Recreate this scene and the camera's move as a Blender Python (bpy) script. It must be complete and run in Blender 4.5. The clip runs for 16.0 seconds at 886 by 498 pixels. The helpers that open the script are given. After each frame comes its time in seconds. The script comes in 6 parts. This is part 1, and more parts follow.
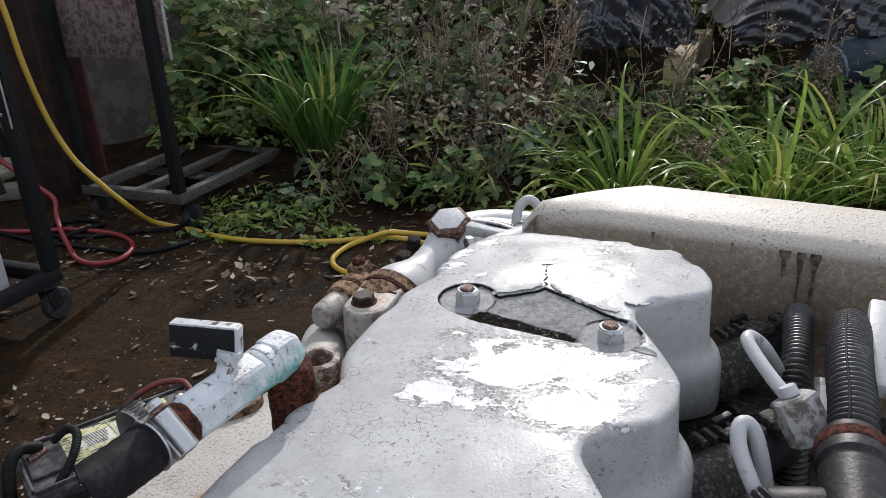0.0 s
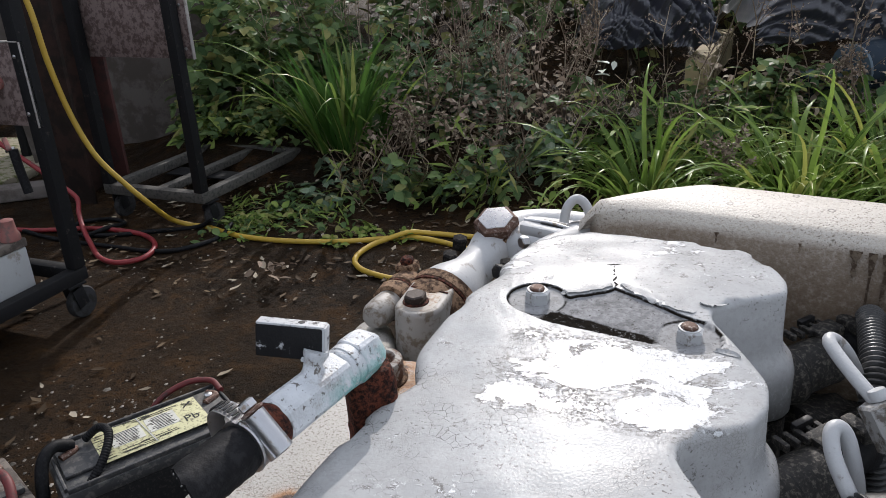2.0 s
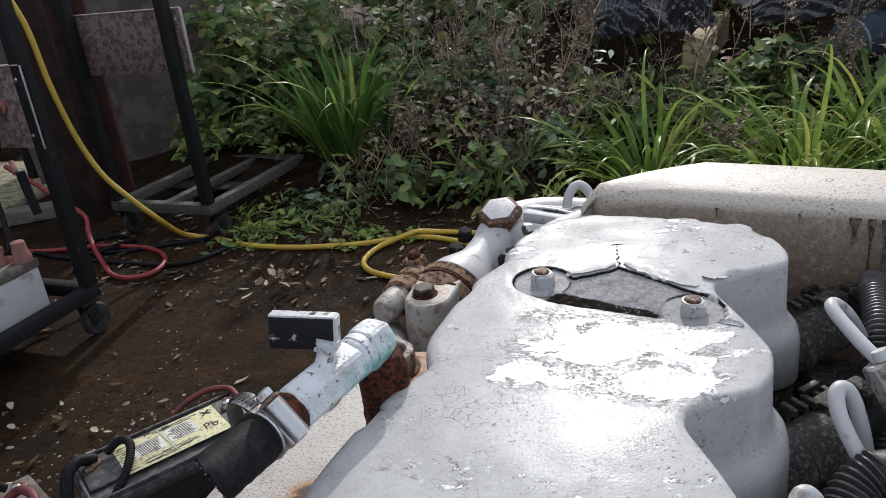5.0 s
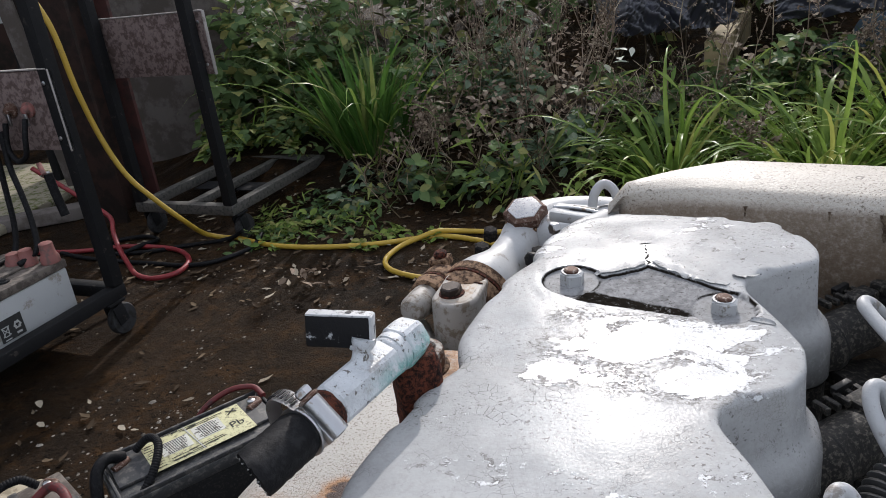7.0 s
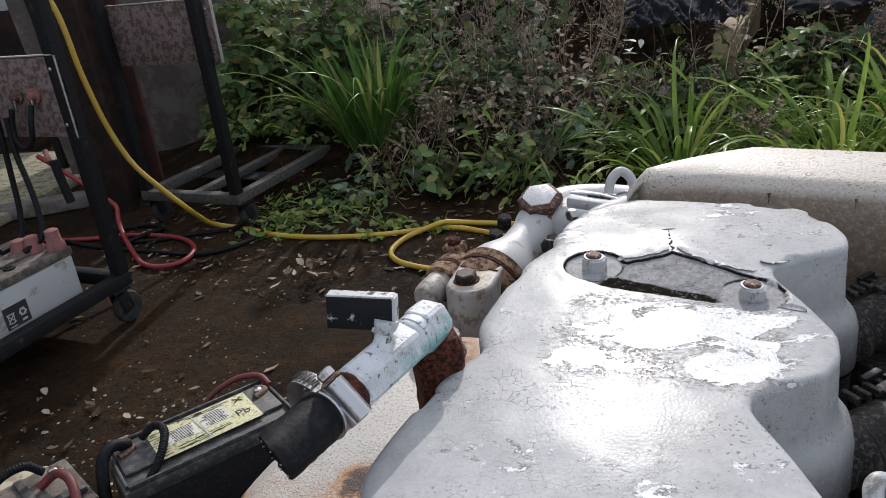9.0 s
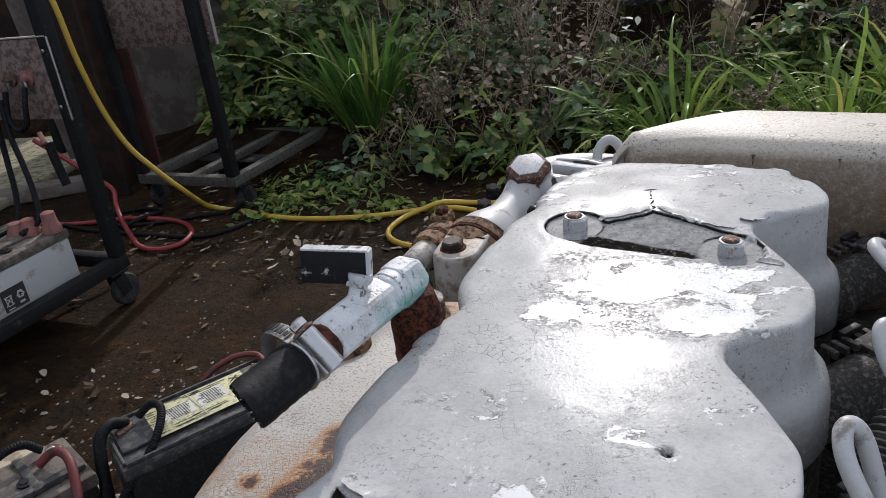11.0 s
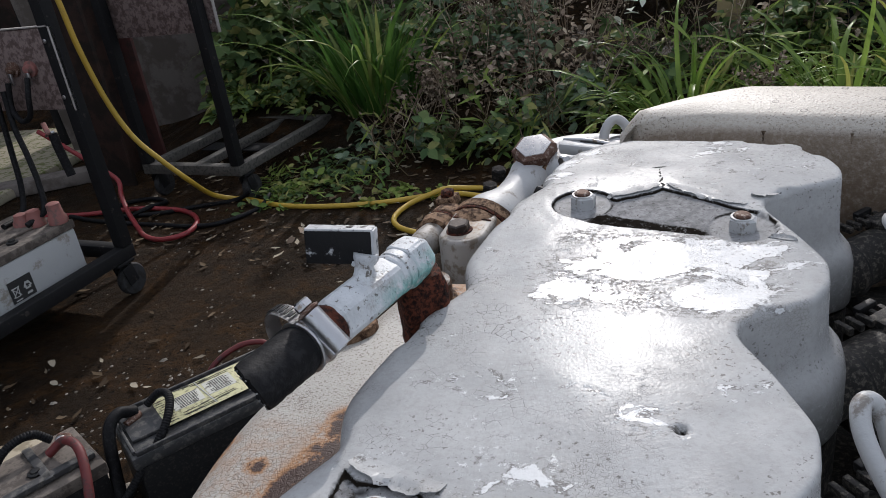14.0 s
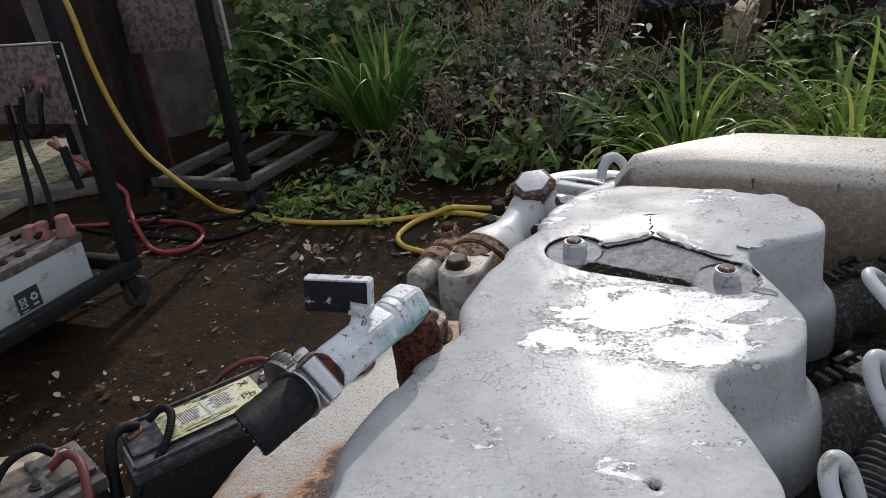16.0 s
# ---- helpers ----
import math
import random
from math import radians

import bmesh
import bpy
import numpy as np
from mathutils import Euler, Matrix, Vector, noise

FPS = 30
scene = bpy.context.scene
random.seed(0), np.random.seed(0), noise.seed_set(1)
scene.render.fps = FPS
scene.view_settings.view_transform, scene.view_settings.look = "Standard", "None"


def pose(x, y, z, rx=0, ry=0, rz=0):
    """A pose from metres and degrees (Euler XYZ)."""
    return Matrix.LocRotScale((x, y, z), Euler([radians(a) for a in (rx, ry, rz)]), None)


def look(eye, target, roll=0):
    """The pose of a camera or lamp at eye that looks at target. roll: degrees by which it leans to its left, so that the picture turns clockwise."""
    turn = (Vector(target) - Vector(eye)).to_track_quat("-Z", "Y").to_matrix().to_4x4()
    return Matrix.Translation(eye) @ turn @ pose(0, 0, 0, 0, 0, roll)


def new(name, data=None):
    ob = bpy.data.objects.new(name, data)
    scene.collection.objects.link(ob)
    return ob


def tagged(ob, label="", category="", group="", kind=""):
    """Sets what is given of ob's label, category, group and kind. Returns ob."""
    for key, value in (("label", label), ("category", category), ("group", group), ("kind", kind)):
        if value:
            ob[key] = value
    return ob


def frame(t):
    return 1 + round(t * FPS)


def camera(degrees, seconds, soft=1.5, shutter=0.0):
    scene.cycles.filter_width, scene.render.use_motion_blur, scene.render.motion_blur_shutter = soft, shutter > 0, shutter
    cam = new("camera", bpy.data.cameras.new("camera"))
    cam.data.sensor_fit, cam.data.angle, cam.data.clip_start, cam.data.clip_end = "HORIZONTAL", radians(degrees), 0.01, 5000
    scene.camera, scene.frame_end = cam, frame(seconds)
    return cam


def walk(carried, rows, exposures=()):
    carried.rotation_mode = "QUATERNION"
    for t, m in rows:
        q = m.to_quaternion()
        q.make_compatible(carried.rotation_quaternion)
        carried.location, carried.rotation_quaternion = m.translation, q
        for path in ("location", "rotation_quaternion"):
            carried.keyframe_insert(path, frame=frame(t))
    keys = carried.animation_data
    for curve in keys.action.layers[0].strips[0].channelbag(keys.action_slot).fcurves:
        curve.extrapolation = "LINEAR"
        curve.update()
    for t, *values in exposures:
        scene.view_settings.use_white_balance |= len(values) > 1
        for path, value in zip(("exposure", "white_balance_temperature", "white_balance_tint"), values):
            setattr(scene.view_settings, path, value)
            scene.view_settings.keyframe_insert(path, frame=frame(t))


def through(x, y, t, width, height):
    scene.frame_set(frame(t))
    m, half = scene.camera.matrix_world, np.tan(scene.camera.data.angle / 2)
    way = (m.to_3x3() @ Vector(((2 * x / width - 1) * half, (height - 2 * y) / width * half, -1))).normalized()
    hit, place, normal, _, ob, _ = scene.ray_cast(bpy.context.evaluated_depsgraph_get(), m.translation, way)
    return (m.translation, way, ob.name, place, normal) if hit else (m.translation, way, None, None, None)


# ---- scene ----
import mathutils

cam = camera(59.7, 16.0, 0.6)
PATH = [
    (0, (0.102, 0.19, 1.048), (-0.003, 2.032, 0.277), -2.9),
    (0.5, (0.09, 0.194, 1.041), (-0.014, 2.037, 0.272), -2.9),
    (1, (0.089, 0.203, 1.039), (-0.016, 2.046, 0.269), -3.0),
    (1.5, (0.073, 0.204, 1.042), (-0.049, 2.046, 0.273), -2.9),
    (2, (0.062, 0.195, 1.046), (-0.071, 2.037, 0.277), -3.0),
    (2.5, (0.067, 0.186, 1.049), (-0.066, 2.027, 0.28), -3.0),
    (3, (0.071, 0.184, 1.049), (-0.061, 2.025, 0.279), -4.1),
    (3.5, (0.072, 0.184, 1.045), (-0.061, 2.025, 0.275), -6.0),
    (4, (0.071, 0.184, 1.04), (-0.063, 2.025, 0.27), -6.2),
    (6.5, (0.058, 0.179, 1.049), (-0.142, 2.017, 0.285), -7.2),
    (7, (0.058, 0.178, 1.046), (-0.146, 2.015, 0.282), -7.3),
    (7.5, (0.051, 0.18, 1.046), (-0.157, 2.017, 0.282), -7.1),
    (8, (0.05, 0.18, 1.044), (-0.162, 2.016, 0.28), -7.0),
    (8.5, (0.052, 0.18, 1.042), (-0.162, 2.016, 0.278), -7.0),
    (9, (0.045, 0.185, 1.037), (-0.168, 2.015, 0.257), -6.9),
    (11.5, (0.059, 0.179, 1.019), (-0.161, 1.989, 0.198), -7.6),
    (12, (0.057, 0.179, 1.017), (-0.163, 1.986, 0.187), -7.6),
    (12.5, (0.057, 0.179, 1.013), (-0.166, 1.981, 0.174), -7.7),
    (13, (0.049, 0.182, 1.012), (-0.17, 1.983, 0.169), -7.6),
    (13.5, (0.051, 0.187, 1.01), (-0.174, 1.986, 0.167), -7.6),
    (14, (0.056, 0.184, 1.014), (-0.181, 1.982, 0.171), -8.5),
    (14.5, (0.052, 0.182, 1.021), (-0.191, 1.983, 0.186), -8.8),
    (15, (0.059, 0.177, 1.023), (-0.189, 1.983, 0.201), -8.4),
    (15.5, (0.06, 0.182, 1.032), (-0.185, 1.992, 0.216), -7.4),
    (16, (0.066, 0.176, 1.039), (-0.181, 1.987, 0.229), -7.4),
]
walk(cam, [(t, look(eye, target, roll)) for t, eye, target, roll in PATH], [(0, 0.22, 6420, 13), (9, 0.14, 6400, 13), (12, -0.04, 6400, 13), (14, -0.10, 6330, 13), (16, -0.07, 6400, 13)])

# ---- light ----
SUN_ELEV, SUN_AZ = 33.0, 7.0          # degrees above the horizon, degrees right of +y
world = bpy.data.worlds.new("sky")
scene.world = world
world.use_nodes = True
wn = world.node_tree
sky = wn.nodes.new("ShaderNodeTexSky")
sky.sky_type = "NISHITA"
sky.sun_disc = False
sky.sun_elevation = radians(SUN_ELEV)
sky.sun_rotation = radians(SUN_AZ)
sky.air_density, sky.dust_density, sky.ozone_density = 1.0, 2.5, 1.0
wn.nodes["Background"].inputs["Strength"].default_value = 0.25
haze = wn.nodes.new("ShaderNodeMix")            # thin bright cloud over the sky
haze.data_type = "RGBA"
haze.inputs[0].default_value = 0.75
haze.inputs[7].default_value = (3.55, 3.75, 4.0, 1)
wn.links.new(sky.outputs["Color"], haze.inputs[6])
wn.links.new(haze.outputs[2], wn.nodes["Background"].inputs["Color"])
sun_data = bpy.data.lights.new("sun", "SUN")
sun_data.energy, sun_data.angle, sun_data.color = 2.6, radians(1.0), (1.0, 0.96, 0.90)
sun = new("sun", sun_data)
sun_dir = Vector((math.sin(radians(SUN_AZ)) * math.cos(radians(SUN_ELEV)), math.cos(radians(SUN_AZ)) * math.cos(radians(SUN_ELEV)), math.sin(radians(SUN_ELEV))))
sun.matrix_world = look(sun_dir * 20, (0, 0, 0))

# ---- materials ----
class Nodes:
    """A small builder for node materials."""
    def __init__(self, name):
        self.m = bpy.data.materials.new(name)
        self.m.use_nodes = True
        self.t = self.m.node_tree
        self.b = self.t.nodes["Principled BSDF"]
        self.out = self.t.nodes["Material Output"]

    def n(self, kind, **inputs):
        node = self.t.nodes.new("ShaderNode" + kind)
        for k, v in inputs.items():
            self.put(node, k.replace("_", " "), v)
        return node

    def put(self, node, key, v):
        sock = node.inputs[int(key[1:])] if key[0] == "#" else node.inputs[key]
        if isinstance(v, bpy.types.NodeSocket):
            self.t.links.new(v, sock)
        else:
            sock.default_value = v

    def coord(self, local=True):
        return self.t.nodes.new("ShaderNodeTexCoord").outputs["Object"]

    def noise(self, scale, detail=4.0, rough=0.6, vec=None, lo=None, hi=None, dist=0.0):
        nd = self.n("TexNoise", Scale=scale, Detail=detail, Roughness=rough, Distortion=dist)
        self.put(nd, "Vector", vec if vec is not None else self.coord())
        o = nd.outputs["Fac"]
        return o if lo is None else self.ramp(o, lo, hi)

    def ramp(self, fac, lo, hi):
        r = self.n("MapRange")
        r.interpolation_type = "SMOOTHSTEP"
        self.put(r, "Value", fac)
        self.put(r, "From Min", lo)
        self.put(r, "From Max", hi)
        return r.outputs["Result"]

    def cells(self, scale, feature="DISTANCE_TO_EDGE", vec=None):
        v = self.n("TexVoronoi", Scale=scale)
        v.feature = feature
        self.put(v, "Vector", vec if vec is not None else self.coord())
        return v

    def mix(self, fac, a, b):
        m = self.n("Mix")
        m.data_type = "RGBA"
        self.put(m, "#0", fac)
        for i, v in ((6, a), (7, b)):
            self.put(m, "#%d" % i, (*v, 1) if isinstance(v, tuple) and len(v) == 3 else v)
        return m.outputs[2]

    def math(self, op, a, b=0.0):
        m = self.n("Math")
        m.operation = op
        self.put(m, "#0", a)
        self.put(m, "#1", b)
        return m.outputs[0]

    def attr(self, name):
        a = self.n("Attribute")
        a.attribute_name = name
        return a.outputs["Fac"]

    def bump(self, height, strength=0.3, dist=0.001, normal=None):
        b = self.n("Bump", Strength=strength, Distance=dist)
        self.put(b, "Height", height)
        if normal is not None:
            self.put(b, "Normal", normal)
        return b.outputs["Normal"]

    def done(self, color, rough=0.5, metal=0.0, normal=None, spec=None):
        self.put(self.b, "Base Color", (*color, 1) if isinstance(color, tuple) else color)
        self.put(self.b, "Roughness", rough)
        self.put(self.b, "Metallic", metal)
        if normal is not None:
            self.put(self.b, "Normal", normal)
        if spec is not None:
            self.put(self.b, "Specular IOR Level", spec)
        return self.m


def white_paint():
    """Old white gloss paint: weathered dull, crazed, with glossy flaking patches, grime in the cracks and bare grey metal in the worn tray."""
    k = Nodes("white_paint")
    p = k.coord()
    warp = k.n("VectorMath")
    warp.operation = "ADD"
    nz = k.n("TexNoise", Scale=60.0, Detail=2.0)
    k.put(nz, "Vector", p)
    sc = k.n("VectorMath")
    sc.operation = "SCALE"
    k.put(sc, "#0", nz.outputs["Color"])
    sc.inputs["Scale"].default_value = 0.006
    k.put(warp, "#0", p)
    k.put(warp, "#1", sc.outputs[0])
    fine = k.cells(520.0, vec=warp.outputs[0]).outputs["Distance"]
    coarse = k.cells(175.0, vec=warp.outputs[0]).outputs["Distance"]
    crazed = k.attr("crazed")
    crack = k.math("MULTIPLY", k.ramp(fine, 0.08, 0.010), k.noise(18.0, 6.0, 0.75, p, 0.50, 0.66))
    wide = k.math("MULTIPLY", k.ramp(coarse, 0.034, 0.006), k.math("MULTIPLY", crazed, k.noise(42.0, 5.0, 0.75, p, 0.47, 0.60)))
    grime = k.noise(9.0, 6.0, 0.7, p, 0.50, 0.76)
    dots = k.math("MULTIPLY", k.noise(420.0, 3.0, 0.6, p, 0.60, 0.66), k.noise(22.0, 4.0, 0.65, p, 0.44, 0.60))
    # dull paint, mottled at two scales
    col = k.mix(k.noise(26.0, 5.0, 0.6, p, 0.3, 0.7), (0.350, 0.353, 0.353), (0.425, 0.428, 0.428))
    col = k.mix(k.math("MULTIPLY", k.noise(260.0, 4.0, 0.75, p, 0.44, 0.66), 0.40), col, (0.30, 0.295, 0.285))
    col = k.mix(k.math("MULTIPLY", grime, 0.35), col, (0.36, 0.34, 0.305))
    # glossy patches with torn rims; their white also paints in glare of the sky
    st = k.n("Mapping")
    k.put(st, "Vector", p)
    st.inputs["Scale"].default_value = (1.0, 1.55, 1.0)
    st.inputs["Rotation"].default_value = (0, 0, 0.4)
    fl = k.n("TexNoise", Scale=24.0, Detail=9.0, Roughness=0.70, Distortion=0.45)
    k.put(fl, "Vector", st.outputs[0])
    lift = k.math("ADD", fl.outputs["Fac"], k.math("SUBTRACT", k.math("MULTIPLY", k.attr("flaky"), 0.168), 0.035))
    patch = k.ramp(lift, 0.612, 0.622)
    small = k.math("MULTIPLY", k.noise(210.0, 5.0, 0.72, p, 0.575, 0.595), k.ramp(lift, 0.50, 0.60))
    patch = k.math("MAXIMUM", patch, small)
    holes = k.math("MULTIPLY", k.noise(330.0, 5.0, 0.75, p, 0.58, 0.62), k.ramp(lift, 0.74, 0.61))
    patch = k.math("MULTIPLY", patch, k.math("SUBTRACT", 1.0, holes))
    rim = k.math("MULTIPLY", k.math("MULTIPLY", k.ramp(lift, 0.575, 0.606), k.ramp(lift, 0.625, 0.613)), k.noise(120.0, 4.0, 0.7, p, 0.44, 0.56))
    worn_band = k.math("MULTIPLY", k.math("MULTIPLY", k.ramp(k.attr("flaky"), 0.20, 0.8), k.noise(360.0, 5.0, 0.8, p, 0.46, 0.56)), k.noise(34.0, 5.0, 0.75, p, 0.40, 0.55))
    col = k.mix(k.math("MULTIPLY", worn_band, 0.70), col, (0.155, 0.135, 0.115))
    # Cleaner paint, whitened further so the colour carries reflected sky.
    col = k.mix(k.math("MULTIPLY", patch, 0.80), col, (0.70, 0.71, 0.715))
    # Dark outline paints the shadow at each patch's lifted edge.
    col = k.mix(k.math("MULTIPLY", rim, 0.75), col, (0.11, 0.10, 0.09))
    col = k.mix(k.math("MULTIPLY", dots, 0.75), col, (0.10, 0.09, 0.08))
    col = k.mix(k.math("MULTIPLY", crack, 0.48), col, (0.15, 0.14, 0.13))
    col = k.mix(k.math("MULTIPLY", wide, 0.92), col, (0.10, 0.095, 0.085))
    bare = k.attr("bare")
    metal = k.mix(k.noise(160.0, 6.0, 0.75, p, 0.3, 0.7), (0.13, 0.13, 0.132), (0.28, 0.28, 0.285))
    metal = k.mix(k.noise(420.0, 4.0, 0.75, p, 0.56, 0.66), metal, (0.07, 0.065, 0.06))
    col = k.mix(bare, col, metal)
    # The mask holds real grime plus the painted shadow of the torn lip.
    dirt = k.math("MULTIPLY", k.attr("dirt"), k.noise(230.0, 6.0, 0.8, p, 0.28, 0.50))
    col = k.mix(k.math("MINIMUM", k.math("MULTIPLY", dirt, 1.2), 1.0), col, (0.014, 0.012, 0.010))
    sheen = k.math("ADD", 0.24, k.math("MULTIPLY", grime, 0.14))
    sheen = k.math("SUBTRACT", sheen, k.math("MULTIPLY", patch, 0.10))
    sheen = k.math("ADD", sheen, k.math("MULTIPLY", k.math("MAXIMUM", bare, k.math("MAXIMUM", worn_band, crack)), 0.42))
    h = k.math("MULTIPLY", k.math("MAXIMUM", crack, wide), -0.16)
    h = k.math("ADD", h, k.math("MULTIPLY", patch, 0.55))
    h = k.math("ADD", h, k.math("MULTIPLY", k.noise(55.0, 4.0, 0.55, p), 0.06))
    h = k.math("ADD", h, k.math("MULTIPLY", k.noise(560.0, 3.0, 0.6, p), 0.26))
    return k.done(col, sheen, 0.0, k.bump(h, 0.5, 0.0010), k.math("MULTIPLY", k.math("ADD", 0.05, k.math("MULTIPLY", patch, 0.18)), k.math("SUBTRACT", 1.0, k.math("MINIMUM", dirt, 1.0))))


def dusty_paint():
    """Cream-white paint gone beige with road dust, speckled, with brown runs below the edge."""
    k = Nodes("dusty_paint")
    p = k.coord()
    col = k.mix(k.noise(11.0, 6.0, 0.65, p), (0.38, 0.345, 0.295), (0.52, 0.485, 0.430))
    col = k.mix(k.math("MULTIPLY", k.noise(330.0, 4.0, 0.75, p, 0.45, 0.66), 0.35), col, (0.26, 0.20, 0.145))
    speck = k.math("MULTIPLY", k.noise(520.0, 3.0, 0.6, p, 0.56, 0.64), k.noise(16.0, 4.0, 0.65, p, 0.30, 0.58))
    col = k.mix(k.math("MULTIPLY", speck, 0.8), col, (0.085, 0.062, 0.042))
    # Brown front face: dirt, with part of its shade painted into the colour.
    col = k.mix(k.math("MULTIPLY", k.attr("soil_shade"), k.noise(190.0, 6.0, 0.78, p, 0.08, 0.60)), col, (0.140, 0.098, 0.064))
    col = k.mix(k.attr("run"), col, (0.07, 0.045, 0.03))
    rings = k.ramp(k.cells(38.0, "F1", p).outputs["Distance"], 0.10, 0.13)
    col = k.mix(k.math("MULTIPLY", k.attr("drops"), k.math("MULTIPLY", k.math("SUBTRACT", 1.0, rings), k.ramp(k.cells(38.0, "F1", p).outputs["Distance"], 0.05, 0.10))), col, (0.11, 0.095, 0.08))
    rough = k.math("ADD", 0.36, k.math("MULTIPLY", k.noise(25.0, 4.0, 0.6, p), 0.25))
    h = k.math("ADD", k.noise(430.0, 3.0, 0.6, p), k.math("MULTIPLY", k.noise(30.0, 3.0, 0.5, p), 0.8))
    return k.done(col, rough, 0.0, k.bump(h, 0.5, 0.0009))


def crazed_paint():
    """Crazed off-white paint on a warm casting with rust bleeding out."""
    k = Nodes("crazed_paint")
    p = k.coord()
    fine = k.cells(330.0, vec=p).outputs["Distance"]
    crack = k.math("MULTIPLY", k.ramp(fine, 0.09, 0.015), k.math("MAXIMUM", k.noise(18.0, 3.0, 0.6, p, 0.50, 0.68), k.ramp(k.attr("rust"), 0.02, 0.3)))
    pores = k.noise(600.0, 2.0, 0.5, p, 0.56, 0.64)
    col = k.mix(k.noise(20.0, 5.0, 0.65, p), (0.30, 0.285, 0.255), (0.42, 0.405, 0.375))
    col = k.mix(k.math("MULTIPLY", pores, 0.75), col, (0.12, 0.095, 0.075))
    col = k.mix(k.math("MULTIPLY", crack, 0.7), col, (0.15, 0.10, 0.07))
    r = k.math("MULTIPLY", k.attr("rust"), k.noise(60.0, 6.0, 0.75, p, 0.22, 0.62))
    col = k.mix(k.ramp(r, 0.05, 0.50), col, (0.32, 0.145, 0.045))
    col = k.mix(k.ramp(r, 0.34, 0.62), col, (0.035, 0.013, 0.008))
    h = k.math("ADD", k.math("MULTIPLY", crack, -0.6), k.math("MULTIPLY", k.noise(420.0, 3.0, 0.6, p), 0.6))
    h = k.math("ADD", h, k.math("MULTIPLY", k.math("MULTIPLY", r, k.noise(260.0, 4.0, 0.7, p)), 2.5))
    return k.done(col, 0.55, 0.0, k.bump(h, 0.55, 0.001))


def rust(name="rust", dark=(0.045, 0.016, 0.009), light=(0.20, 0.075, 0.03), scale=1.0):
    k = Nodes(name)
    p = k.coord()
    a = k.noise(150.0 * scale, 6.0, 0.75, p, 0.40, 0.60)
    col = k.mix(a, dark, light)
    col = k.mix(k.noise(40.0 * scale, 4.0, 0.6, p, 0.55, 0.75), col, (dark[0] * 0.5, dark[1] * 0.5, dark[2] * 0.5))
    return k.done(col, 0.8, 0.0, k.bump(k.noise(190.0 * scale, 6.0, 0.75, p), 1.0, 0.0016), 0.2)


def valve_paint():
    """Brushed white paint, thin in places, with green corrosion where the patina attribute says."""
    k = Nodes("valve_paint")
    p = k.coord()
    col = k.mix(k.noise(70.0, 5.0, 0.6, p, 0.3, 0.7), (0.44, 0.46, 0.48), (0.56, 0.58, 0.60))
    col = k.mix(k.noise(240.0, 6.0, 0.72, p, 0.570, 0.620), col, (0.13, 0.12, 0.11))
    col = k.mix(k.math("MULTIPLY", k.noise(55.0, 6.0, 0.75, p, 0.54, 0.66), 0.55), col, (0.20, 0.17, 0.14))
    green = k.math("MULTIPLY", k.attr("patina"), k.noise(190.0, 5.0, 0.7, p, 0.36, 0.54))
    col = k.mix(green, col, (0.15, 0.36, 0.34))
    h = k.math("ADD", k.noise(150.0, 5.0, 0.65, p), k.math("MULTIPLY", k.noise(600.0, 3.0, 0.6, p), 0.4))
    return k.done(col, 0.34, 0.0, k.bump(h, 0.75, 0.0010), 0.35)


def worn(name, base, under, amount=0.35, rough=0.45, scale=60.0, metal=0.0, bump=0.4, fine=300.0, spec=0.5):
    """A painted or plain surface with patches where another colour shows."""
    k = Nodes(name)
    p = k.coord()
    col = k.mix(k.noise(scale * 0.35, 5.0, 0.6, p), base, tuple(c * 0.72 for c in base))
    col = k.mix(k.noise(scale, 6.0, 0.7, p, 0.78 - amount, 0.82 - amount * 0.7), col, under)
    r = k.math("ADD", rough, k.math("MULTIPLY", k.noise(scale * 2, 4.0, 0.6, p), 0.25))
    return k.done(col, r, metal, k.bump(k.noise(fine, 4.0, 0.65, p), bump, 0.0008), spec)


def leaf_mat(name, a, b, tip=None, rough=0.45, through=0.35, gloss=0.08):
    """A leaf: two greens that vary from leaf to leaf, some light through it."""
    k = Nodes(name)
    info = k.n("ObjectInfo").outputs["Random"]
    geo = k.n("NewGeometry").outputs["Random Per Island"]
    rnd = k.math("FRACT", k.math("ADD", info, geo))
    col = k.mix(rnd, a, b)
    p = k.coord()
    if tip is not None:
        col = k.mix(k.math("MULTIPLY", k.ramp(k.math("FRACT", k.math("MULTIPLY", rnd, 7.3)), 0.72, 0.95), 0.9), col, tip)
    col = k.mix(k.math("MULTIPLY", k.noise(35.0, 3.0, 0.6, p, 0.55, 0.75), 0.35), col, tuple(c * 0.55 for c in a))
    k.done(col, rough, 0.0, k.bump(k.noise(90.0, 3.0, 0.6, p), 0.25, 0.002), gloss)
    tr = k.n("BsdfTranslucent")
    k.put(tr, "Color", col)
    mx = k.n("MixShader")
    mx.inputs[0].default_value = through
    k.t.links.new(k.b.outputs[0], mx.inputs[1])
    k.t.links.new(tr.outputs[0], mx.inputs[2])
    k.t.links.new(mx.outputs[0], k.out.inputs["Surface"])
    return k.m


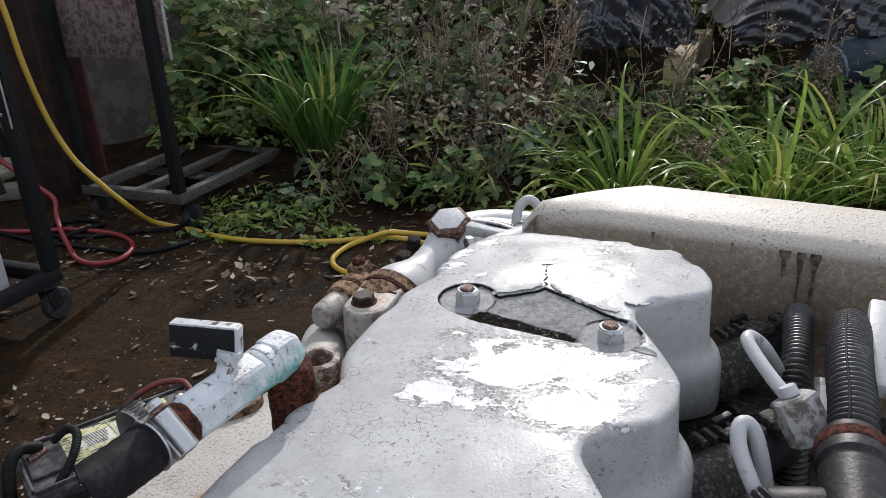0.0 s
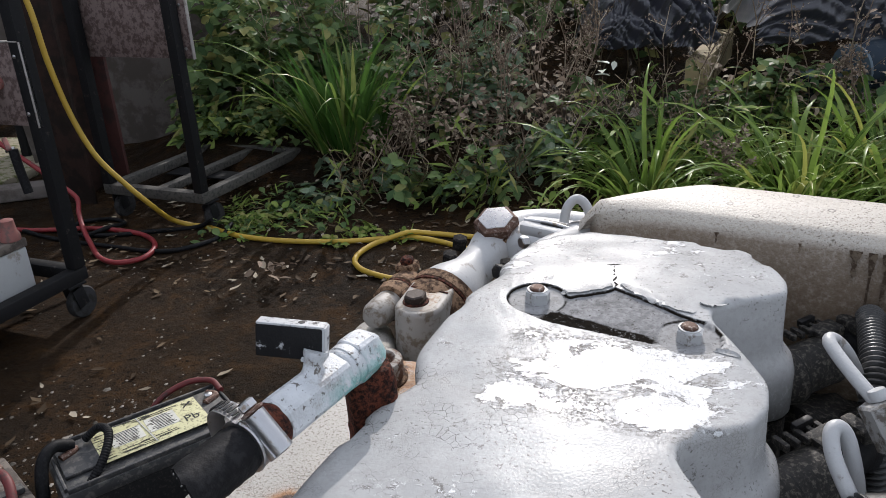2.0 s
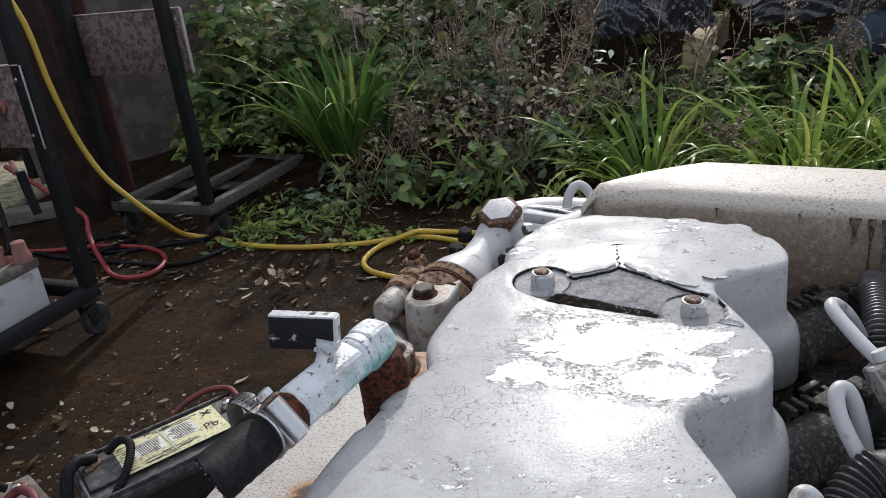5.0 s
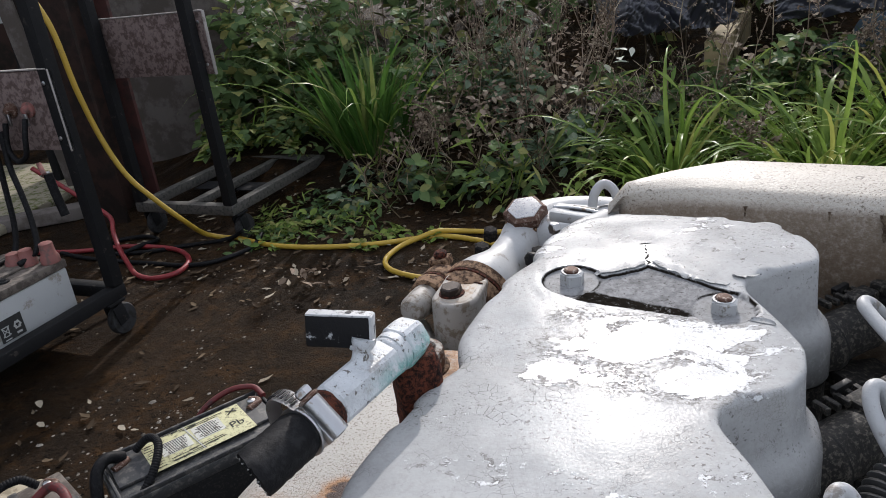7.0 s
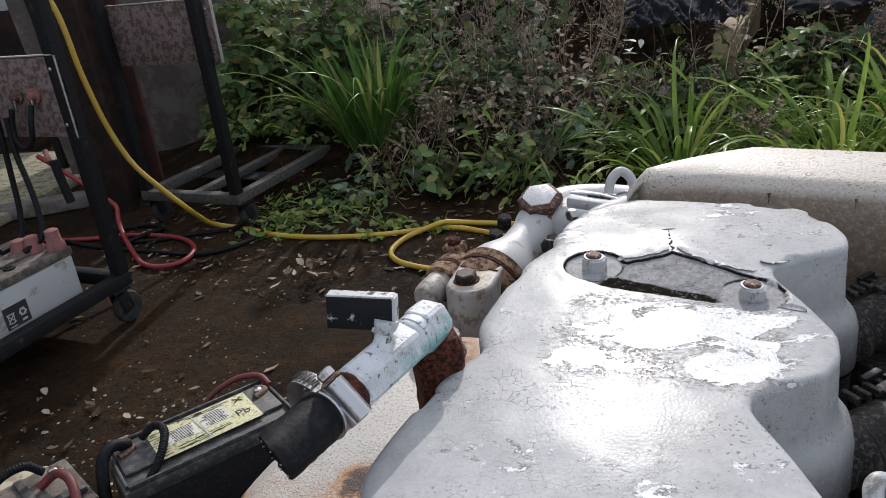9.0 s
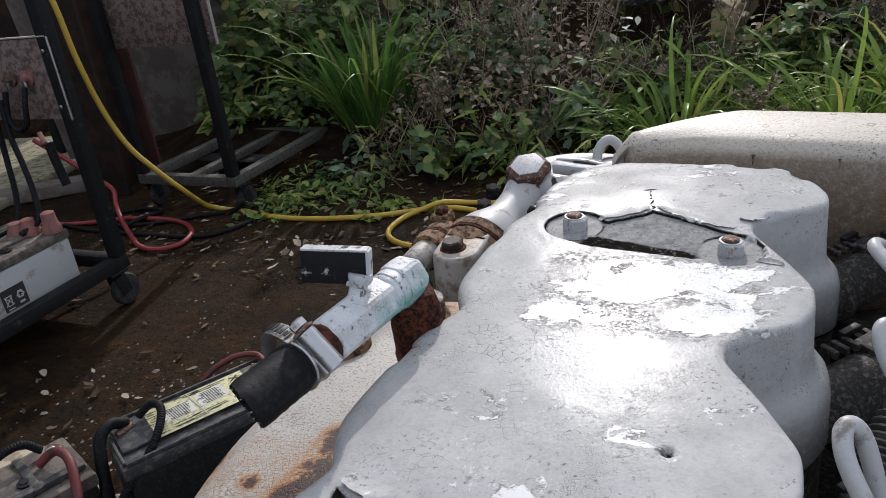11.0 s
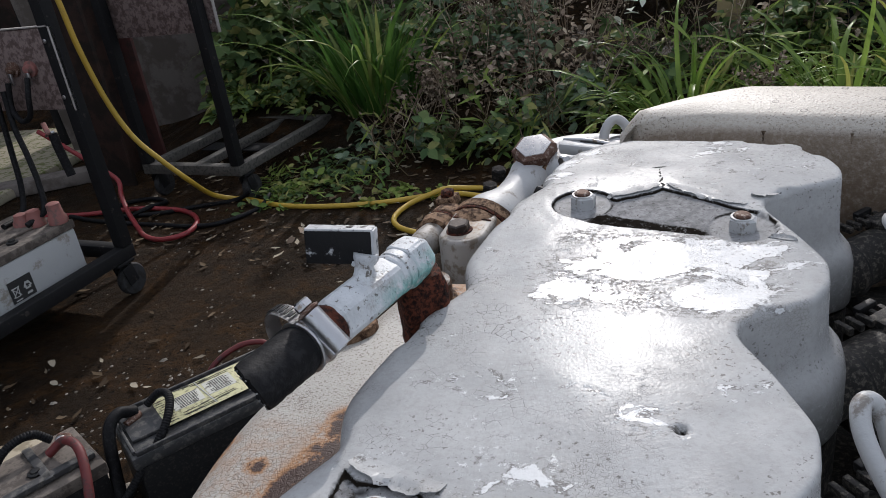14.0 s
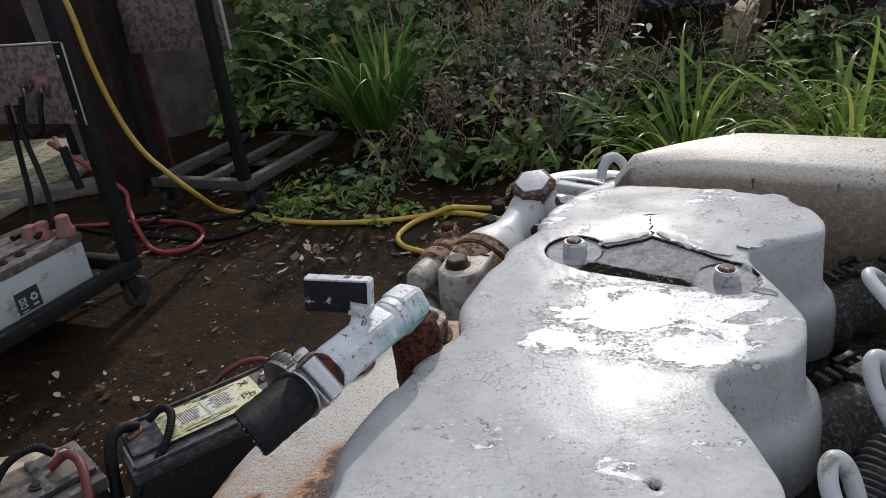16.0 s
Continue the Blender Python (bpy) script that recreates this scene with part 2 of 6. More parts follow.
def ground_mat():
    """Wet, oily yard: dark brown dirt over concrete with pale grit."""
    k = Nodes("wet_dirt")
    p = k.coord()
    big = k.noise(1.3, 6.0, 0.65, p, 0.35, 0.68)
    col = k.mix(big, (0.0105, 0.0072, 0.0046), (0.036, 0.0225, 0.0130))
    streak = k.noise(9.0, 8.0, 0.78, p, 0.46, 0.66, 0.6)
    col = k.mix(k.math("MULTIPLY", streak, 0.6), col, (0.070, 0.034, 0.0115))
    col = k.mix(k.noise(60.0, 5.0, 0.75, p, 0.52, 0.64), col, (0.004, 0.003, 0.0025))
    grit = k.math("MULTIPLY", k.noise(150.0, 4.0, 0.7, p, 0.66, 0.70), k.noise(2.4, 3.0, 0.6, p, 0.36, 0.58))
    col = k.mix(grit, col, (0.15, 0.13, 0.105))
    col = k.mix(k.noise(330.0, 3.0, 0.7, p, 0.62, 0.70), col, (0.060, 0.042, 0.026))
    wet = k.noise(2.2, 5.0, 0.65, p, 0.40, 0.62)
    rough = k.math("ADD", 0.42, k.math("MULTIPLY", wet, 0.40))
    h = k.math("ADD", k.noise(35.0, 6.0, 0.7, p), k.math("MULTIPLY", k.noise(220.0, 5.0, 0.75, p), 0.55))
    return k.done(col, rough, 0.0, k.bump(h, 1.0, 0.012), 0.05)


WHITE, DUSTY, CRAZED = white_paint(), dusty_paint(), crazed_paint()
RUST = rust("rust", (0.012, 0.005, 0.004), (0.125, 0.036, 0.019), 2.2)
RUST_PALE = rust("rust_pale", (0.040, 0.019, 0.010), (0.27, 0.170, 0.105), 1.0)
VALVE_PAINT = valve_paint()
HANDLE_WHITE = worn("handle_white", (0.50, 0.51, 0.52), (0.018, 0.018, 0.020), 0.255, 0.40, 170.0, 0.0, 0.6, 260.0, 0.3)
WHITE_PLAIN = worn("white_plain", (0.46, 0.465, 0.47), (0.20, 0.18, 0.16), 0.235, 0.32, 55.0, 0.0, 0.5)
GRIMY_WHITE = worn("grimy_white", (0.36, 0.355, 0.345), (0.10, 0.085, 0.07), 0.33, 0.5, 110.0, 0.0, 0.6)
RUST_CHIPPED = worn("chipped_rust", (0.34, 0.32, 0.29), (0.085, 0.038, 0.020), 0.40, 0.6, 120.0, 0.0, 0.9)
GREY_CAST = worn("grey_cast", (0.33, 0.31, 0.285), (0.15, 0.12, 0.09), 0.30, 0.45, 70.0)
HANDLE = worn("handle_paint", (0.011, 0.011, 0.012), (0.36, 0.37, 0.38), 0.19, 0.50, 110.0, 0.0, 0.6, 260.0, 0.15)
STEEL = worn("steel", (0.50, 0.50, 0.51), (0.25, 0.20, 0.16), 0.22, 0.22, 150.0, 1.0, 0.25)
CHROME = worn("dirty_chrome", (0.45, 0.45, 0.46), (0.20, 0.12, 0.07), 0.10, 0.16, 70.0, 0.85, 0.3)
NUT_PAINT = worn("nut_paint", (0.44, 0.445, 0.45), (0.17, 0.15, 0.13), 0.26, 0.35, 190.0)
EAR_PAD = worn("ear_pad", (0.42, 0.37, 0.31), (0.24, 0.15, 0.09), 0.30, 0.5, 80.0)
BOLT_DARK = worn("dark_bolt", (0.038, 0.026, 0.021), (0.13, 0.10, 0.08), 0.24, 0.45, 200.0, 0.4)
BOLT_BLACK = worn("greasy_bolt", (0.010, 0.009, 0.009), (0.045, 0.038, 0.032), 0.28, 0.70, 300.0, 0.0, 1.0, 300.0, 0.2)
STUD = worn("stud_rust", (0.105, 0.050, 0.032), (0.26, 0.21, 0.18), 0.27, 0.55, 260.0, 0.3)
RUBBER = worn("rubber", (0.008, 0.008, 0.009), (0.016, 0.016, 0.017), 0.30, 0.45, 130.0, 0.0, 0.6, 260.0, 0.12)
PLASTIC = worn("black_plastic", (0.012, 0.012, 0.013), (0.032, 0.030, 0.027), 0.26, 0.33, 200.0, 0.0, 0.4, 300.0, 0.28)
HOSE = worn("dusty_conduit", (0.022, 0.022, 0.022), (0.075, 0.070, 0.063), 0.24, 0.26, 60.0, 0.0, 0.4, 300.0, 0.55)
CONNECTOR = worn("grimy_connector", (0.018, 0.017, 0.016), (0.10, 0.09, 0.076), 0.29, 0.55, 320.0, 0.0, 0.9, 300.0, 0.35)
GREASE = worn("greasy_casting", (0.010, 0.009, 0.008), (0.070, 0.061, 0.050), 0.29, 0.62, 240.0, 0.0, 1.0, 330.0, 0.3)
BLACK_STEEL = worn("black_steel", (0.010, 0.010, 0.011), (0.050, 0.044, 0.038), 0.20, 0.58, 30.0, 0.0, 0.4, 300.0, 0.2)
DUSTY_STEEL = worn("dusty_steel", (0.035, 0.034, 0.032), (0.075, 0.070, 0.062), 0.40, 0.55, 70.0, 0.0, 0.5, 240.0, 0.35)
BATTERY_LID = worn("battery_lid", (0.042, 0.042, 0.044), (0.095, 0.090, 0.082), 0.30, 0.45, 60.0, 0.0, 0.4, 260.0, 0.4)
DUSTY_LID = worn("dusty_lid", (0.150, 0.125, 0.105), (0.060, 0.048, 0.040), 0.34, 0.65, 30.0)
DARK_RED = worn("dark_red_rubber", (0.13, 0.016, 0.016), (0.05, 0.02, 0.018), 0.28, 0.5, 40.0)
GREY_BATTERY = worn("grey_case", (0.42, 0.43, 0.43), (0.22, 0.20, 0.17), 0.20, 0.50, 14.0)
LABEL = worn("yellow_label", (0.56, 0.54, 0.31), (0.18, 0.165, 0.10), 0.28, 0.55, 130.0)
LABEL_GREY = worn("grey_label", (0.58, 0.58, 0.52), (0.16, 0.15, 0.12), 0.26, 0.55, 60.0)
INK = worn("ink", (0.018, 0.018, 0.018), (0.08, 0.08, 0.07), 0.2, 0.6)
PALE_PRINT = worn("pale_print", (0.45, 0.45, 0.44), (0.2, 0.2, 0.2), 0.2, 0.6)
MID_GREY = worn("grey_thread", (0.22, 0.22, 0.21), (0.10, 0.10, 0.09), 0.25, 0.8, 300.0)
YELLOW_HOSE = worn("yellow_hose", (0.46, 0.30, 0.030), (0.25, 0.16, 0.03), 0.20, 0.40, 12.0)
RED_RUBBER = worn("red_rubber", (0.24, 0.020, 0.024), (0.10, 0.03, 0.03), 0.22, 0.42, 25.0)
RED_CAP = worn("red_cap", (0.25, 0.095, 0.082), (0.13, 0.075, 0.065), 0.28, 0.6, 40.0)
PANEL = worn("weathered_panel", (0.20, 0.150, 0.138), (0.075, 0.050, 0.045), 0.34, 0.60, 48.0, 0.0, 0.4, 120.0, 0.3)
PANEL_EDGE = worn("panel_edge", (0.36, 0.33, 0.31), (0.2, 0.17, 0.15), 0.25, 0.5)
BROWN_STEEL = worn("brown_steel", (0.045, 0.024, 0.019), (0.018, 0.013, 0.011), 0.35, 0.55, 9.0, 0.0, 0.4, 300.0, 0.25)
RED_STEEL = worn("red_oxide", (0.085, 0.030, 0.026), (0.04, 0.022, 0.02), 0.30, 0.55, 9.0)
CONCRETE = worn("concrete", (0.165, 0.142, 0.128), (0.085, 0.070, 0.060), 0.36, 0.80, 6.0, 0.0, 0.9, 50.0)
# Pale concrete of the added slab that bounces light.
BOUNCE_SLAB = worn("pale_concrete", (0.37, 0.365, 0.355), (0.24, 0.23, 0.215), 0.30, 0.80, 4.0, 0.0, 0.8, 60.0)
TIMBER = worn("old_timber", (0.31, 0.245, 0.125), (0.16, 0.13, 0.065), 0.30, 0.70, 14.0, 0.0, 0.6, 120.0)
ORANGE = worn("orange_band", (0.60, 0.12, 0.02), (0.30, 0.09, 0.03), 0.24, 0.5, 30.0)
BOARD = worn("pale_board", (0.40, 0.345, 0.25), (0.20, 0.165, 0.11), 0.30, 0.70, 24.0, 0.0, 0.6, 120.0)
RUN = worn("dried_dirt", (0.115, 0.078, 0.053), (0.24, 0.19, 0.14), 0.33, 0.75, 160.0)
MOSSY = worn("mossy_concrete", (0.30, 0.265, 0.195), (0.095, 0.105, 0.030), 0.31, 0.85, 22.0, 0.0, 0.9, 60.0)
BAG = worn("black_sheet", (0.022, 0.023, 0.032), (0.050, 0.052, 0.068), 0.24, 0.22, 20.0, 0.0, 0.6, 40.0, 0.7)
BLUE = worn("blue_plastic", (0.022, 0.034, 0.050), (0.05, 0.058, 0.065), 0.25, 0.55, 9.0, 0.0, 0.4, 300.0, 0.15)
BLUE_PALE = worn("pale_blue_plastic", (0.075, 0.115, 0.145), (0.04, 0.05, 0.06), 0.25, 0.5, 20.0)
TYRE = worn("grey_wheel", (0.038, 0.038, 0.040), (0.02, 0.019, 0.017), 0.3, 0.60, 60.0, 0.0, 0.4, 300.0, 0.2)
GROUND = ground_mat()
BLADE = leaf_mat("blade_leaf", (0.078, 0.145, 0.024), (0.250, 0.355, 0.078), (0.38, 0.38, 0.10), 0.36, 0.42, 0.22)
BLADE_DARK = leaf_mat("blade_leaf_dark", (0.036, 0.093, 0.019), (0.090, 0.180, 0.038), (0.22, 0.25, 0.08), 0.42, 0.35, 0.14)
BROAD = leaf_mat("broad_leaf", (0.060, 0.108, 0.045), (0.156, 0.222, 0.085), (0.29, 0.28, 0.10), 0.45, 0.30)
BLUISH = leaf_mat("bluish_leaf", (0.085, 0.135, 0.082), (0.206, 0.268, 0.181), (0.25, 0.26, 0.15), 0.48, 0.25)
FRESH = leaf_mat("fresh_leaf", (0.113, 0.186, 0.043), (0.276, 0.350, 0.089), (0.36, 0.34, 0.13), 0.42, 0.36)
PALE_LEAF = leaf_mat("pale_leaf", (0.42, 0.44, 0.36), (0.55, 0.57, 0.50), None, 0.5, 0.3)
DRY = leaf_mat("dry_plant", (0.125, 0.092, 0.070), (0.35, 0.270, 0.205), (0.52, 0.44, 0.33), 0.75, 0.22)
STALK = leaf_mat("stalk", (0.060, 0.048, 0.030), (0.150, 0.112, 0.070), None, 0.65, 0.05)
LITTER = leaf_mat("fallen_leaf", (0.035, 0.023, 0.014), (0.170, 0.125, 0.080), (0.40, 0.35, 0.27), 0.6, 0.12)
GRIT = leaf_mat("grit", (0.05, 0.044, 0.036), (0.32, 0.29, 0.25), None, 0.7, 0.0)

# ---- building helpers ----
def finish(name, bm, material, parent=None, label="", angle=40.0):
    me = bpy.data.meshes.new(name)
    bmesh.ops.recalc_face_normals(bm, faces=bm.faces)
    bm.to_mesh(me)
    bm.free()
    me.materials.append(material)
    if angle:
        me.polygons.foreach_set("use_smooth", [True] * len(me.polygons))
        me.set_sharp_from_angle(angle=radians(angle))
    ob = new(name, me)
    if parent is not None:
        ob.parent = parent
    if label:
        tagged(ob, label)
    return ob


def part(name, bm, material, parent, label="", angle=40.0):
    return finish(name, bm, material, parent, label, angle)


def thing(name, label, category, group="", kind="", at=(0, 0, 0), turn=0.0):
    ob = new(name)
    ob.empty_display_size = 0.05
    ob.matrix_basis = pose(*at, 0, 0, turn)
    return tagged(ob, label, category, group, kind)


def raw(name, verts, faces, material, smooth=True):
    me = bpy.data.meshes.new(name)
    me.from_pydata(verts, [], faces)
    me.materials.append(material)
    if smooth:
        me.polygons.foreach_set("use_smooth", [True] * len(me.polygons))
    me.update()
    return new(name, me)


def move(bm, m, verts=None):
    bmesh.ops.transform(bm, matrix=m, verts=verts if verts is not None else bm.verts)
    return bm


def box(sx, sy, sz, bevel=0.003, m=None, seg=2, bm=None):
    """A bevelled box with its base centre at the origin, moved by m."""
    out = bm or bmesh.new()
    made = bmesh.ops.create_cube(out, size=1.0, matrix=Matrix.Translation((0, 0, sz / 2)) @ Matrix.Diagonal((sx, sy, sz, 1)))["verts"]
    if bevel:
        edges = list({e for v in made for e in v.link_edges})
        made = bmesh.ops.bevel(out, geom=edges, offset=bevel, segments=seg, profile=0.5, affect="EDGES")["verts"]
        made = list({v for v in made})
    if m is not None:
        group = set(made)
        for v in list(made):
            for e in v.link_edges:
                group.add(e.other_vert(v))
        move(out, m, list(group))
    return out


def catmull(pts, n):
    """A smooth line through the points, with n steps to each span."""
    p = [Vector(q) for q in pts]
    p = [p[0] * 2 - p[1]] + p + [p[-1] * 2 - p[-2]]
    out = []
    for i in range(1, len(p) - 2):
        for k in range(n):
            t = k / n
            a, b, c, d = p[i - 1], p[i], p[i + 1], p[i + 2]
            out.append(0.5 * ((2 * b) + (c - a) * t + (2 * a - 5 * b + 4 * c - d) * t * t + (3 * b - a - 3 * c + d) * t ** 3))
    out.append(p[-2])
    return out


def tube(pts, r, seg=12, steps=8, bm=None, caps=True):
    """A round tube along the points; r is a radius or a function of the length along it (metres) and the whole length."""
    out = bm or bmesh.new()
    line = catmull(pts, steps) if steps else [Vector(p) for p in pts]
    lengths = [0.0]
    for a, b in zip(line, line[1:]):
        lengths.append(lengths[-1] + (b - a).length)
    side = None
    rings = []
    for i, p in enumerate(line):
        d = (line[min(i + 1, len(line) - 1)] - line[max(i - 1, 0)]).normalized()
        if side is None:
            side = d.orthogonal().normalized()
        side = (side - d * side.dot(d)).normalized()
        up = d.cross(side)
        rr = r(lengths[i], lengths[-1]) if callable(r) else r
        rings.append([out.verts.new(p + (side * math.cos(a) + up * math.sin(a)) * rr) for a in [2 * math.pi * k / seg for k in range(seg)]])
    for a, b in zip(rings, rings[1:]):
        for k in range(seg):
            out.faces.new((a[k], a[(k + 1) % seg], b[(k + 1) % seg], b[k]))
    if caps:
        out.faces.new(rings[0][::-1])
        out.faces.new(rings[-1])
    return out


def ribbed(r, pitch=0.0048, depth=0.0016):
    return lambda s, whole: r - depth * (0.5 + 0.5 * math.cos(2 * math.pi * s / pitch)) ** 2


def resample(pts, step):
    line = catmull(pts, 24)
    out, left = [line[0]], step
    for a, b in zip(line, line[1:]):
        d = (b - a).length
        while d >= left:
            a = a.lerp(b, left / d)
            out.append(a)
            d = (b - a).length
            left = step
        left -= d
    return out


def ribbed_hose(pts, r, pitch=0.0048, depth=0.0016, seg=18):
    return tube(resample(pts, pitch / 5), ribbed(r, pitch, depth), seg, 0)


def lathe(profile, seg=24, m=None, bm=None):
    """Turns (radius, height) pairs about z."""
    out = bm or bmesh.new()
    rings = []
    for r, z in profile:
        rings.append([out.verts.new((r * math.cos(2 * math.pi * k / seg), r * math.sin(2 * math.pi * k / seg), z)) for k in range(seg)])
    for a, b in zip(rings, rings[1:]):
        for k in range(seg):
            out.faces.new((a[k], a[(k + 1) % seg], b[(k + 1) % seg], b[k]))
    out.faces.new(rings[0][::-1])
    out.faces.new(rings[-1])
    if m is not None:
        move(out, m, [v for r in rings for v in r])
    return out


def aim(at, direction):
    """A pose whose z points along the direction."""
    return Matrix.Translation(at) @ Vector(direction).to_track_quat("Z", "Y").to_matrix().to_4x4()


def hexagon(across, height, bevel=0.0012, m=None, bm=None):
    r = across / math.sqrt(3)
    return lathe([(r - bevel * 1.2, 0), (r, bevel), (r, height - bevel), (r - bevel * 1.6, height)], 6, m, bm)


def rounded(pts, times=2):
    """Cuts the corners of a closed outline."""
    for _ in range(times):
        out = []
        for a, b in zip(pts, pts[1:] + pts[:1]):
            out += [(a[0] * 0.75 + b[0] * 0.25, a[1] * 0.75 + b[1] * 0.25), (a[0] * 0.25 + b[0] * 0.75, a[1] * 0.25 + b[1] * 0.75)]
        pts = out
    return pts


def fillet(pts, r, n=4):
    """Rounds the corners of a closed outline with about the radius r."""
    out = []
    m = len(pts)
    for i in range(m):
        a, b, c = Vector(pts[i - 1]), Vector(pts[i]), Vector(pts[(i + 1) % m])
        p = b + (a - b).normalized() * min(r, 0.45 * (a - b).length)
        q = b + (c - b).normalized() * min(r, 0.45 * (c - b).length)
        for k in range(n + 1):
            t = k / n
            w = p * (1 - t) ** 2 + b * 2 * t * (1 - t) + q * t * t
            out.append((w.x, w.y))
    return out


def inside_by(p, poly):
    """Distance of p from the edge of a closed outline, positive inside."""
    x, y = p
    best, odd = 9.0, False
    for (x0, y0), (x1, y1) in zip(poly, poly[1:] + poly[:1]):
        if (y0 > y) != (y1 > y) and x < (x1 - x0) * (y - y0) / (y1 - y0) + x0:
            odd = not odd
        ex, ey = x1 - x0, y1 - y0
        t = max(0.0, min(1.0, ((x - x0) * ex + (y - y0) * ey) / (ex * ex + ey * ey)))
        best = min(best, (x - x0 - t * ex) ** 2 + (y - y0 - t * ey) ** 2)
    best = math.sqrt(best)
    return best if odd else -best


def offset(pts, d):
    """The closed outline (anticlockwise) moved inwards by d."""
    out = []
    n = len(pts)
    for i in range(n):
        a, b, c = Vector(pts[i - 1]), Vector(pts[i]), Vector(pts[(i + 1) % n])
        n1 = Vector((-(b - a).y, (b - a).x)).normalized()
        n2 = Vector((-(c - b).y, (c - b).x)).normalized()
        m = (n1 + n2)
        m = m / max(0.5, m.length_squared / 2) if m.length > 1e-6 else n1
        out.append((b.x + m.x * d, b.y + m.y * d))
    return out


def prism(pts, rings, cap_top=True, cap_bottom=True, bm=None):
    """Stacks the outline at (inward offset, height) pairs."""
    out = bm or bmesh.new()
    made = []
    for d, z in rings:
        made.append([out.verts.new((x, y, z)) for x, y in (offset(pts, d) if d else pts)])
    n = len(pts)
    for a, b in zip(made, made[1:]):
        for k in range(n):
            out.faces.new((a[k], a[(k + 1) % n], b[(k + 1) % n], b[k]))
    if cap_bottom:
        out.faces.new(made[0][::-1])
    if cap_top:
        out.faces.new(made[-1])
    return out


def store(ob, name, values):
    at = ob.data.attributes.new(name, "FLOAT", "POINT")
    at.data.foreach_set("value", values)


def smooth(a, b, x):
    t = min(1.0, max(0.0, (x - a) / (b - a)))
    return t * t * (3 - 2 * t)


def near_line(p, a, b):
    """Distance of p from the segment a-b, and how far along it."""
    ax, ay, bx, by = *a, *b
    t = max(0.0, min(1.0, ((p[0] - ax) * (bx - ax) + (p[1] - ay) * (by - ay)) / ((bx - ax) ** 2 + (by - ay) ** 2)))
    return math.hypot(p[0] - ax - t * (bx - ax), p[1] - ay - t * (by - ay)), t


def plate(pts2d, thick, m):
    """A flat plate from an outline, with thickness."""
    return move(prism(pts2d, [(0.0006, 0), (0, 0.0006), (0, thick - 0.0006), (0.0006, thick)]), m)


# ---- the engine ----
AX = Vector((0.36, 0.933, 0)).normalized()      # along the crankshaft
SIDE = Vector((AX.y, -AX.x, 0))                 # to its right
PERIOD = (0.0515, 0.1325)                       # from one cylinder to the next
TOP = 0.806

engine = thing("marine_engine", "old white-painted marine diesel engine with peeling paint, standing on timber bearers", "engine")

LOBE_RIGHT = [(0.1525, 0.412), (0.1590, 0.432), (0.1592, 0.440), (0.1550, 0.467), (0.1510, 0.485), (0.1472, 0.500), (0.1478, 0.508), (0.1515, 0.5155), (0.180, 0.5262), (0.190, 0.5285)]
LOBE_LEFT = [(0.0645, 0.7195), (0.0665, 0.7085), (0.0525, 0.6925), (0.0435, 0.6815), (0.0260, 0.6445), (0.0190, 0.6265), (0.0130, 0.6100), (0.0120, 0.6000)]
right_side = [(x + PERIOD[0] * k, y + PERIOD[1] * k) for k in (-1, 0, 1) for x, y in LOBE_RIGHT[:]]
cover_outline = [(-0.10, 0.16), (0.05, 0.16), (0.085, 0.25)] + right_side
cover_outline += [(0.2550, 0.6655), (0.2605, 0.682), (0.260, 0.700), (0.249, 0.734), (0.211, 0.757), (0.170, 0.776), (0.142, 0.786), (0.113, 0.782), (0.092, 0.768), (0.076, 0.745)]
for k in (0, -1, -2):
    cover_outline += [(x + PERIOD[0] * k, y + PERIOD[1] * k) for x, y in LOBE_LEFT]
cover_outline = fillet(cover_outline, 0.0065, 5)

NUTS = [(0.090, 0.667), (0.179, 0.616), (-0.013, 0.399), (0.076, 0.348)]
TEAR = [(0.078, 0.650), (0.0925, 0.6375), (0.113, 0.6265), (0.131, 0.6185), (0.155, 0.6080), (0.172, 0.6060), (0.183, 0.610), (0.196, 0.622), (0.188, 0.634), (0.178, 0.642), (0.166, 0.656), (0.157, 0.665), (0.144, 0.678), (0.134, 0.673), (0.125, 0.670), (0.112, 0.667), (0.100, 0.674), (0.080, 0.676)]


def ragged(poly, seed):
    """The outline with one torn step between each pair of corners."""
    out = []
    for k, a in enumerate(poly):
        b = poly[(k + 1) % len(poly)]
        nx, ny = b[1] - a[1], a[0] - b[0]
        w = 0.10 * noise.noise((k * 1.7, seed, 0.5))
        out += [a, ((a[0] + b[0]) / 2 + nx * w, (a[1] + b[1]) / 2 + ny * w)]
    return out


TEAR = ragged(TEAR, 2.0)
TRAYS = [(TEAR, NUTS[0], NUTS[1]), ([(-0.030, 0.428), (-0.024, 0.421), (-0.012, 0.4175), (0.000, 0.4145), (0.008, 0.404), (0.006, 0.385), (-0.02, 0.37), (-0.04, 0.39)], NUTS[2], NUTS[3])]
RING = 0.0205


def torn(p, tray):
    """How far p lies inside the ragged tear round a pair of studs (positive inside)."""
    poly, a, b = tray
    if not (a[0] - 0.03 < p[0] < b[0] + 0.03 and b[1] - 0.03 < p[1] < a[1] + 0.03):
        return -1.0
    d = inside_by(p, poly)
    d = max(d, RING - math.hypot(p[0] - a[0], p[1] - a[1]), RING - math.hypot(p[0] - b[0], p[1] - b[1]))
    return d


def trench(p, tray):
    """1 along the crusted near side of a tear, between the studs."""
    _, a, b = tray
    dx, dy = b[0] - a[0], b[1] - a[1]
    L = math.hypot(dx, dy)
    side = (dx * (p[1] - a[1]) - dy * (p[0] - a[0])) / L
    along = ((p[0] - a[0]) * dx + (p[1] - a[1]) * dy) / L
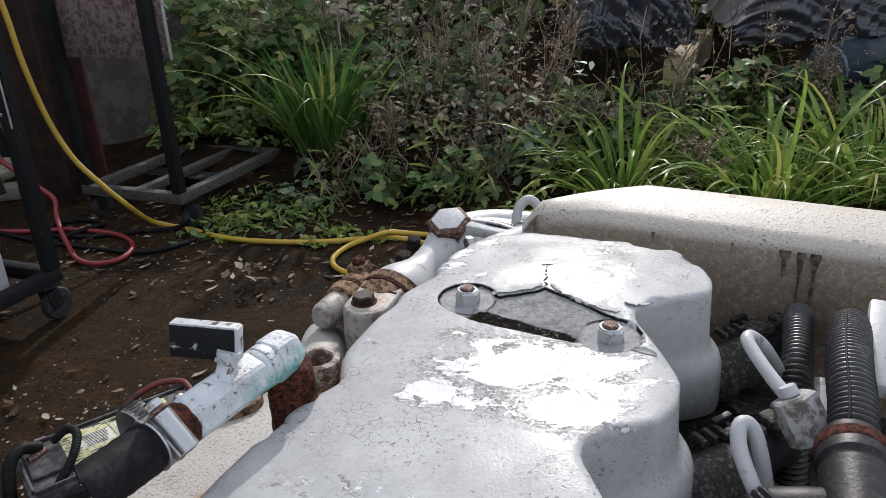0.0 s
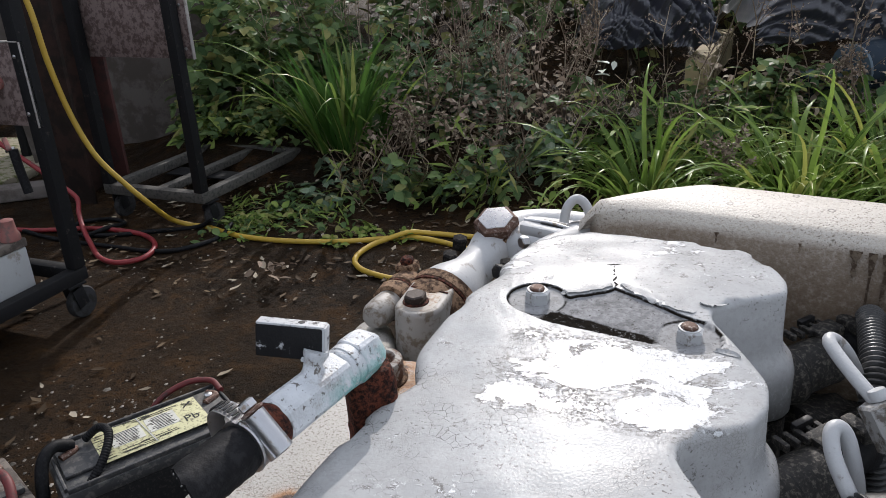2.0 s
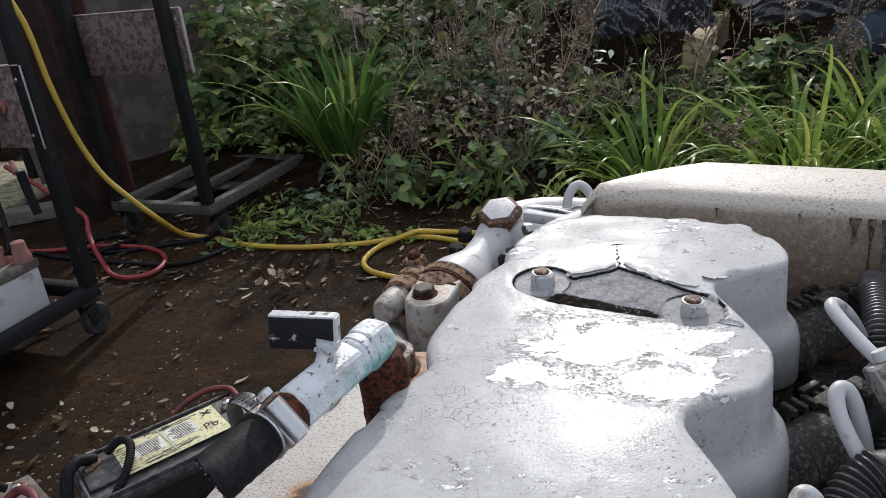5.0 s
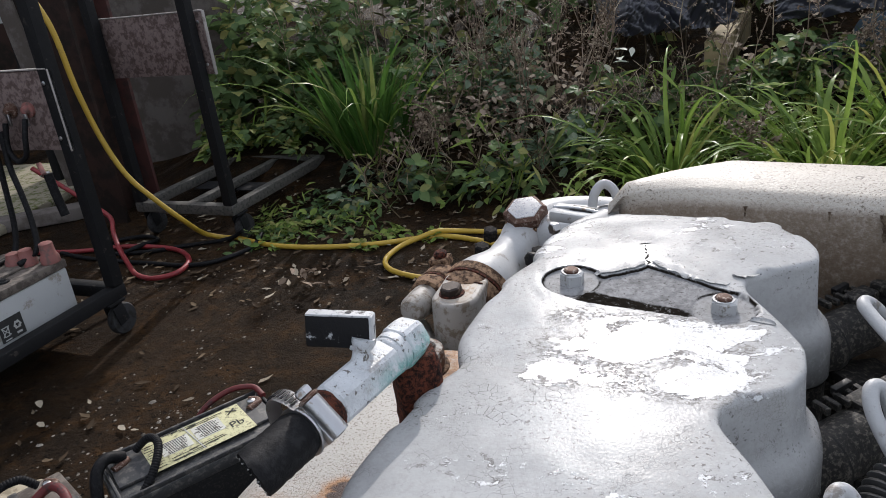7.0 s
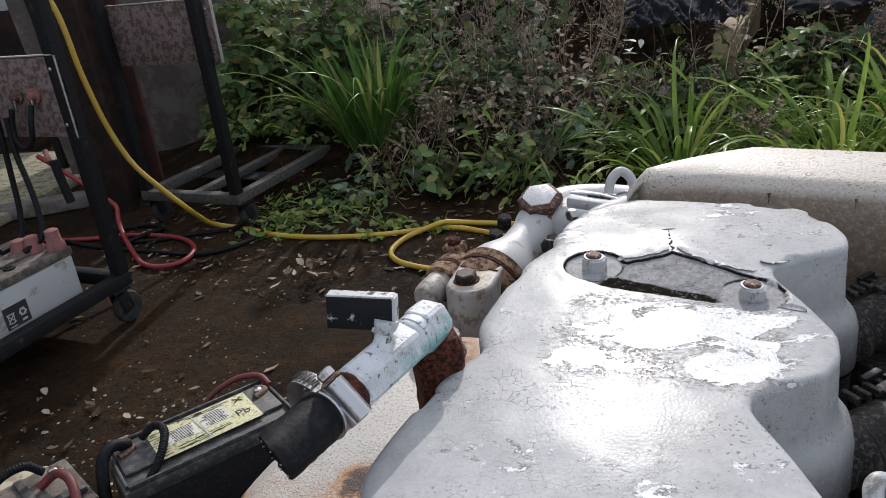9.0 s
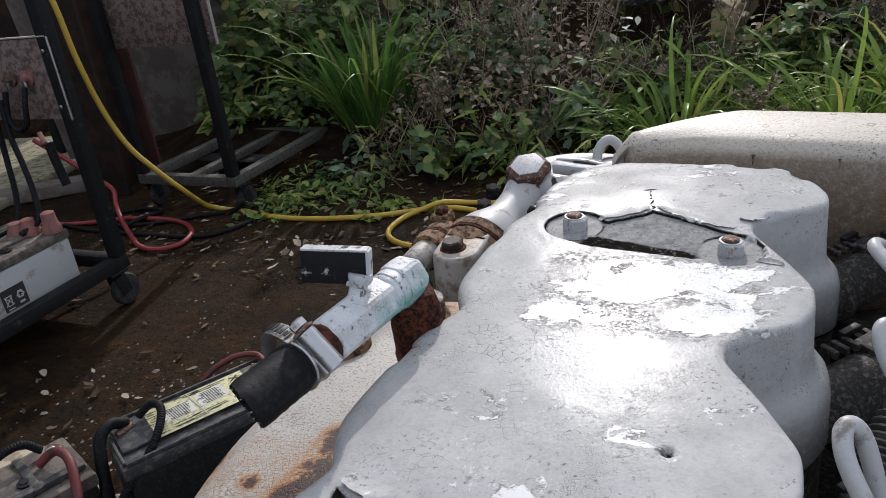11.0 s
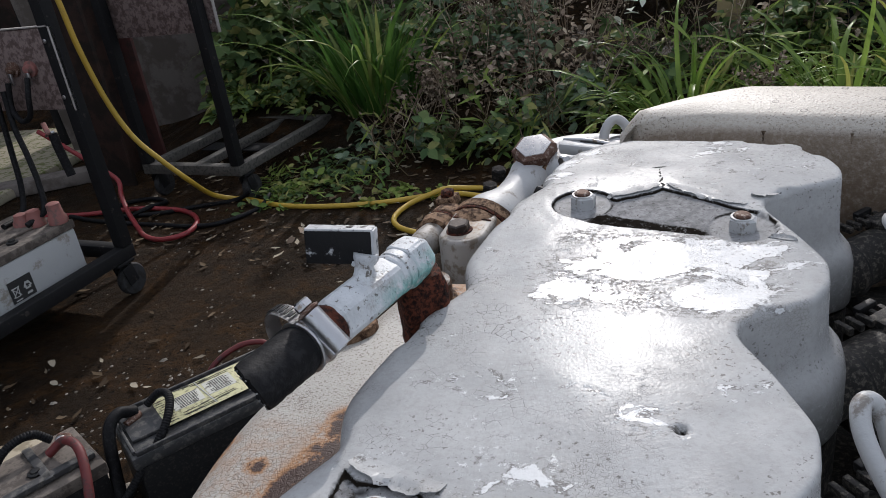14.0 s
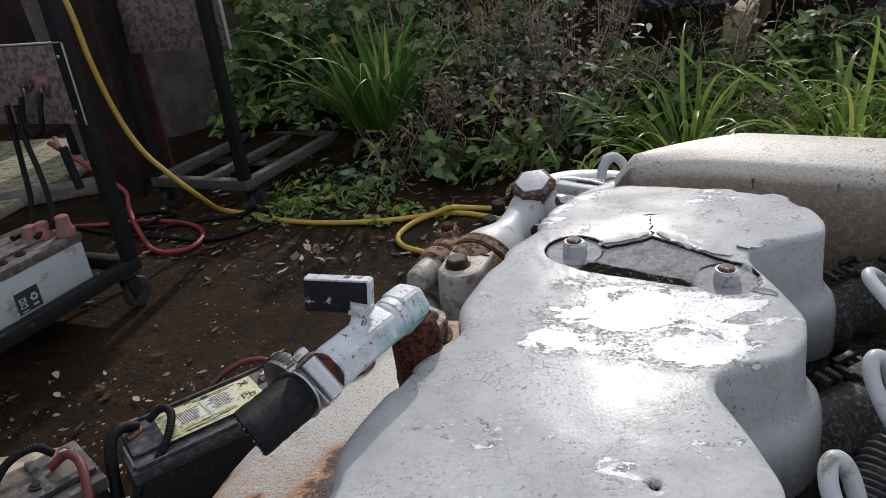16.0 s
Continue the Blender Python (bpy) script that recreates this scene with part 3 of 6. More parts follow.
    w = 0.0022 * noise.noise((p[0] * 130, p[1] * 130, 2.0)) + 0.0014 * noise.noise((p[0] * 420, p[1] * 420, 3.0))
    return smooth(-0.0068, -0.0092, side + w + 0.002 * along / L) * smooth(0.008, 0.016, along) * smooth(L - 0.014, L - 0.020, along)


def cover_height(x, y):
    """Top of the rocker cover: nearly flat, dented, with a worn tray at each stud pair."""
    z = TOP + 0.0009 * noise.noise((x * 13, y * 13, 0.3)) + 0.0004 * noise.noise((x * 40, y * 40, 4.0)) + 0.008 * smooth(0.55, 0.72, y) - 0.003 * smooth(0.50, 0.38, y)
    for tray in TRAYS:
        t = torn((x, y), tray)
        if t > -0.02:
            z -= 0.0017 * smooth(0.0, 0.0004, t) + 0.0004 * smooth(0.001, 0.006, t)
            if t > 0:
                z += trench((x, y), tray) * (0.0009 * noise.noise((x * 260, y * 260, 6.0)) + 0.0005 * noise.noise((x * 700, y * 700, 6.0)) - 0.0002)
            for s in tray[1:]:
                d = math.hypot(x - s[0], y - s[1])
                z -= 0.0005 * smooth(RING - 0.001, RING - 0.002, d)
            z += 0.00025 * smooth(-0.02, -0.002, t) * noise.noise((x * 150, y * 60, 7.0))
    d = math.hypot(x - 0.107, y - 0.439)
    z -= 0.003 * smooth(0.0030, 0.0019, d)
    return z


def build_cover():
    """Casting top from a fine sheet that follows the outline, a skirt below it and a flange."""
    step = 0.0021
    pts, zs = [], []
    loop = len(cover_outline)
    for d in (0.0, 0.0004, 0.0010, 0.0019, 0.0032, 0.0052):
        for x, y in (offset(cover_outline, d) if d else cover_outline):
            pts.append(Vector((x, y)))
            zs.append(d)
    poly = np.array(cover_outline)
    nxt = np.roll(poly, -1, axis=0)
    gx, gy = np.meshgrid(np.arange(-0.15, 0.28, step), np.arange(0.16, 0.83, step))
    q = np.stack([gx.ravel(), gy.ravel()], 1)
    q += np.random.RandomState(4).uniform(-0.25, 0.25, q.shape) * step
    inside = np.zeros(len(q), bool)
    dist = np.full(len(q), 9.0)
    for (x0, y0), (x1, y1) in zip(poly, nxt):
        cross = ((y0 > q[:, 1]) != (y1 > q[:, 1])) & (q[:, 0] < (x1 - x0) * (q[:, 1] - y0) / ((y1 - y0) or 1e-9) + x0)
        inside ^= cross
        e = np.array([x1 - x0, y1 - y0])
        t = np.clip(((q - (x0, y0)) @ e) / (e @ e), 0, 1)
        dist = np.minimum(dist, np.linalg.norm(q - (np.array([x0, y0]) + t[:, None] * e), axis=1))
    keep = inside & (dist > 0.0070) & (q[:, 1] > 0.33)
    fx, fy = np.meshgrid(np.arange(0.055, 0.208, 0.00105), np.arange(0.588, 0.716, 0.00105))
    fine = np.stack([fx.ravel(), fy.ravel()], 1)
    fine += np.random.RandomState(5).uniform(-0.25, 0.25, fine.shape) * 0.001
    keep &= ~((q[:, 0] > 0.0535) & (q[:, 0] < 0.2095) & (q[:, 1] > 0.5865) & (q[:, 1] < 0.7175))
    for x, y in fine:
        d = inside_by((x, y), cover_outline) if x > 0.18 or x < 0.075 else 0.05
        if d > 0.0070:
            pts.append(Vector((x, y)))
            zs.append(d)
    for tray in TRAYS:
        rim_pts = []
        poly2 = tray[0]
        for k, a in enumerate(poly2):
            b = poly2[(k + 1) % len(poly2)]
            n = max(1, int(math.hypot(b[0] - a[0], b[1] - a[1]) / 0.0008))
            rim_pts += [(a[0] + (b[0] - a[0]) * i / n, a[1] + (b[1] - a[1]) * i / n) for i in range(n)]
        for s in tray[1:]:
            rim_pts += [(s[0] + RING * math.cos(2 * math.pi * i / 150), s[1] + RING * math.sin(2 * math.pi * i / 150)) for i in range(150)]
        for x, y in rim_pts:
            if torn((x, y), tray) > 0.0001 or inside_by((x, y), cover_outline) < 0.0072:
                continue
            e = 0.0002
            g = Vector((torn((x + e, y), tray) - torn((x - e, y), tray), torn((x, y + e), tray) - torn((x, y - e), tray)))
            if g.length < 1e-6:
                continue
            g.normalize()
            for w in (0.0, 0.00045):
                pts.append(Vector((x + g.x * w, y + g.y * w)))
                zs.append(0.02)
    far = inside & (dist > 0.012) & (q[:, 1] <= 0.33)
    for (x, y), d in zip(q[keep], dist[keep]):
        pts.append(Vector((x, y)))
        zs.append(d)
    for (x, y), d in list(zip(q[far], dist[far]))[::24]:
        pts.append(Vector((x, y)))
        zs.append(d)
    edges = [(i, (i + 1) % loop) for i in range(loop)]
    vs, _, fs, ov, _, _ = mathutils.geometry.delaunay_2d_cdt(pts, edges, [], 1, 1e-7)
    verts, bare, dirt, flaky, crazed = [], [], [], [], []
    for v, src in zip(vs, ov):
        d = zs[src[0]] if src else 0.0
        x, y = v
        r = 0.0034 + 0.0052 * smooth(0.02, -0.03, (Vector((x, y, 0)) - Vector((0.095, 0.47, 0))).dot(SIDE))
        drop = r - math.sqrt(max(0.0, r * r - max(0.0, r - d) ** 2))
        verts.append((x, y, cover_height(x, y) - drop))
        b = dd = 0.0
        for tray in TRAYS:
            t = torn((x, y), tray)
            if t < -0.003:
                continue
            b = max(b, smooth(0.0, 0.0004, t))
            dd = max(dd, 1.15 * smooth(0.0, 0.001, t) * trench((x, y), tray))
            # Thin dark line below the torn lip: its shadow, painted together with dirt.
            dd = max(dd, 1.4 * smooth(0.0012, 0.0005, t) * smooth(-0.0002, 0.0003, t))
            for s in tray[1:]:
                rr = math.hypot(x - s[0], y - s[1])
                if rr < RING - 0.002:
                    b = 0.70
                    dd = min(dd, 0.30)
                dd = max(dd, 0.85 * smooth(0.0013, 0.0004, abs(rr - RING + 0.0012)) * smooth(-0.2, 0.2, noise.noise((x * 70, y * 70, 8.0))))
        hd = math.hypot(x - 0.107, y - 0.439)
        # Blackens the shallow hole in the cover.
        dd = max(dd, smooth(0.0030, 0.0022, hd))
        bare.append(b)
        dirt.append(dd)
        across = (Vector((x, y, 0)) - Vector((0.095, 0.47, 0))).dot(SIDE)
        reach = (Vector((x, y, 0)) - Vector((0.095, 0.47, 0))).dot(AX)
        band = smooth(0.045, 0.075, reach) * smooth(0.165, 0.135, reach) * smooth(-0.10, -0.055, across) * smooth(0.075, 0.03, across)
        flaky.append(band + 0.36 * smooth(0.665, 0.685, y) + 0.30 * smooth(0.024, 0.010, math.hypot(x - 0.098, (y - 0.443) * 1.3)) + 0.28 * smooth(0.030, 0.008, math.hypot(x - 0.045, y - 0.408)))
        crazed.append(smooth(-0.030, -0.052, across) * smooth(0.0, 0.03, reach) * smooth(0.13, 0.09, reach) + 0.55 * smooth(-0.02, -0.05, across) * smooth(0.03, 0.0, reach) * smooth(-0.10, -0.05, reach))
    # skirt and flange below the edge
    faces = [tuple(f) for f in fs]
    rim = [i for i, src in enumerate(ov) if src and src[0] < loop]
    rim.sort(key=lambda i: ov[i][0])
    last = rim
    for down in (0.0012, 0.0034):
        ring = []
        for i in rim:
            ring.append(len(verts))
            verts.append((verts[i][0], verts[i][1], verts[i][2] - down))
            bare.append(0.0)
            flaky.append(-0.5)
            crazed.append(0.0)
            dirt.append(0.0)
        for k in range(loop):
            faces.append((last[k], last[(k + 1) % loop], ring[(k + 1) % loop], ring[k]))
        last = ring
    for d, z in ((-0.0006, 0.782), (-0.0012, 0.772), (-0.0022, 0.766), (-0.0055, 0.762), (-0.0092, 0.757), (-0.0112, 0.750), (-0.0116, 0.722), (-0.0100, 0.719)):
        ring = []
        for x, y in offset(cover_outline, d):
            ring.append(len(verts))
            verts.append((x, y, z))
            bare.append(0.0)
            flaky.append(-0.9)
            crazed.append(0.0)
            # Dark speckle builds towards the bottom, over twice as strong on the left.
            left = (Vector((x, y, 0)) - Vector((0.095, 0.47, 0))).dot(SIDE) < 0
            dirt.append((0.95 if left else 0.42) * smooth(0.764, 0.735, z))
        for k in range(loop):
            faces.append((last[k], last[(k + 1) % loop], ring[(k + 1) % loop], ring[k]))
        last = ring
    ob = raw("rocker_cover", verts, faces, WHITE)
    bm = bmesh.new()
    bm.from_mesh(ob.data)
    bmesh.ops.recalc_face_normals(bm, faces=bm.faces)
    bm.to_mesh(ob.data)
    bm.free()
    store(ob, "bare", bare)
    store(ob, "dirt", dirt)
    store(ob, "flaky", flaky)
    store(ob, "crazed", crazed)
    ob.parent = engine
    return tagged(ob, "rocker cover in flaking, crazed white paint torn round the studs")


cover = build_cover()
part("gasket_face", prism(offset(cover_outline, -0.0095), [(0, 0.66), (0, 0.7165)]), GREASE, engine, "greasy cylinder head below the cover joint")

for x, y in NUTS:
    z0 = TOP - 0.0070 + 0.008 * smooth(0.55, 0.72, y) - 0.003 * smooth(0.50, 0.38, y)
    set_m = Matrix.Translation((x, y, z0))
    nut = part("cover_nut", hexagon(0.0148, 0.0125, 0.0010, set_m @ pose(0, 0, 0, 2, 3, 11)), NUT_PAINT, cover, "painted hexagon nut", 30)
    part("stud", lathe([(0.0050, 0), (0.0050, 0.0022), (0.0043, 0.0029), (0.0030, 0.0031)], 16, set_m @ Matrix.Translation((0, 0, 0.0119)) @ pose(0, 0, 0, 2, 3, 0)), STUD, cover, "rusty stud end")
    part("nut_rim", lathe([(0.0069, 0), (0.0067, 0.0010), (0.0055, 0.0011), (0.0053, 0.0002)], 24, set_m @ pose(0, 0, 0.0121, 2, 3, 0)), NUT_PAINT, cover)
    part("washer", lathe([(0.0126, 0.0), (0.0128, 0.0012), (0.0122, 0.0019), (0.0070, 0.0021)], 32, set_m), NUT_PAINT, cover)

# Paint skin that has curled up along the far lip of the tear.
def flap(a, b, inner, outer, lift, name="paint_flake", seed=0):
    """A thin curled strip of paint along a-b, reaching from inner to outer across it."""
    a, b = Vector(a), Vector(b)
    d = (b - a).normalized()
    n = Vector((-d.y, d.x))
    rnd = random.Random(seed)
    bm = bmesh.new()
    rows = []
    count = 40
    for i in range(count + 1):
        t = i / count
        c = a.lerp(b, t)
        edge = inner + 0.0016 * noise.noise((t * 9, seed, 0)) + 0.0008 * noise.noise((t * 31, seed, 5)) - 0.004 * (2 * abs(t - 0.5)) ** 3
        row = []
        for j in range(5):
            w = j / 4
            o = outer * w + edge * (1 - w)
            x, y = c.x + n.x * o, c.y + n.y * o
            z = cover_height(c.x + n.x * max(o, outer * 0.8), c.y + n.y * max(o, outer * 0.8)) + lift * (1 - w) ** 2 + 0.0005
            row.append((bm.verts.new((x, y, z)), bm.verts.new((x, y, z - 0.0004))))
        rows.append(row)
    for r0, r1 in zip(rows, rows[1:]):
        for j in range(4):
            bm.faces.new((r0[j][0], r1[j][0], r1[j + 1][0], r0[j + 1][0]))
            bm.faces.new((r0[j][1], r0[j + 1][1], r1[j + 1][1], r1[j][1]))
        bm.faces.new((r0[0][1], r1[0][1], r1[0][0], r0[0][0]))
    for row in (rows[0], rows[-1]):
        for j in range(4):
            bm.faces.new((row[j][0], row[j + 1][0], row[j + 1][1], row[j][1]))
    return part(name, bm, WHITE, cover, "curled flake of white paint")


def crack():
    """The jagged black split that runs back from the tear, broken up into dashes, with a short bar across its end."""
    bm = bmesh.new()
    count = 64
    for lo, hi in ((0.0, 0.20), (0.23, 0.46), (0.50, 0.58), (0.64, 0.80), (0.86, 0.93)):
        rows = []
        steps = max(4, int((hi - lo) * count))
        for i in range(steps + 1):
            t = lo + (hi - lo) * i / steps
            y = 0.6785 + 0.034 * t
            c = 0.1440 + 0.0045 * t + 0.0022 * noise.noise((t * 6.0, 1, 0)) + 0.0008 * noise.noise((t * 21.0, 2, 0))
            w = (0.0011 * (1 - 0.6 * t) + 0.0006 * noise.noise((t * 30, 5, 0))) * math.sin(math.pi * min(1.0, max(0.0, 0.08 + 0.84 * i / steps)))
            rows.append([bm.verts.new((c + q, y, cover_height(c + q, y) + 0.00025)) for q in (-abs(w), abs(w))])
        for a, b in zip(rows, rows[1:]):
            bm.faces.new((a[0], a[1], b[1], b[0]))
    rows = []
    for i in range(13):
        x = 0.1435 + 0.0095 * i / 12
        y = 0.7130 + 0.0006 * noise.noise((i * 0.7, 3, 0))
        w = 0.0009 * math.sin(math.pi * (0.06 + 0.88 * i / 12)) + 0.0004 * noise.noise((i * 0.9, 9, 0))
        rows.append([bm.verts.new((x, y + q, cover_height(x, y) + 0.00025)) for q in (-abs(w), abs(w))])
    for a, b in zip(rows, rows[1:]):
        bm.faces.new((a[0], b[0], b[1], a[1]))
    return part("crack", bm, BOLT_BLACK, cover, "jagged black crack in the paint")


crack()
flap((0.1435, 0.6790), (0.1085, 0.6690), 0.0020, -0.0070, 0.0008, seed=1)
flap((0.185, 0.638), (0.1455, 0.6790), 0.0016, -0.0070, 0.0007, seed=2)
flap((0.0095, 0.4085), (-0.0290, 0.4290), 0.0030, -0.0080, 0.0022, seed=4)
flap((0.190, 0.6010), (0.204, 0.5930), 0.0006, -0.0030, 0.0014, seed=5)
flap((0.212, 0.6470), (0.194, 0.6490), 0.0010, -0.0040, 0.0014, seed=6)


# Water-cooled manifold along the left side, lower than the cover.
def build_manifold():
    pts = [(-0.165, 0.20), (-0.05, 0.20), (0.00, 0.45), (0.04, 0.62), (0.045, 0.715), (0.02, 0.742), (-0.035, 0.752), (-0.060, 0.735), (-0.072, 0.712), (-0.084, 0.688), (-0.104, 0.655), (-0.132, 0.615), (-0.150, 0.575), (-0.160, 0.52), (-0.168, 0.42)]
    pts = rounded(pts, 2)
    loop = len(pts)
    rings = [(0.040 * (1 - math.cos(a)), 0.698 + 0.034 * math.sin(a)) for a in [math.pi / 2 * k / 8 for k in range(8)]]
    verts, faces = [], []
    rows = []
    for d, z in [(0.012, 0.58), (0.0, 0.62)] + rings:
        row = []
        for x, y in offset(pts, d):
            row.append(len(verts))
            verts.append((x, y, z))
        rows.append(row)
    for a, b in zip(rows, rows[1:]):
        for k in range(loop):
            faces.append((a[k], a[(k + 1) % loop], b[(k + 1) % loop], b[k]))
    base = len(verts)
    edge2 = [Vector(p) for p in offset(pts, rings[-1][0])]
    cand = list(edge2)
    ex = np.array([tuple(p) for p in edge2])
    for x in np.arange(-0.17, 0.05, 0.004):
        for y in np.arange(0.40, 0.83, 0.004):
            q = np.array((x, y))
            if np.min(np.linalg.norm(ex - q, axis=1)) > 0.004:
                cand.append(Vector((x, y)))
    vs, _, fs, ov, _, _ = mathutils.geometry.delaunay_2d_cdt(cand, [(i, (i + 1) % loop) for i in range(loop)], [], 1, 1e-7)
    for v in vs:
        verts.append((v.x, v.y, 0.7315 + 0.0018 * noise.noise((v.x * 20, v.y * 20, 9.0))))
    faces += [tuple(base + i for i in f) for f in fs]
    ob = raw("coolant_manifold", verts, faces, CRAZED)
    bm = bmesh.new()
    bm.from_mesh(ob.data)
    bmesh.ops.remove_doubles(bm, verts=bm.verts, dist=0.0022)
    bmesh.ops.recalc_face_normals(bm, faces=bm.faces)
    bm.to_mesh(ob.data)
    bm.free()
    seep = [(-0.060, 0.550), (-0.067, 0.525), (-0.076, 0.506), (-0.094, 0.484), (-0.122, 0.455)]
    vals = []
    for v in ob.data.vertices:
        p = (v.co.x, v.co.y)
        d = min(near_line(p, a, b)[0] for a, b in zip(seep, seep[1:]))
        d2 = min(math.hypot(p[0] - a, p[1] - b) for a, b in ((-0.113, 0.520), (-0.144, 0.552), (-0.147, 0.533)))
        vals.append(max(smooth(0.030, 0.006, d), 0.8 * smooth(0.011, 0.003, d2), 0.22 * smooth(0.60, 0.54, p[1]), 0.75 * smooth(0.040, 0.018, math.hypot(p[0] + 0.004, p[1] - 0.575)), 0.6 * smooth(0.03, 0.0, abs(p[0] + 0.01)) * smooth(0.60, 0.66, p[1])))
    store(ob, "rust", vals)
    ob.data.polygons.foreach_set("use_smooth", [True] * len(ob.data.polygons))
    ob.parent = engine
    return tagged(ob, "crazed off-white manifold casting stained with rust")


manifold = build_manifold()
part("manifold_end", tube([(-0.036, 0.715, 0.690), (-0.040, 0.740, 0.690), (-0.047, 0.775, 0.684), (-0.056, 0.830, 0.672), (-0.064, 0.88, 0.66)], lambda s, w: 0.0225 + 0.0008 * math.sin(s * 60), 32, 6), CRAZED, manifold, "rounded white end of the manifold")
for x, y, z, rr, m in ((-0.027, 0.697, 0.7405, 0.0182, RUST_CHIPPED), (-0.079, 0.662, 0.730, 0.0165, RUST_PALE)):
    boss = part("plug_boss", lathe([(rr, -0.012), (rr, 0.005), (rr * 0.95, 0.0075), (rr * 0.68, 0.0085), (rr * 0.56, 0.0055), (rr * 0.53, -0.008)], 32, Matrix.Translation((x, y, z))), m, manifold, "threaded boss with chipped paint")
    part("boss_thread", lathe([(rr * 0.53, -0.006), (rr * 0.3, -0.0065), (0.0005, -0.0065)], 20, Matrix.Translation((x, y, z))), RUST, manifold)
    part("boss_foot", lathe([(rr + 0.0035, -0.016), (rr + 0.003, -0.008), (rr, -0.0065)], 28, Matrix.Translation((x, y, z))), RUST_PALE, manifold, "rusty foot")

# Outlet housing with a bolted ear, rusty joint and neck with a big hexagon cap.
ear_dir = Vector((0.25, 0.97, 0)).normalized()
ear_n = Vector((ear_dir.y, -ear_dir.x, 0))
ear_c = Vector((-0.0095, 0.8415, 0))
EAR = 0.0235
ear = []
for k in range(17):
    a = math.pi + math.pi * k / 16
    p = ear_c + ear_n * (EAR * math.cos(a)) + ear_dir * (EAR * math.sin(a))
    ear.append((p.x, p.y))
for sgn in (1, -1):
    p = ear_c + ear_n * (EAR * sgn) + ear_dir * 0.056
    ear.append((p.x, p.y))
outlet = part("outlet_housing", prism(ear, [(-0.004, 0.60), (-0.002, 0.665), (0, 0.7168), (0.0007, 0.7193), (0.0022, 0.7210), (0.0036, 0.7215)]), GREY_CAST, engine, "grimy white-painted outlet housing with a bolted ear", 50)
part("ear_pad", prism(offset(ear, 0.0070), [(0, 0.7200), (0, 0.7214), (0.001, 0.7218)]), EAR_PAD, outlet, "rust-stained seat of the bolt")
slot_m = pose(-0.002, 0.8695, 0.7214, 0, 0, -25)
part("seam", box(0.041, 0.0016, 0.0014, 0.0004, slot_m), RUST, outlet, "dark seam across the ear")
part("washer", lathe([(0.0125, 0), (0.0127, 0.001), (0.0122, 0.0016)], 28, Matrix.Translation((-0.0130, 0.8445, 0.7214))), RUST, outlet)
part("flange_bolt", hexagon(0.0185, 0.0085, 0.0012, Matrix.Translation((-0.0130, 0.8445, 0.7222)) @ pose(0, 0, 0, 3, -4, 20)), BOLT_DARK, outlet, "dark rust-brown hexagon bolt", 30)

# Flanged joint behind the ear, made of thin rusty plates, and the neck that runs up to the cap.
neck_a, neck_b = Vector((0.003, 0.888, 0.6900)), Vector((0.066, 1.002, 0.715))
neck_d = (neck_b - neck_a).normalized()
jm = aim(neck_a - neck_d * 0.006, neck_d)
wob = lambda r, z, n: (r + 0.0008 * noise.noise((z * 700, n, 0)), z)
joint = part("pipe_joint", lathe([wob(0.0330, -0.020, 1), wob(0.0365, -0.012, 1), wob(0.0380, -0.004, 1), wob(0.0386, 0.006, 2), (0.0375, 0.0068)], 40, jm), RUST_PALE, engine, "flaky rusted pipe joint")
for v in joint.data.vertices:
    v.co += (v.co - neck_a).normalized() * 0.0022 * noise.noise(v.co * 110)
part("flange_plate", lathe([(0.0370, 0.0070), (0.0394, 0.0075), (0.0398, 0.0100), (0.0390, 0.0106)], 40, jm), RUST, joint, "thin rusty flange plate")
part("flange_plate", lathe([(0.0370, 0.0110), (0.0396, 0.0114), (0.0398, 0.0225), (0.0375, 0.0240)], 40, jm), RUST_PALE, joint, "flange plate with flaking rust")
part("band_bolt", hexagon(0.013, 0.012, 0.001, aim((0.046, 0.892, 0.702), (0.5, -0.4, 0.5))), RUST, joint, "", 30)
neck = part("outlet_neck", tube([neck_a + neck_d * 0.014, neck_a.lerp(neck_b, 0.30), neck_a.lerp(neck_b, 0.55), neck_a.lerp(neck_b, 0.8), neck_b, (0.094, 1.030, 0.716), (0.128, 1.038, 0.716), (0.175, 1.036, 0.710)], lambda s, w: 0.0372 - 0.0155 * smooth(0.004, 0.062, s) + 0.0045 * smooth(0.075, 0.12, s) - 0.003 * smooth(0.14, 0.2, s), 32, 8), WHITE_PLAIN, engine, "white-painted outlet neck, wide at the joint")
cap_axis = Vector((-0.10, -0.34, 0.93)).normalized()
cap_at = Vector((0.0660, 0.999, 0.7300))
part("cap_collar", lathe([(0.0225, -0.035), (0.0238, -0.012), (0.0250, 0.003), (0.0235, 0.006)], 32, aim(cap_at, cap_axis)), RUST_PALE, neck, "rust-streaked collar")
hexcap = part("hexagon_cap", hexagon(0.0430, 0.0150, 0.003, aim(cap_at + cap_axis * 0.005, cap_axis) @ Matrix.Rotation(0.25, 4, "Z")), STUD, neck, "hexagon cap with worn rusty flats", 20)
part("cap_face", lathe([(0.0198, 0.0), (0.0192, 0.0009), (0.0150, 0.0014), (0.0005, 0.0015)], 6, aim(cap_at + cap_axis * 0.0198, cap_axis) @ Matrix.Rotation(0.25, 4, "Z")), CHROME, neck, "worn bright metal face of the cap")
cm_a, cm_b = Vector((-0.0520, 0.846, 0.708)), Vector((-0.0150, 0.945, 0.700))
cmx = aim(cm_a, cm_b - cm_a)
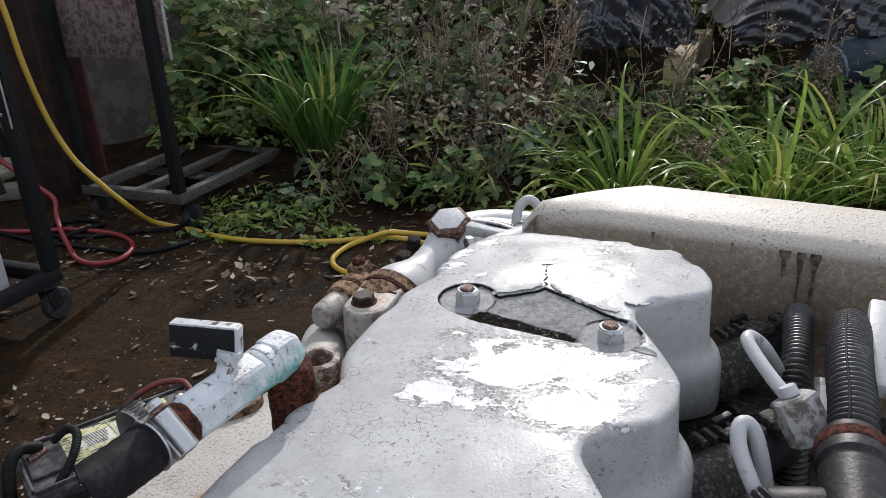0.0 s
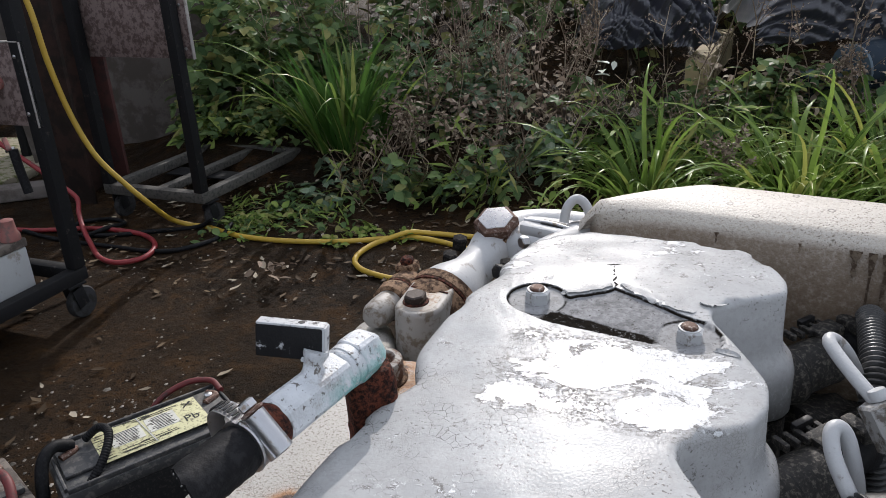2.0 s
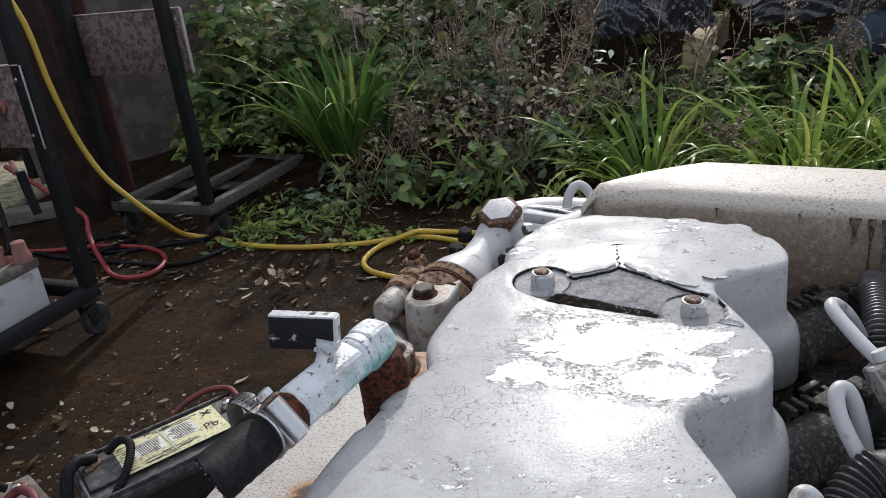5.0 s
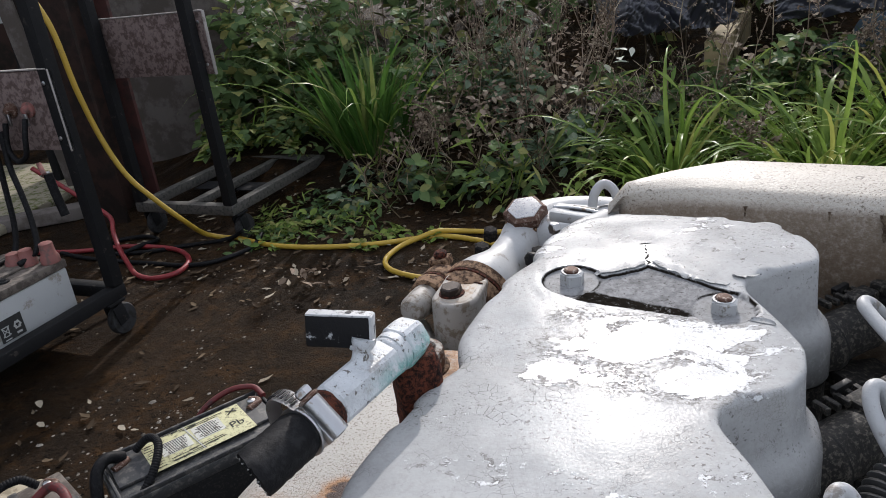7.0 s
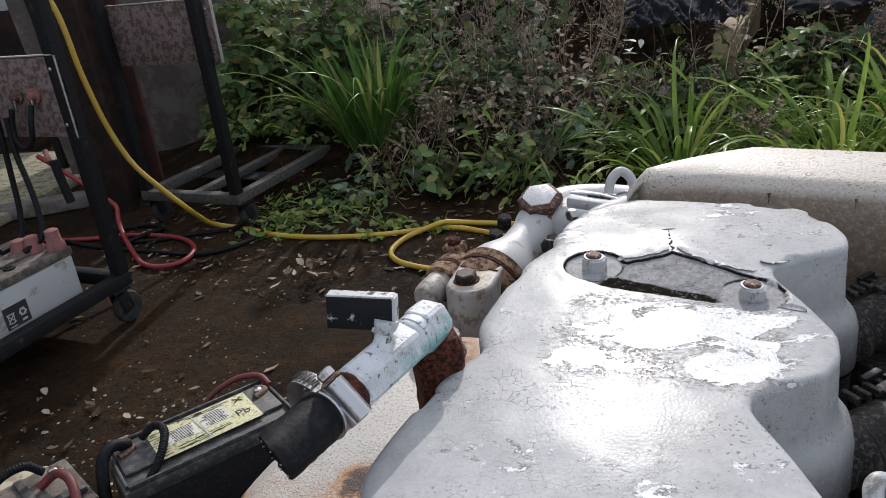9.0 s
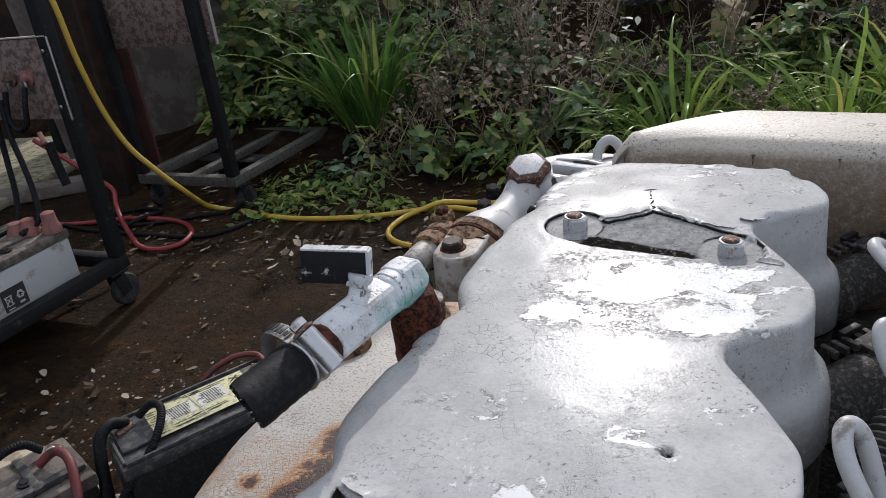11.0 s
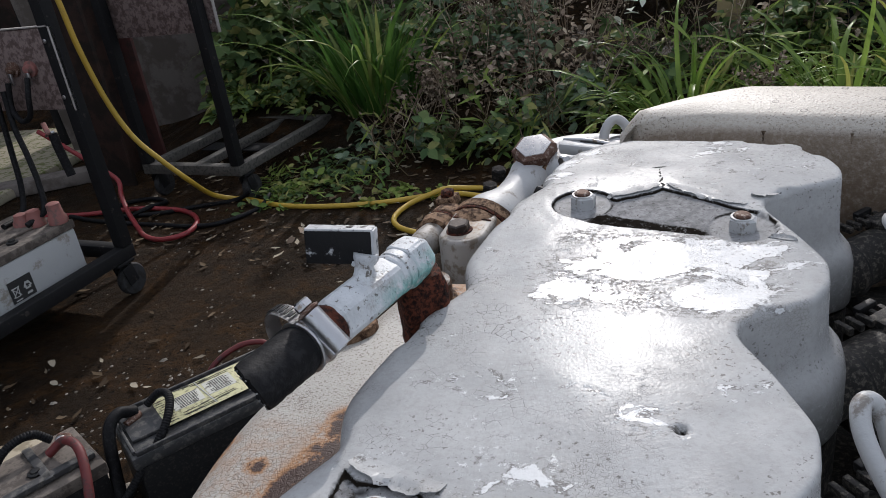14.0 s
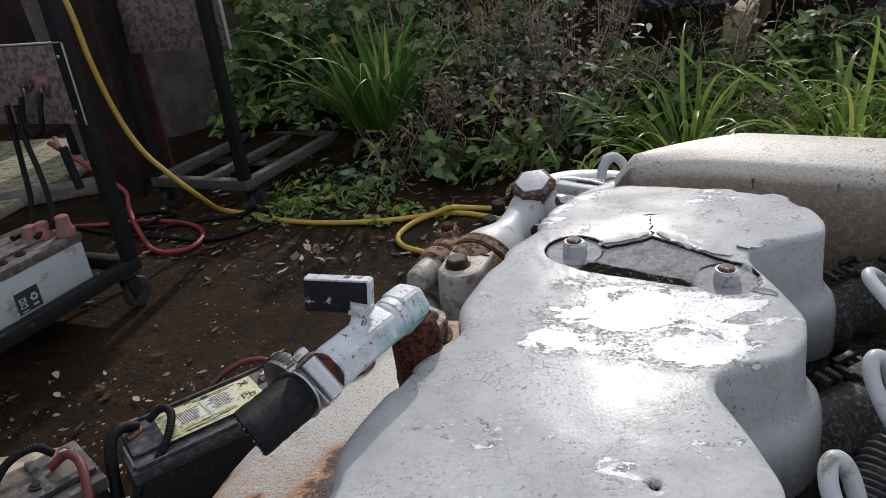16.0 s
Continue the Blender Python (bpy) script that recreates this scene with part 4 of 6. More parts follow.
side_pipe = part("side_pipe", lathe([(0.0050, -0.010), (0.0105, -0.008), (0.0135, -0.002), (0.0145, 0.010), (0.0150, 0.030), (0.0140, 0.034)], 28, cmx), GREY_CAST, engine, "grimy grey end of a side pipe")


def crusty(bm, amount, scale=140):
    """Roughens a round part with lumps of rust."""
    for v in bm.verts:
        v.co += Vector((noise.noise(v.co * scale), noise.noise(v.co * scale + Vector((7, 0, 0))), noise.noise(v.co * scale + Vector((0, 9, 0))))) * amount
    return bm


part("rusted_clamp", crusty(lathe([(0.0160, 0.026), (0.0190, 0.028), (0.0200, 0.034), (0.0205, 0.042), (0.0190, 0.047), (0.0188, 0.0490)], 36, cmx), 0.0016), RUST_PALE, side_pipe, "clamp crusted with rust")
part("rusted_clamp", crusty(lathe([(0.0180, 0.0505), (0.0202, 0.052), (0.0208, 0.060), (0.0206, 0.070), (0.0190, 0.076), (0.0165, 0.078)], 36, cmx), 0.0014), RUST_PALE, side_pipe, "clamp crusted with rust")
part("clamp_line", lathe([(0.0175, 0.0478), (0.0192, 0.0482), (0.0192, 0.0512), (0.0175, 0.0516)], 28, cmx), RUST, side_pipe, "dark gap between the clamps")
part("clamp_lug", crusty(box(0.022, 0.016, 0.010, 0.002, pose(-0.028, 0.925, 0.7170, 6, -8, -25)), 0.0008), RUST_PALE, side_pipe, "rusty lug of the clamp")
part("clamp_screw", hexagon(0.0130, 0.0085, 0.002, aim((-0.028, 0.925, 0.7255), (-0.1, -0.15, 0.97))), RUST, side_pipe, "", 30)
for bx, by, bz in ((0.022, 1.000, 0.7110), (0.012, 0.970, 0.7050), (0.0735, 0.930, 0.7110)):
    part("flange_bolt", hexagon(0.0150, 0.0150, 0.0015, aim((bx, by, bz), (0.15, -0.25, 0.95))), BOLT_BLACK, neck, "greasy black flange bolt", 30)

# Breather at the back of the cover, its clip and the pipe loop behind.
breather = part("breather_neck", tube([(0.100, 0.795, 0.775), (0.118, 0.822, 0.778), (0.136, 0.848, 0.774), (0.150, 0.868, 0.768)], lambda s, w: 0.021 - 0.004 * smooth(0.0, 0.05, s) + 0.003 * smooth(0.065, 0.07, s), 24, 6), WHITE_PLAIN, engine, "white breather neck")
part("clip_band", tube([(0.139, 0.852, 0.773), (0.1425, 0.857, 0.772)], 0.0215, 24, 2), STEEL, breather, "bright spring clip")
toggle = pose(0.112, 0.866, 0.7775, 4, -3, 64)
part("toggle_clip", box(0.024, 0.050, 0.011, 0.003, toggle), WHITE_PLAIN, breather, "painted toggle clip")
part("clip_slot", box(0.011, 0.022, 0.0016, 0.0005, toggle @ Matrix.Translation((0.002, -0.004, 0.0102))), PLASTIC, breather, "dark slot of the clip")
part("clip_pin", tube([toggle @ Vector((0.0, -0.024, 0.0105)), toggle @ Vector((0.0, 0.0, 0.0125)), toggle @ Vector((0.0, 0.024, 0.0105))], 0.0018, 10, 4), STEEL, breather)
part("clip_bolt", hexagon(0.0105, 0.0075, 0.001, aim((0.0920, 0.8520, 0.7770), (-0.8, -0.5, 0.1))), STEEL, breather, "", 30)
part("clip_nut", hexagon(0.0125, 0.010, 0.001, aim((0.0700, 0.850, 0.7480), (-0.7, -0.6, 0.3))), PLASTIC, breather, "dark bolt under the clip", 30)
part("pipe_loop", tube([(0.137, 0.985, 0.68), (0.138, 0.988, 0.735), (0.142, 0.992, 0.758), (0.153, 0.995, 0.767), (0.164, 0.992, 0.757), (0.168, 0.985, 0.73), (0.169, 0.98, 0.68)], 0.0052, 14, 8), WHITE_PLAIN, engine, "white-painted looped pipe")
part("union_block", box(0.105, 0.075, 0.060, 0.018, pose(0.128, 0.990, 0.678, 0, 0, -24), 4), WHITE_PLAIN, engine)

# Intake box across the back.
def build_airbox():
    u = Vector((0.894, -0.447, 0)).normalized()
    v = Vector((0.447, 0.894, 0)).normalized()
    start = Vector((0.192, 0.812, 0))
    prof = [(0.012, 0.66, 0), (0.004, 0.69, 0), (-0.001, 0.715, 0), (0.002, 0.738, 0), (0.0, 0.765, 0.4), (0.0, 0.790, 0.75), (0.001, 0.804, 1), (0.0035, 0.8115, 1), (0.0080, 0.8165, 1), (0.014, 0.8190, 1), (0.040, 0.8235, 1), (0.064, 0.8255, 1), (0.072, 0.8235, 1), (0.080, 0.8165, 1), (0.086, 0.800, 0.8), (0.09, 0.66, 0)]
    stations = [-0.062, -0.060, -0.055, -0.048, -0.040, -0.030, -0.020, -0.010, 0.0, 0.012] + [0.012 + 0.006 * k for k in range(1, 70)]
    bm = bmesh.new()
    rows = []
    for s in stations:
        ratio = max(0.10, min(1.0, (s + 0.072) / 0.104))
        row = []
        for d, z, w in prof:
            dd = d * ratio if d > 0.0036 else d + 0.016 * smooth(-0.044, -0.062, s)
            p = start + u * s + v * dd
            row.append(bm.verts.new((p.x, p.y, z - 0.014 * w * (1 - ratio) ** 2 - 0.014 * w * smooth(-0.048, -0.062, s))))
        rows.append(row)
    n = len(prof)
    for a, b in zip(rows, rows[1:]):
        for k in range(n - 1):
            bm.faces.new((a[k], b[k], b[k + 1], a[k + 1]))
    bm.faces.new(rows[0])
    bm.faces.new(rows[-1][::-1])
    bm.verts.index_update()
    info = []
    for s in stations:
        for d, z, w in prof:
            info.append((s, d, z))
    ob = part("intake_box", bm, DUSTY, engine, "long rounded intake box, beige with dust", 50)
    soil_shade, run, drops = [], [], []
    for s, d, z in info:
        # Front face, deepest low down: dirt plus painted shade; the top stays light.
        soil_shade.append(0.86 + 0.14 * smooth(0.806, 0.745, z) if d < 0.02 and z < 0.81 else 0.05)
        streak = 0.0
        run.append(streak)
        drops.append(1.0 if 0.012 < d < 0.07 and z > 0.815 else 0.0)
    store(ob, "soil_shade", soil_shade)
    store(ob, "drops", drops)
    # runs of dried dirt down the front face
    for s, w, l in ((0.1565, 0.0036, 0.022), (0.168, 0.0022, 0.052), (0.178, 0.0030, 0.044), (0.056, 0.0013, 0.009), (0.118, 0.0009, 0.008)):
        b2 = bmesh.new()
        rows2 = []
        for k in range(17):
            t = k / 16
            half = w * (0.40 + 0.85 * smooth(0.42, 0.0, t) + 0.30 * noise.noise((t * 7, s * 90, 0))) * smooth(1.06, 0.90, t) + 0.0001
            p = start + u * s + v * (-0.0022)
            z = 0.8085 - l * t
            rows2.append([b2.verts.new((p + u * (half * q)).to_tuple()[:2] + (z,)) for q in (-1, -0.4, 0.4, 1)])
        for a, b in zip(rows2, rows2[1:]):
            for q in range(3):
                b2.faces.new((a[q], a[q + 1], b[q + 1], b[q]))
        bmesh.ops.solidify(b2, geom=b2.faces[:], thickness=-0.0006)
        part("dirt_run", b2, RUN, ob, "dried run of brown dirt")
    return ob


airbox = build_airbox()

# Drain valve with hose, clamp and T handle on a rusty stub.
V0, V1 = Vector((-0.0680, 0.4500, 0.833)), Vector((-0.0065, 0.5650, 0.835))
vd = (V1 - V0).normalized()
vm = aim(V0, vd)
vup = Vector((0, 0, 1))
vleft = Vector((-vd.y, vd.x, 0)).normalized()
along_v = lambda s: vm @ Matrix.Translation((0, 0, s))


def patina(ob, low=0.829, high=0.841):
    """Marks the underside towards the stub, where green corrosion sits."""
    vals = []
    for v in ob.data.vertices:
        s = (v.co - V0).dot(vd)
        vals.append(smooth(high, low, v.co.z) * smooth(0.066, 0.095, s) + 0.35 * smooth(0.105, 0.125, s) * smooth(0.845, 0.835, v.co.z))
    store(ob, "patina", vals)
    return ob


def rows_hex(across, stations, turn, m):
    """A hexagon bar with softened edges through (scale, height) stations."""
    r = across / math.sqrt(3)
    out = bmesh.new()
    rings = []
    for f, z in stations:
        ring = []
        for k in range(6):
            a = math.pi / 3 * k + turn
            for b in (-0.10, 0.10):
                ring.append(out.verts.new(m @ Vector((r * f * 0.985 * math.cos(a + b), r * f * 0.985 * math.sin(a + b), z))))
        rings.append(ring)
    for a, b in zip(rings, rings[1:]):
        for k in range(12):
            out.faces.new((a[k], a[(k + 1) % 12], b[(k + 1) % 12], b[k]))
    out.faces.new(rings[0][::-1])
    out.faces.new(rings[-1])
    return out


valve = part("drain_valve", rows_hex(0.0222, [(0.90, 0.0505), (1.0, 0.0525)] + [(1.0, 0.0525 + 0.0049 * k) for k in range(1, 10)] + [(0.95, 0.0990)], 0.30, vm), VALVE_PAINT, None, "", 25)
tagged(patina(valve), "white-painted drain valve with green corrosion on a rusty stub", "valve")
patina(part("valve_collar", lathe([(0.0104, 0), (0.0116, 0.0012), (0.0119, 0.0040), (0.0112, 0.0046), (0.0112, 0.0052), (0.0120, 0.0058), (0.0121, 0.0105), (0.0114, 0.0118)], 40, along_v(0.0985)), VALVE_PAINT, valve))
patina(part("valve_end", rows_hex(0.0232, [(0.94, 0.1100), (1.0, 0.1112), (1.0, 0.1160), (1.0, 0.1215), (0.96, 0.1250), (0.80, 0.1285), (0.45, 0.1300)], 0.05, vm), VALVE_PAINT, valve, "", 25))
stub = V0 + vd * 0.1225
sq = []
for k in range(28):
    a = 2 * math.pi * k / 28
    e = 0.0136 / (abs(math.cos(a)) ** 5 + abs(math.sin(a)) ** 5) ** 0.2
    sq.append((stub.x + 0.001 + e * math.cos(a + 0.35), stub.y + 0.003 + e * math.sin(a + 0.35)))
stub_bm = prism(sq, [(0.0, 0.700 + 0.004 * k) for k in range(31)] + [(0.0022, 0.8255)])
for v in stub_bm.verts:
    c = Vector((stub.x, stub.y, v.co.z))
    v.co += (v.co - c).normalized() * (0.0010 * noise.noise(v.co * 160) + 0.0007 * noise.noise(v.co * 420))
part("stub_pipe", stub_bm, RUST, valve, "flaking rusty stub pipe", 40)
tail_bm = lathe([(0.0104, 0), (0.0112, 0.0006), (0.0119, 0.003), (0.0121, 0.007), (0.0116, 0.0098), (0.0108, 0.0110)], 40, along_v(0.0410))
for v in tail_bm.verts:
    v.co += vd * (0.0016 * noise.noise(v.co * 190))
part("hose_tail", tail_bm, RUST, valve, "rusted hose tail")
HR = 0.0124
# the hose is cut off at a slant of some thirty degrees
cut = vm.to_3x3().inverted() @ Vector((-0.36, 0.77, -0.53))
cut_x, cut_y = cut.z * cut.x / (cut.x ** 2 + cut.y ** 2), cut.z * cut.y / (cut.x ** 2 + cut.y ** 2)
slant = lambda a, r: 0.9 * r * (cut_x * math.cos(a) + cut_y * math.sin(a))
cut_end = bmesh.new()
hose_rows = []
for r, z in ((0.0006, 0.0050), (0.0085, 0.0045), (0.0096, 0.0005), (HR - 0.0018, -0.0022), (HR - 0.0004, -0.0014), (HR, 0.002), (HR + 0.0001, 0.006), (HR - 0.0003, 0.009), (HR + 0.0001, 0.012), (HR - 0.0003, 0.015), (HR + 0.0001, 0.018), (HR - 0.0002, 0.021), (HR + 0.0002, 0.0265), (HR - 0.0007, 0.030), (HR - 0.0008, 0.0400), (HR - 0.003, 0.0405)):
    ring = []
    for k in range(40):
        a = 2 * math.pi * k / 40
        jag = 0.0012 * noise.noise((math.cos(a) * 6, math.sin(a) * 6, 1.0)) if z < 0.0025 else 0.0
        jag += slant(a, r) * smooth(0.022, 0.004, z)
        rr = r + 0.0002 * noise.noise((a * 2, z * 200, 3.0))
        ring.append(cut_end.verts.new(vm @ Vector((rr * math.cos(a), rr * math.sin(a), z + jag))))
    hose_rows.append(ring)
for r0, r1 in zip(hose_rows, hose_rows[1:]):
    for k in range(40):
        cut_end.faces.new((r0[k], r0[(k + 1) % 40], r1[(k + 1) % 40], r1[k]))
hose = part("drain_hose", cut_end, RUBBER, valve, "cut length of black rubber hose", 50)
for k in range(9):
    a = 2 * math.pi * k / 9 + 0.2 * noise.noise((k * 3.1, 0, 0))
    part("fabric_end", box(0.0009, 0.0007, 0.0010, 0.0002, vm @ pose((HR - 0.0017) * math.cos(a), (HR - 0.0017) * math.sin(a), -0.0028 + slant(a, HR - 0.0017), 0, 0, math.degrees(a))), MID_GREY, hose, "frayed pale fabric in the cut end")
clip = part("hose_clamp", lathe([(HR - 0.0008, 0), (HR + 0.0006, 0.0002), (HR + 0.0011, 0.0010), (HR + 0.0005, 0.0020), (HR + 0.0004, 0.0085), (HR + 0.0011, 0.0095), (HR + 0.0006, 0.0104), (HR - 0.0008, 0.0106)], 48, along_v(0.0300)), STEEL, valve, "bright stainless worm-drive hose clamp", 40)
scr = V0 + vd * 0.0365
# the worm housing lies across the side away from the slotted tail
h_mid = scr + vup * 0.0100 - vleft * 0.0105
h_dir = (vleft * 0.68 + vup * 0.73 - vd * 0.05).normalized()
part("clamp_housing", tube([h_mid - h_dir * 0.0125, h_mid - h_dir * 0.004, h_mid + h_dir * 0.005, h_mid + h_dir * 0.0085], 0.0050, 22, 5), STEEL, clip, "rounded screw housing")
part("housing_foot", box(0.0105, 0.0230, 0.0050, 0.001, aim(h_mid - Vector((0, 0, 0.003)) + vleft * 0.0008, vup * 0.73 - vleft * 0.68) @ Matrix.Translation((0, 0, -0.004))), STEEL, clip)
part("screw_collar", lathe([(0.0046, 0), (0.0057, 0.0005), (0.0057, 0.0016), (0.0042, 0.0022)], 22, aim(h_mid + h_dir * 0.0088, h_dir)), STUD, clip)
part("clamp_screw", hexagon(0.0074, 0.0048, 0.0008, aim(h_mid + h_dir * 0.0108, h_dir)), STEEL, clip, "hexagon screw head", 30)
part("screw_slot", box(0.0074, 0.0011, 0.0008, 0.0001, aim(h_mid + h_dir * 0.0152, h_dir)), PLASTIC, clip)
tail_at = lambda t: scr - vd * 0.003 + vleft * (0.000 + 0.0190 * math.sin(1.9 * t)) + vup * (0.0138 + 0.0055 * math.sin(2.9 * t) - 0.0150 * t * t)
tail = bmesh.new()
rows = []
for k in range(17):
    rows.append([tail.verts.new(tail_at(k / 16) + vd * q) for q in (-0.0048, 0.0048)])
for p, q in zip(rows, rows[1:]):
    tail.faces.new((p[0], p[1], q[1], q[0]))
bmesh.ops.solidify(tail, geom=tail.faces[:], thickness=0.0008)
part("band_tail", tail, STEEL, clip, "slotted band end")
for k in range(8):
    t = 0.10 + 0.075 * k
    d = (tail_at(t + 0.02) - tail_at(t - 0.02)).normalized()
    n = d.cross(vd).normalized()
    n = n if n.z > 0 else -n
    part("slot", box(0.0062, 0.0011, 0.0006, 0.0002, Matrix.Translation(tail_at(t) + n * 0.0006) @ Matrix((vd, n.cross(vd), n)).transposed().to_4x4()), PLASTIC, clip)
# T handle: a thick blade on a short stem
part("handle_stem", tube([(-0.0305, 0.5200, 0.841), (-0.0300, 0.5215, 0.8465), (-0.0285, 0.5235, 0.8520), (-0.0275, 0.5245, 0.8560)], lambda s, w: 0.0062 - 0.0016 * smooth(0.002, 0.006, s) + 0.0014 * smooth(0.009, 0.014, s), 18, 4), VALVE_PAINT, valve, "", 60)
hm = pose(-0.0410, 0.5275, 0.8510, -8, 5, -4)
handle = part("handle", box(0.0350, 0.0085, 0.0175, 0.0010, hm), HANDLE, valve, "T handle with worn black paint and a chipped white top")
part("top_face", box(0.0346, 0.0082, 0.0014, 0.0006, hm @ Matrix.Translation((0, 0, 0.0170))), HANDLE_WHITE, handle, "chipped white top face")
part("handle_end", box(0.0022, 0.0086, 0.0180, 0.0008, hm @ Matrix.Translation((0.0172, 0, -0.0002))), HANDLE_WHITE, handle, "white-painted end of the handle")
part("lower_edge", box(0.0120, 0.0088, 0.0040, 0.0012, hm @ Matrix.Translation((0.0115, 0, -0.0012))), VALVE_PAINT, handle)
part("handle_hole", lathe([(0.0017, 0), (0.0017, 0.0006), (0.0003, 0.0007)], 14, hm @ Matrix.Translation((0.0050, 0, 0.0180))), INK, handle, "dark hole in the top of the handle")

# Pipes and hoses on the right.
white_pipe = lambda name, pts, r=0.0055: part(name, tube(pts, r, 14, 8), WHITE_PLAIN, engine, "white-painted fuel pipe")
white_pipe("fuel_pipe", [(0.312, 0.655, 0.735), (0.296, 0.642, 0.765), (0.281, 0.631, 0.788), (0.2705, 0.6275, 0.7985), (0.2655, 0.6210, 0.8000), (0.2665, 0.610, 0.7970), (0.271, 0.592, 0.791), (0.278, 0.574, 0.784)], 0.0042)
union = part("pipe_union", hexagon(0.0232, 0.029, 0.0015, aim((0.2775, 0.576, 0.788), (0.30, -0.35, -0.66))), GRIMY_WHITE, engine, "grimy white hexagon union", 30)
part("union_collar", lathe([(0.0046, -0.004), (0.0050, -0.003), (0.0052, 0.002)], 20, aim((0.2765, 0.577, 0.790), (0.30, -0.35, -0.66))), WHITE_PLAIN, union)
for ox, oy in ((0, 0), (-0.050, -0.080), (-0.10, -0.20)):
    white_pipe("fuel_pipe", [(x + ox, y + oy, z) for x, y, z in ((0.257, 0.530, 0.716), (0.254, 0.538, 0.753), (0.2490, 0.5445, 0.779), (0.2435, 0.5470, 0.7900), (0.2375, 0.544, 0.7900), (0.2360, 0.534, 0.781), (0.2420, 0.519, 0.764), (0.253, 0.505, 0.742), (0.266, 0.493, 0.716))], 0.0043)


def seam_line(path, off, r=0.0007):
    return tube([Vector(p) + Vector(off) for p in path], r, 8, 8)


part("corrugated_hose", ribbed_hose([(0.356, 0.750, 0.730), (0.343, 0.727, 0.758), (0.332, 0.7035, 0.768), (0.320, 0.672, 0.768), (0.309, 0.643, 0.763), (0.301, 0.620, 0.742), (0.298, 0.605, 0.700)], 0.0104, 0.0040, 0.0021, 22), HOSE, engine, "black corrugated conduit grey with dirt")
path2 = [(0.374, 0.708, 0.735), (0.364, 0.690, 0.764), (0.351, 0.666, 0.781), (0.335, 0.633, 0.787), (0.320, 0.598, 0.788), (0.311, 0.572, 0.784), (0.303, 0.552, 0.779), (0.297, 0.541, 0.774)]
wide = part("corrugated_hose", ribbed_hose(path2, 0.0136, 0.0041, 0.0023, 26), HOSE, engine, "wide split corrugated conduit")
part("split_line", seam_line(path2, (-0.0046, -0.001, 0.0138)), RUBBER, wide, "dark slit along the conduit")
jd = Vector((-0.33, -0.94, -0.10)).normalized()
jc = Vector((0.3010, 0.549, 0.776))
tee = part("conduit_tee", lathe([(0.0150, 0), (0.0168, 0.0015), (0.0180, 0.009), (0.0188, 0.0105), (0.0188, 0.0225), (0.0170, 0.0245), (0.0166, 0.0275), (0.0180, 0.0290), (0.0180, 0.085)], 32, aim(jc, jd)), PLASTIC, engine, "black plastic conduit joint")
part("rust_band", lathe([(0.0182, 0.0070), (0.0192, 0.0078), (0.0193, 0.0145), (0.0187, 0.0155)], 32, aim(jc, jd)), RUST, tee, "rust-brown band")
part("tee_branch", tube([jc + jd * 0.050 + Vector((0.010, 0, -0.006)), jc + jd * 0.052 + Vector((-0.022, 0.004, -0.005)), (0.247, 0.510, 0.761)], 0.0135, 22, 3), PLASTIC, tee)
part("corrugated_hose", ribbed_hose([(0.249, 0.511, 0.765), (0.234, 0.505, 0.758), (0.220, 0.490, 0.748), (0.205, 0.465, 0.736), (0.190, 0.430, 0.722), (0.17, 0.38, 0.70)], 0.0126, 0.0041, 0.0021, 22), HOSE, engine, "black corrugated conduit")
part("hose_bracket", box(0.010, 0.034, 0.016, 0.003, pose(0.3205, 0.630, 0.740, 8, 0, -20)), WHITE_PLAIN, engine, "white-painted bracket between the conduits")
part("strap_bracket", box(0.016, 0.085, 0.012, 0.003, pose(0.3590, 0.6420, 0.7760, 14, 0, -25)), WHITE_PLAIN, engine, "white-painted bracket")
for k in (0, -1, 1):
    ox, oy = PERIOD[0] * k, PERIOD[1] * k
    inj = part("injector_body", tube([(0.205 + ox, 0.560 + oy, 0.722), (0.245 + ox, 0.580 + oy, 0.727), (0.262 + ox, 0.588 + oy, 0.728)], lambda s, w: 0.019 + 0.003 * (1 if 0.018 < s < 0.03 else 0), 20, 8), CONNECTOR, engine, "grimy black connector")
    for j in range(5):
        part("connector_rib", box(0.0035, 0.012, 0.005, 0.0006, pose(0.232 + ox + 0.0075 * j, 0.590 + oy + 0.0036 * j, 0.7455, 0, -4, 26)), CONNECTOR, inj)
    part("connector_ring", tube([(0.224 + ox, 0.5690 + oy, 0.7245), (0.2285 + ox, 0.5712 + oy, 0.725)], 0.0212, 26, 2), PLASTIC, inj)
    part("lock_tab", box(0.014, 0.005, 0.006, 0.0008, pose(0.250 + ox, 0.606 + oy, 0.748, 0, -8, 26)), PLASTIC, inj)
    part("injector_clip", box(0.022, 0.016, 0.010, 0.002, pose(0.262 + ox, 0.596 + oy, 0.742, 0, -8, 26)), CONNECTOR, inj)
    part("injector_clip", box(0.010, 0.020, 0.012, 0.002, pose(0.283 + ox, 0.604 + oy, 0.742, 0, -8, 26)), CONNECTOR, inj)
    part("lead", tube([(0.262 + ox, 0.588 + oy, 0.728), (0.285 + ox, 0.603 + oy, 0.732), (0.305 + ox, 0.63 + oy, 0.70)], 0.0125, 16, 6), RUBBER, inj)
    part("injector_rail", box(0.055, 0.030, 0.012, 0.003, pose(0.250 + ox, 0.560 + oy, 0.694, 4, 12, 24)), GREASE, engine)
    part("manifold_runner", tube([(0.24 + ox, 0.53 + oy, 0.67), (0.28 + ox, 0.545 + oy, 0.69), (0.33 + ox, 0.56 + oy, 0.66)], 0.021, 18, 5), GREASE, engine)

# Block below everything.
def along(a, s, z):
    p = Vector((0.095, 0.47, 0)) + AX * a + SIDE * s
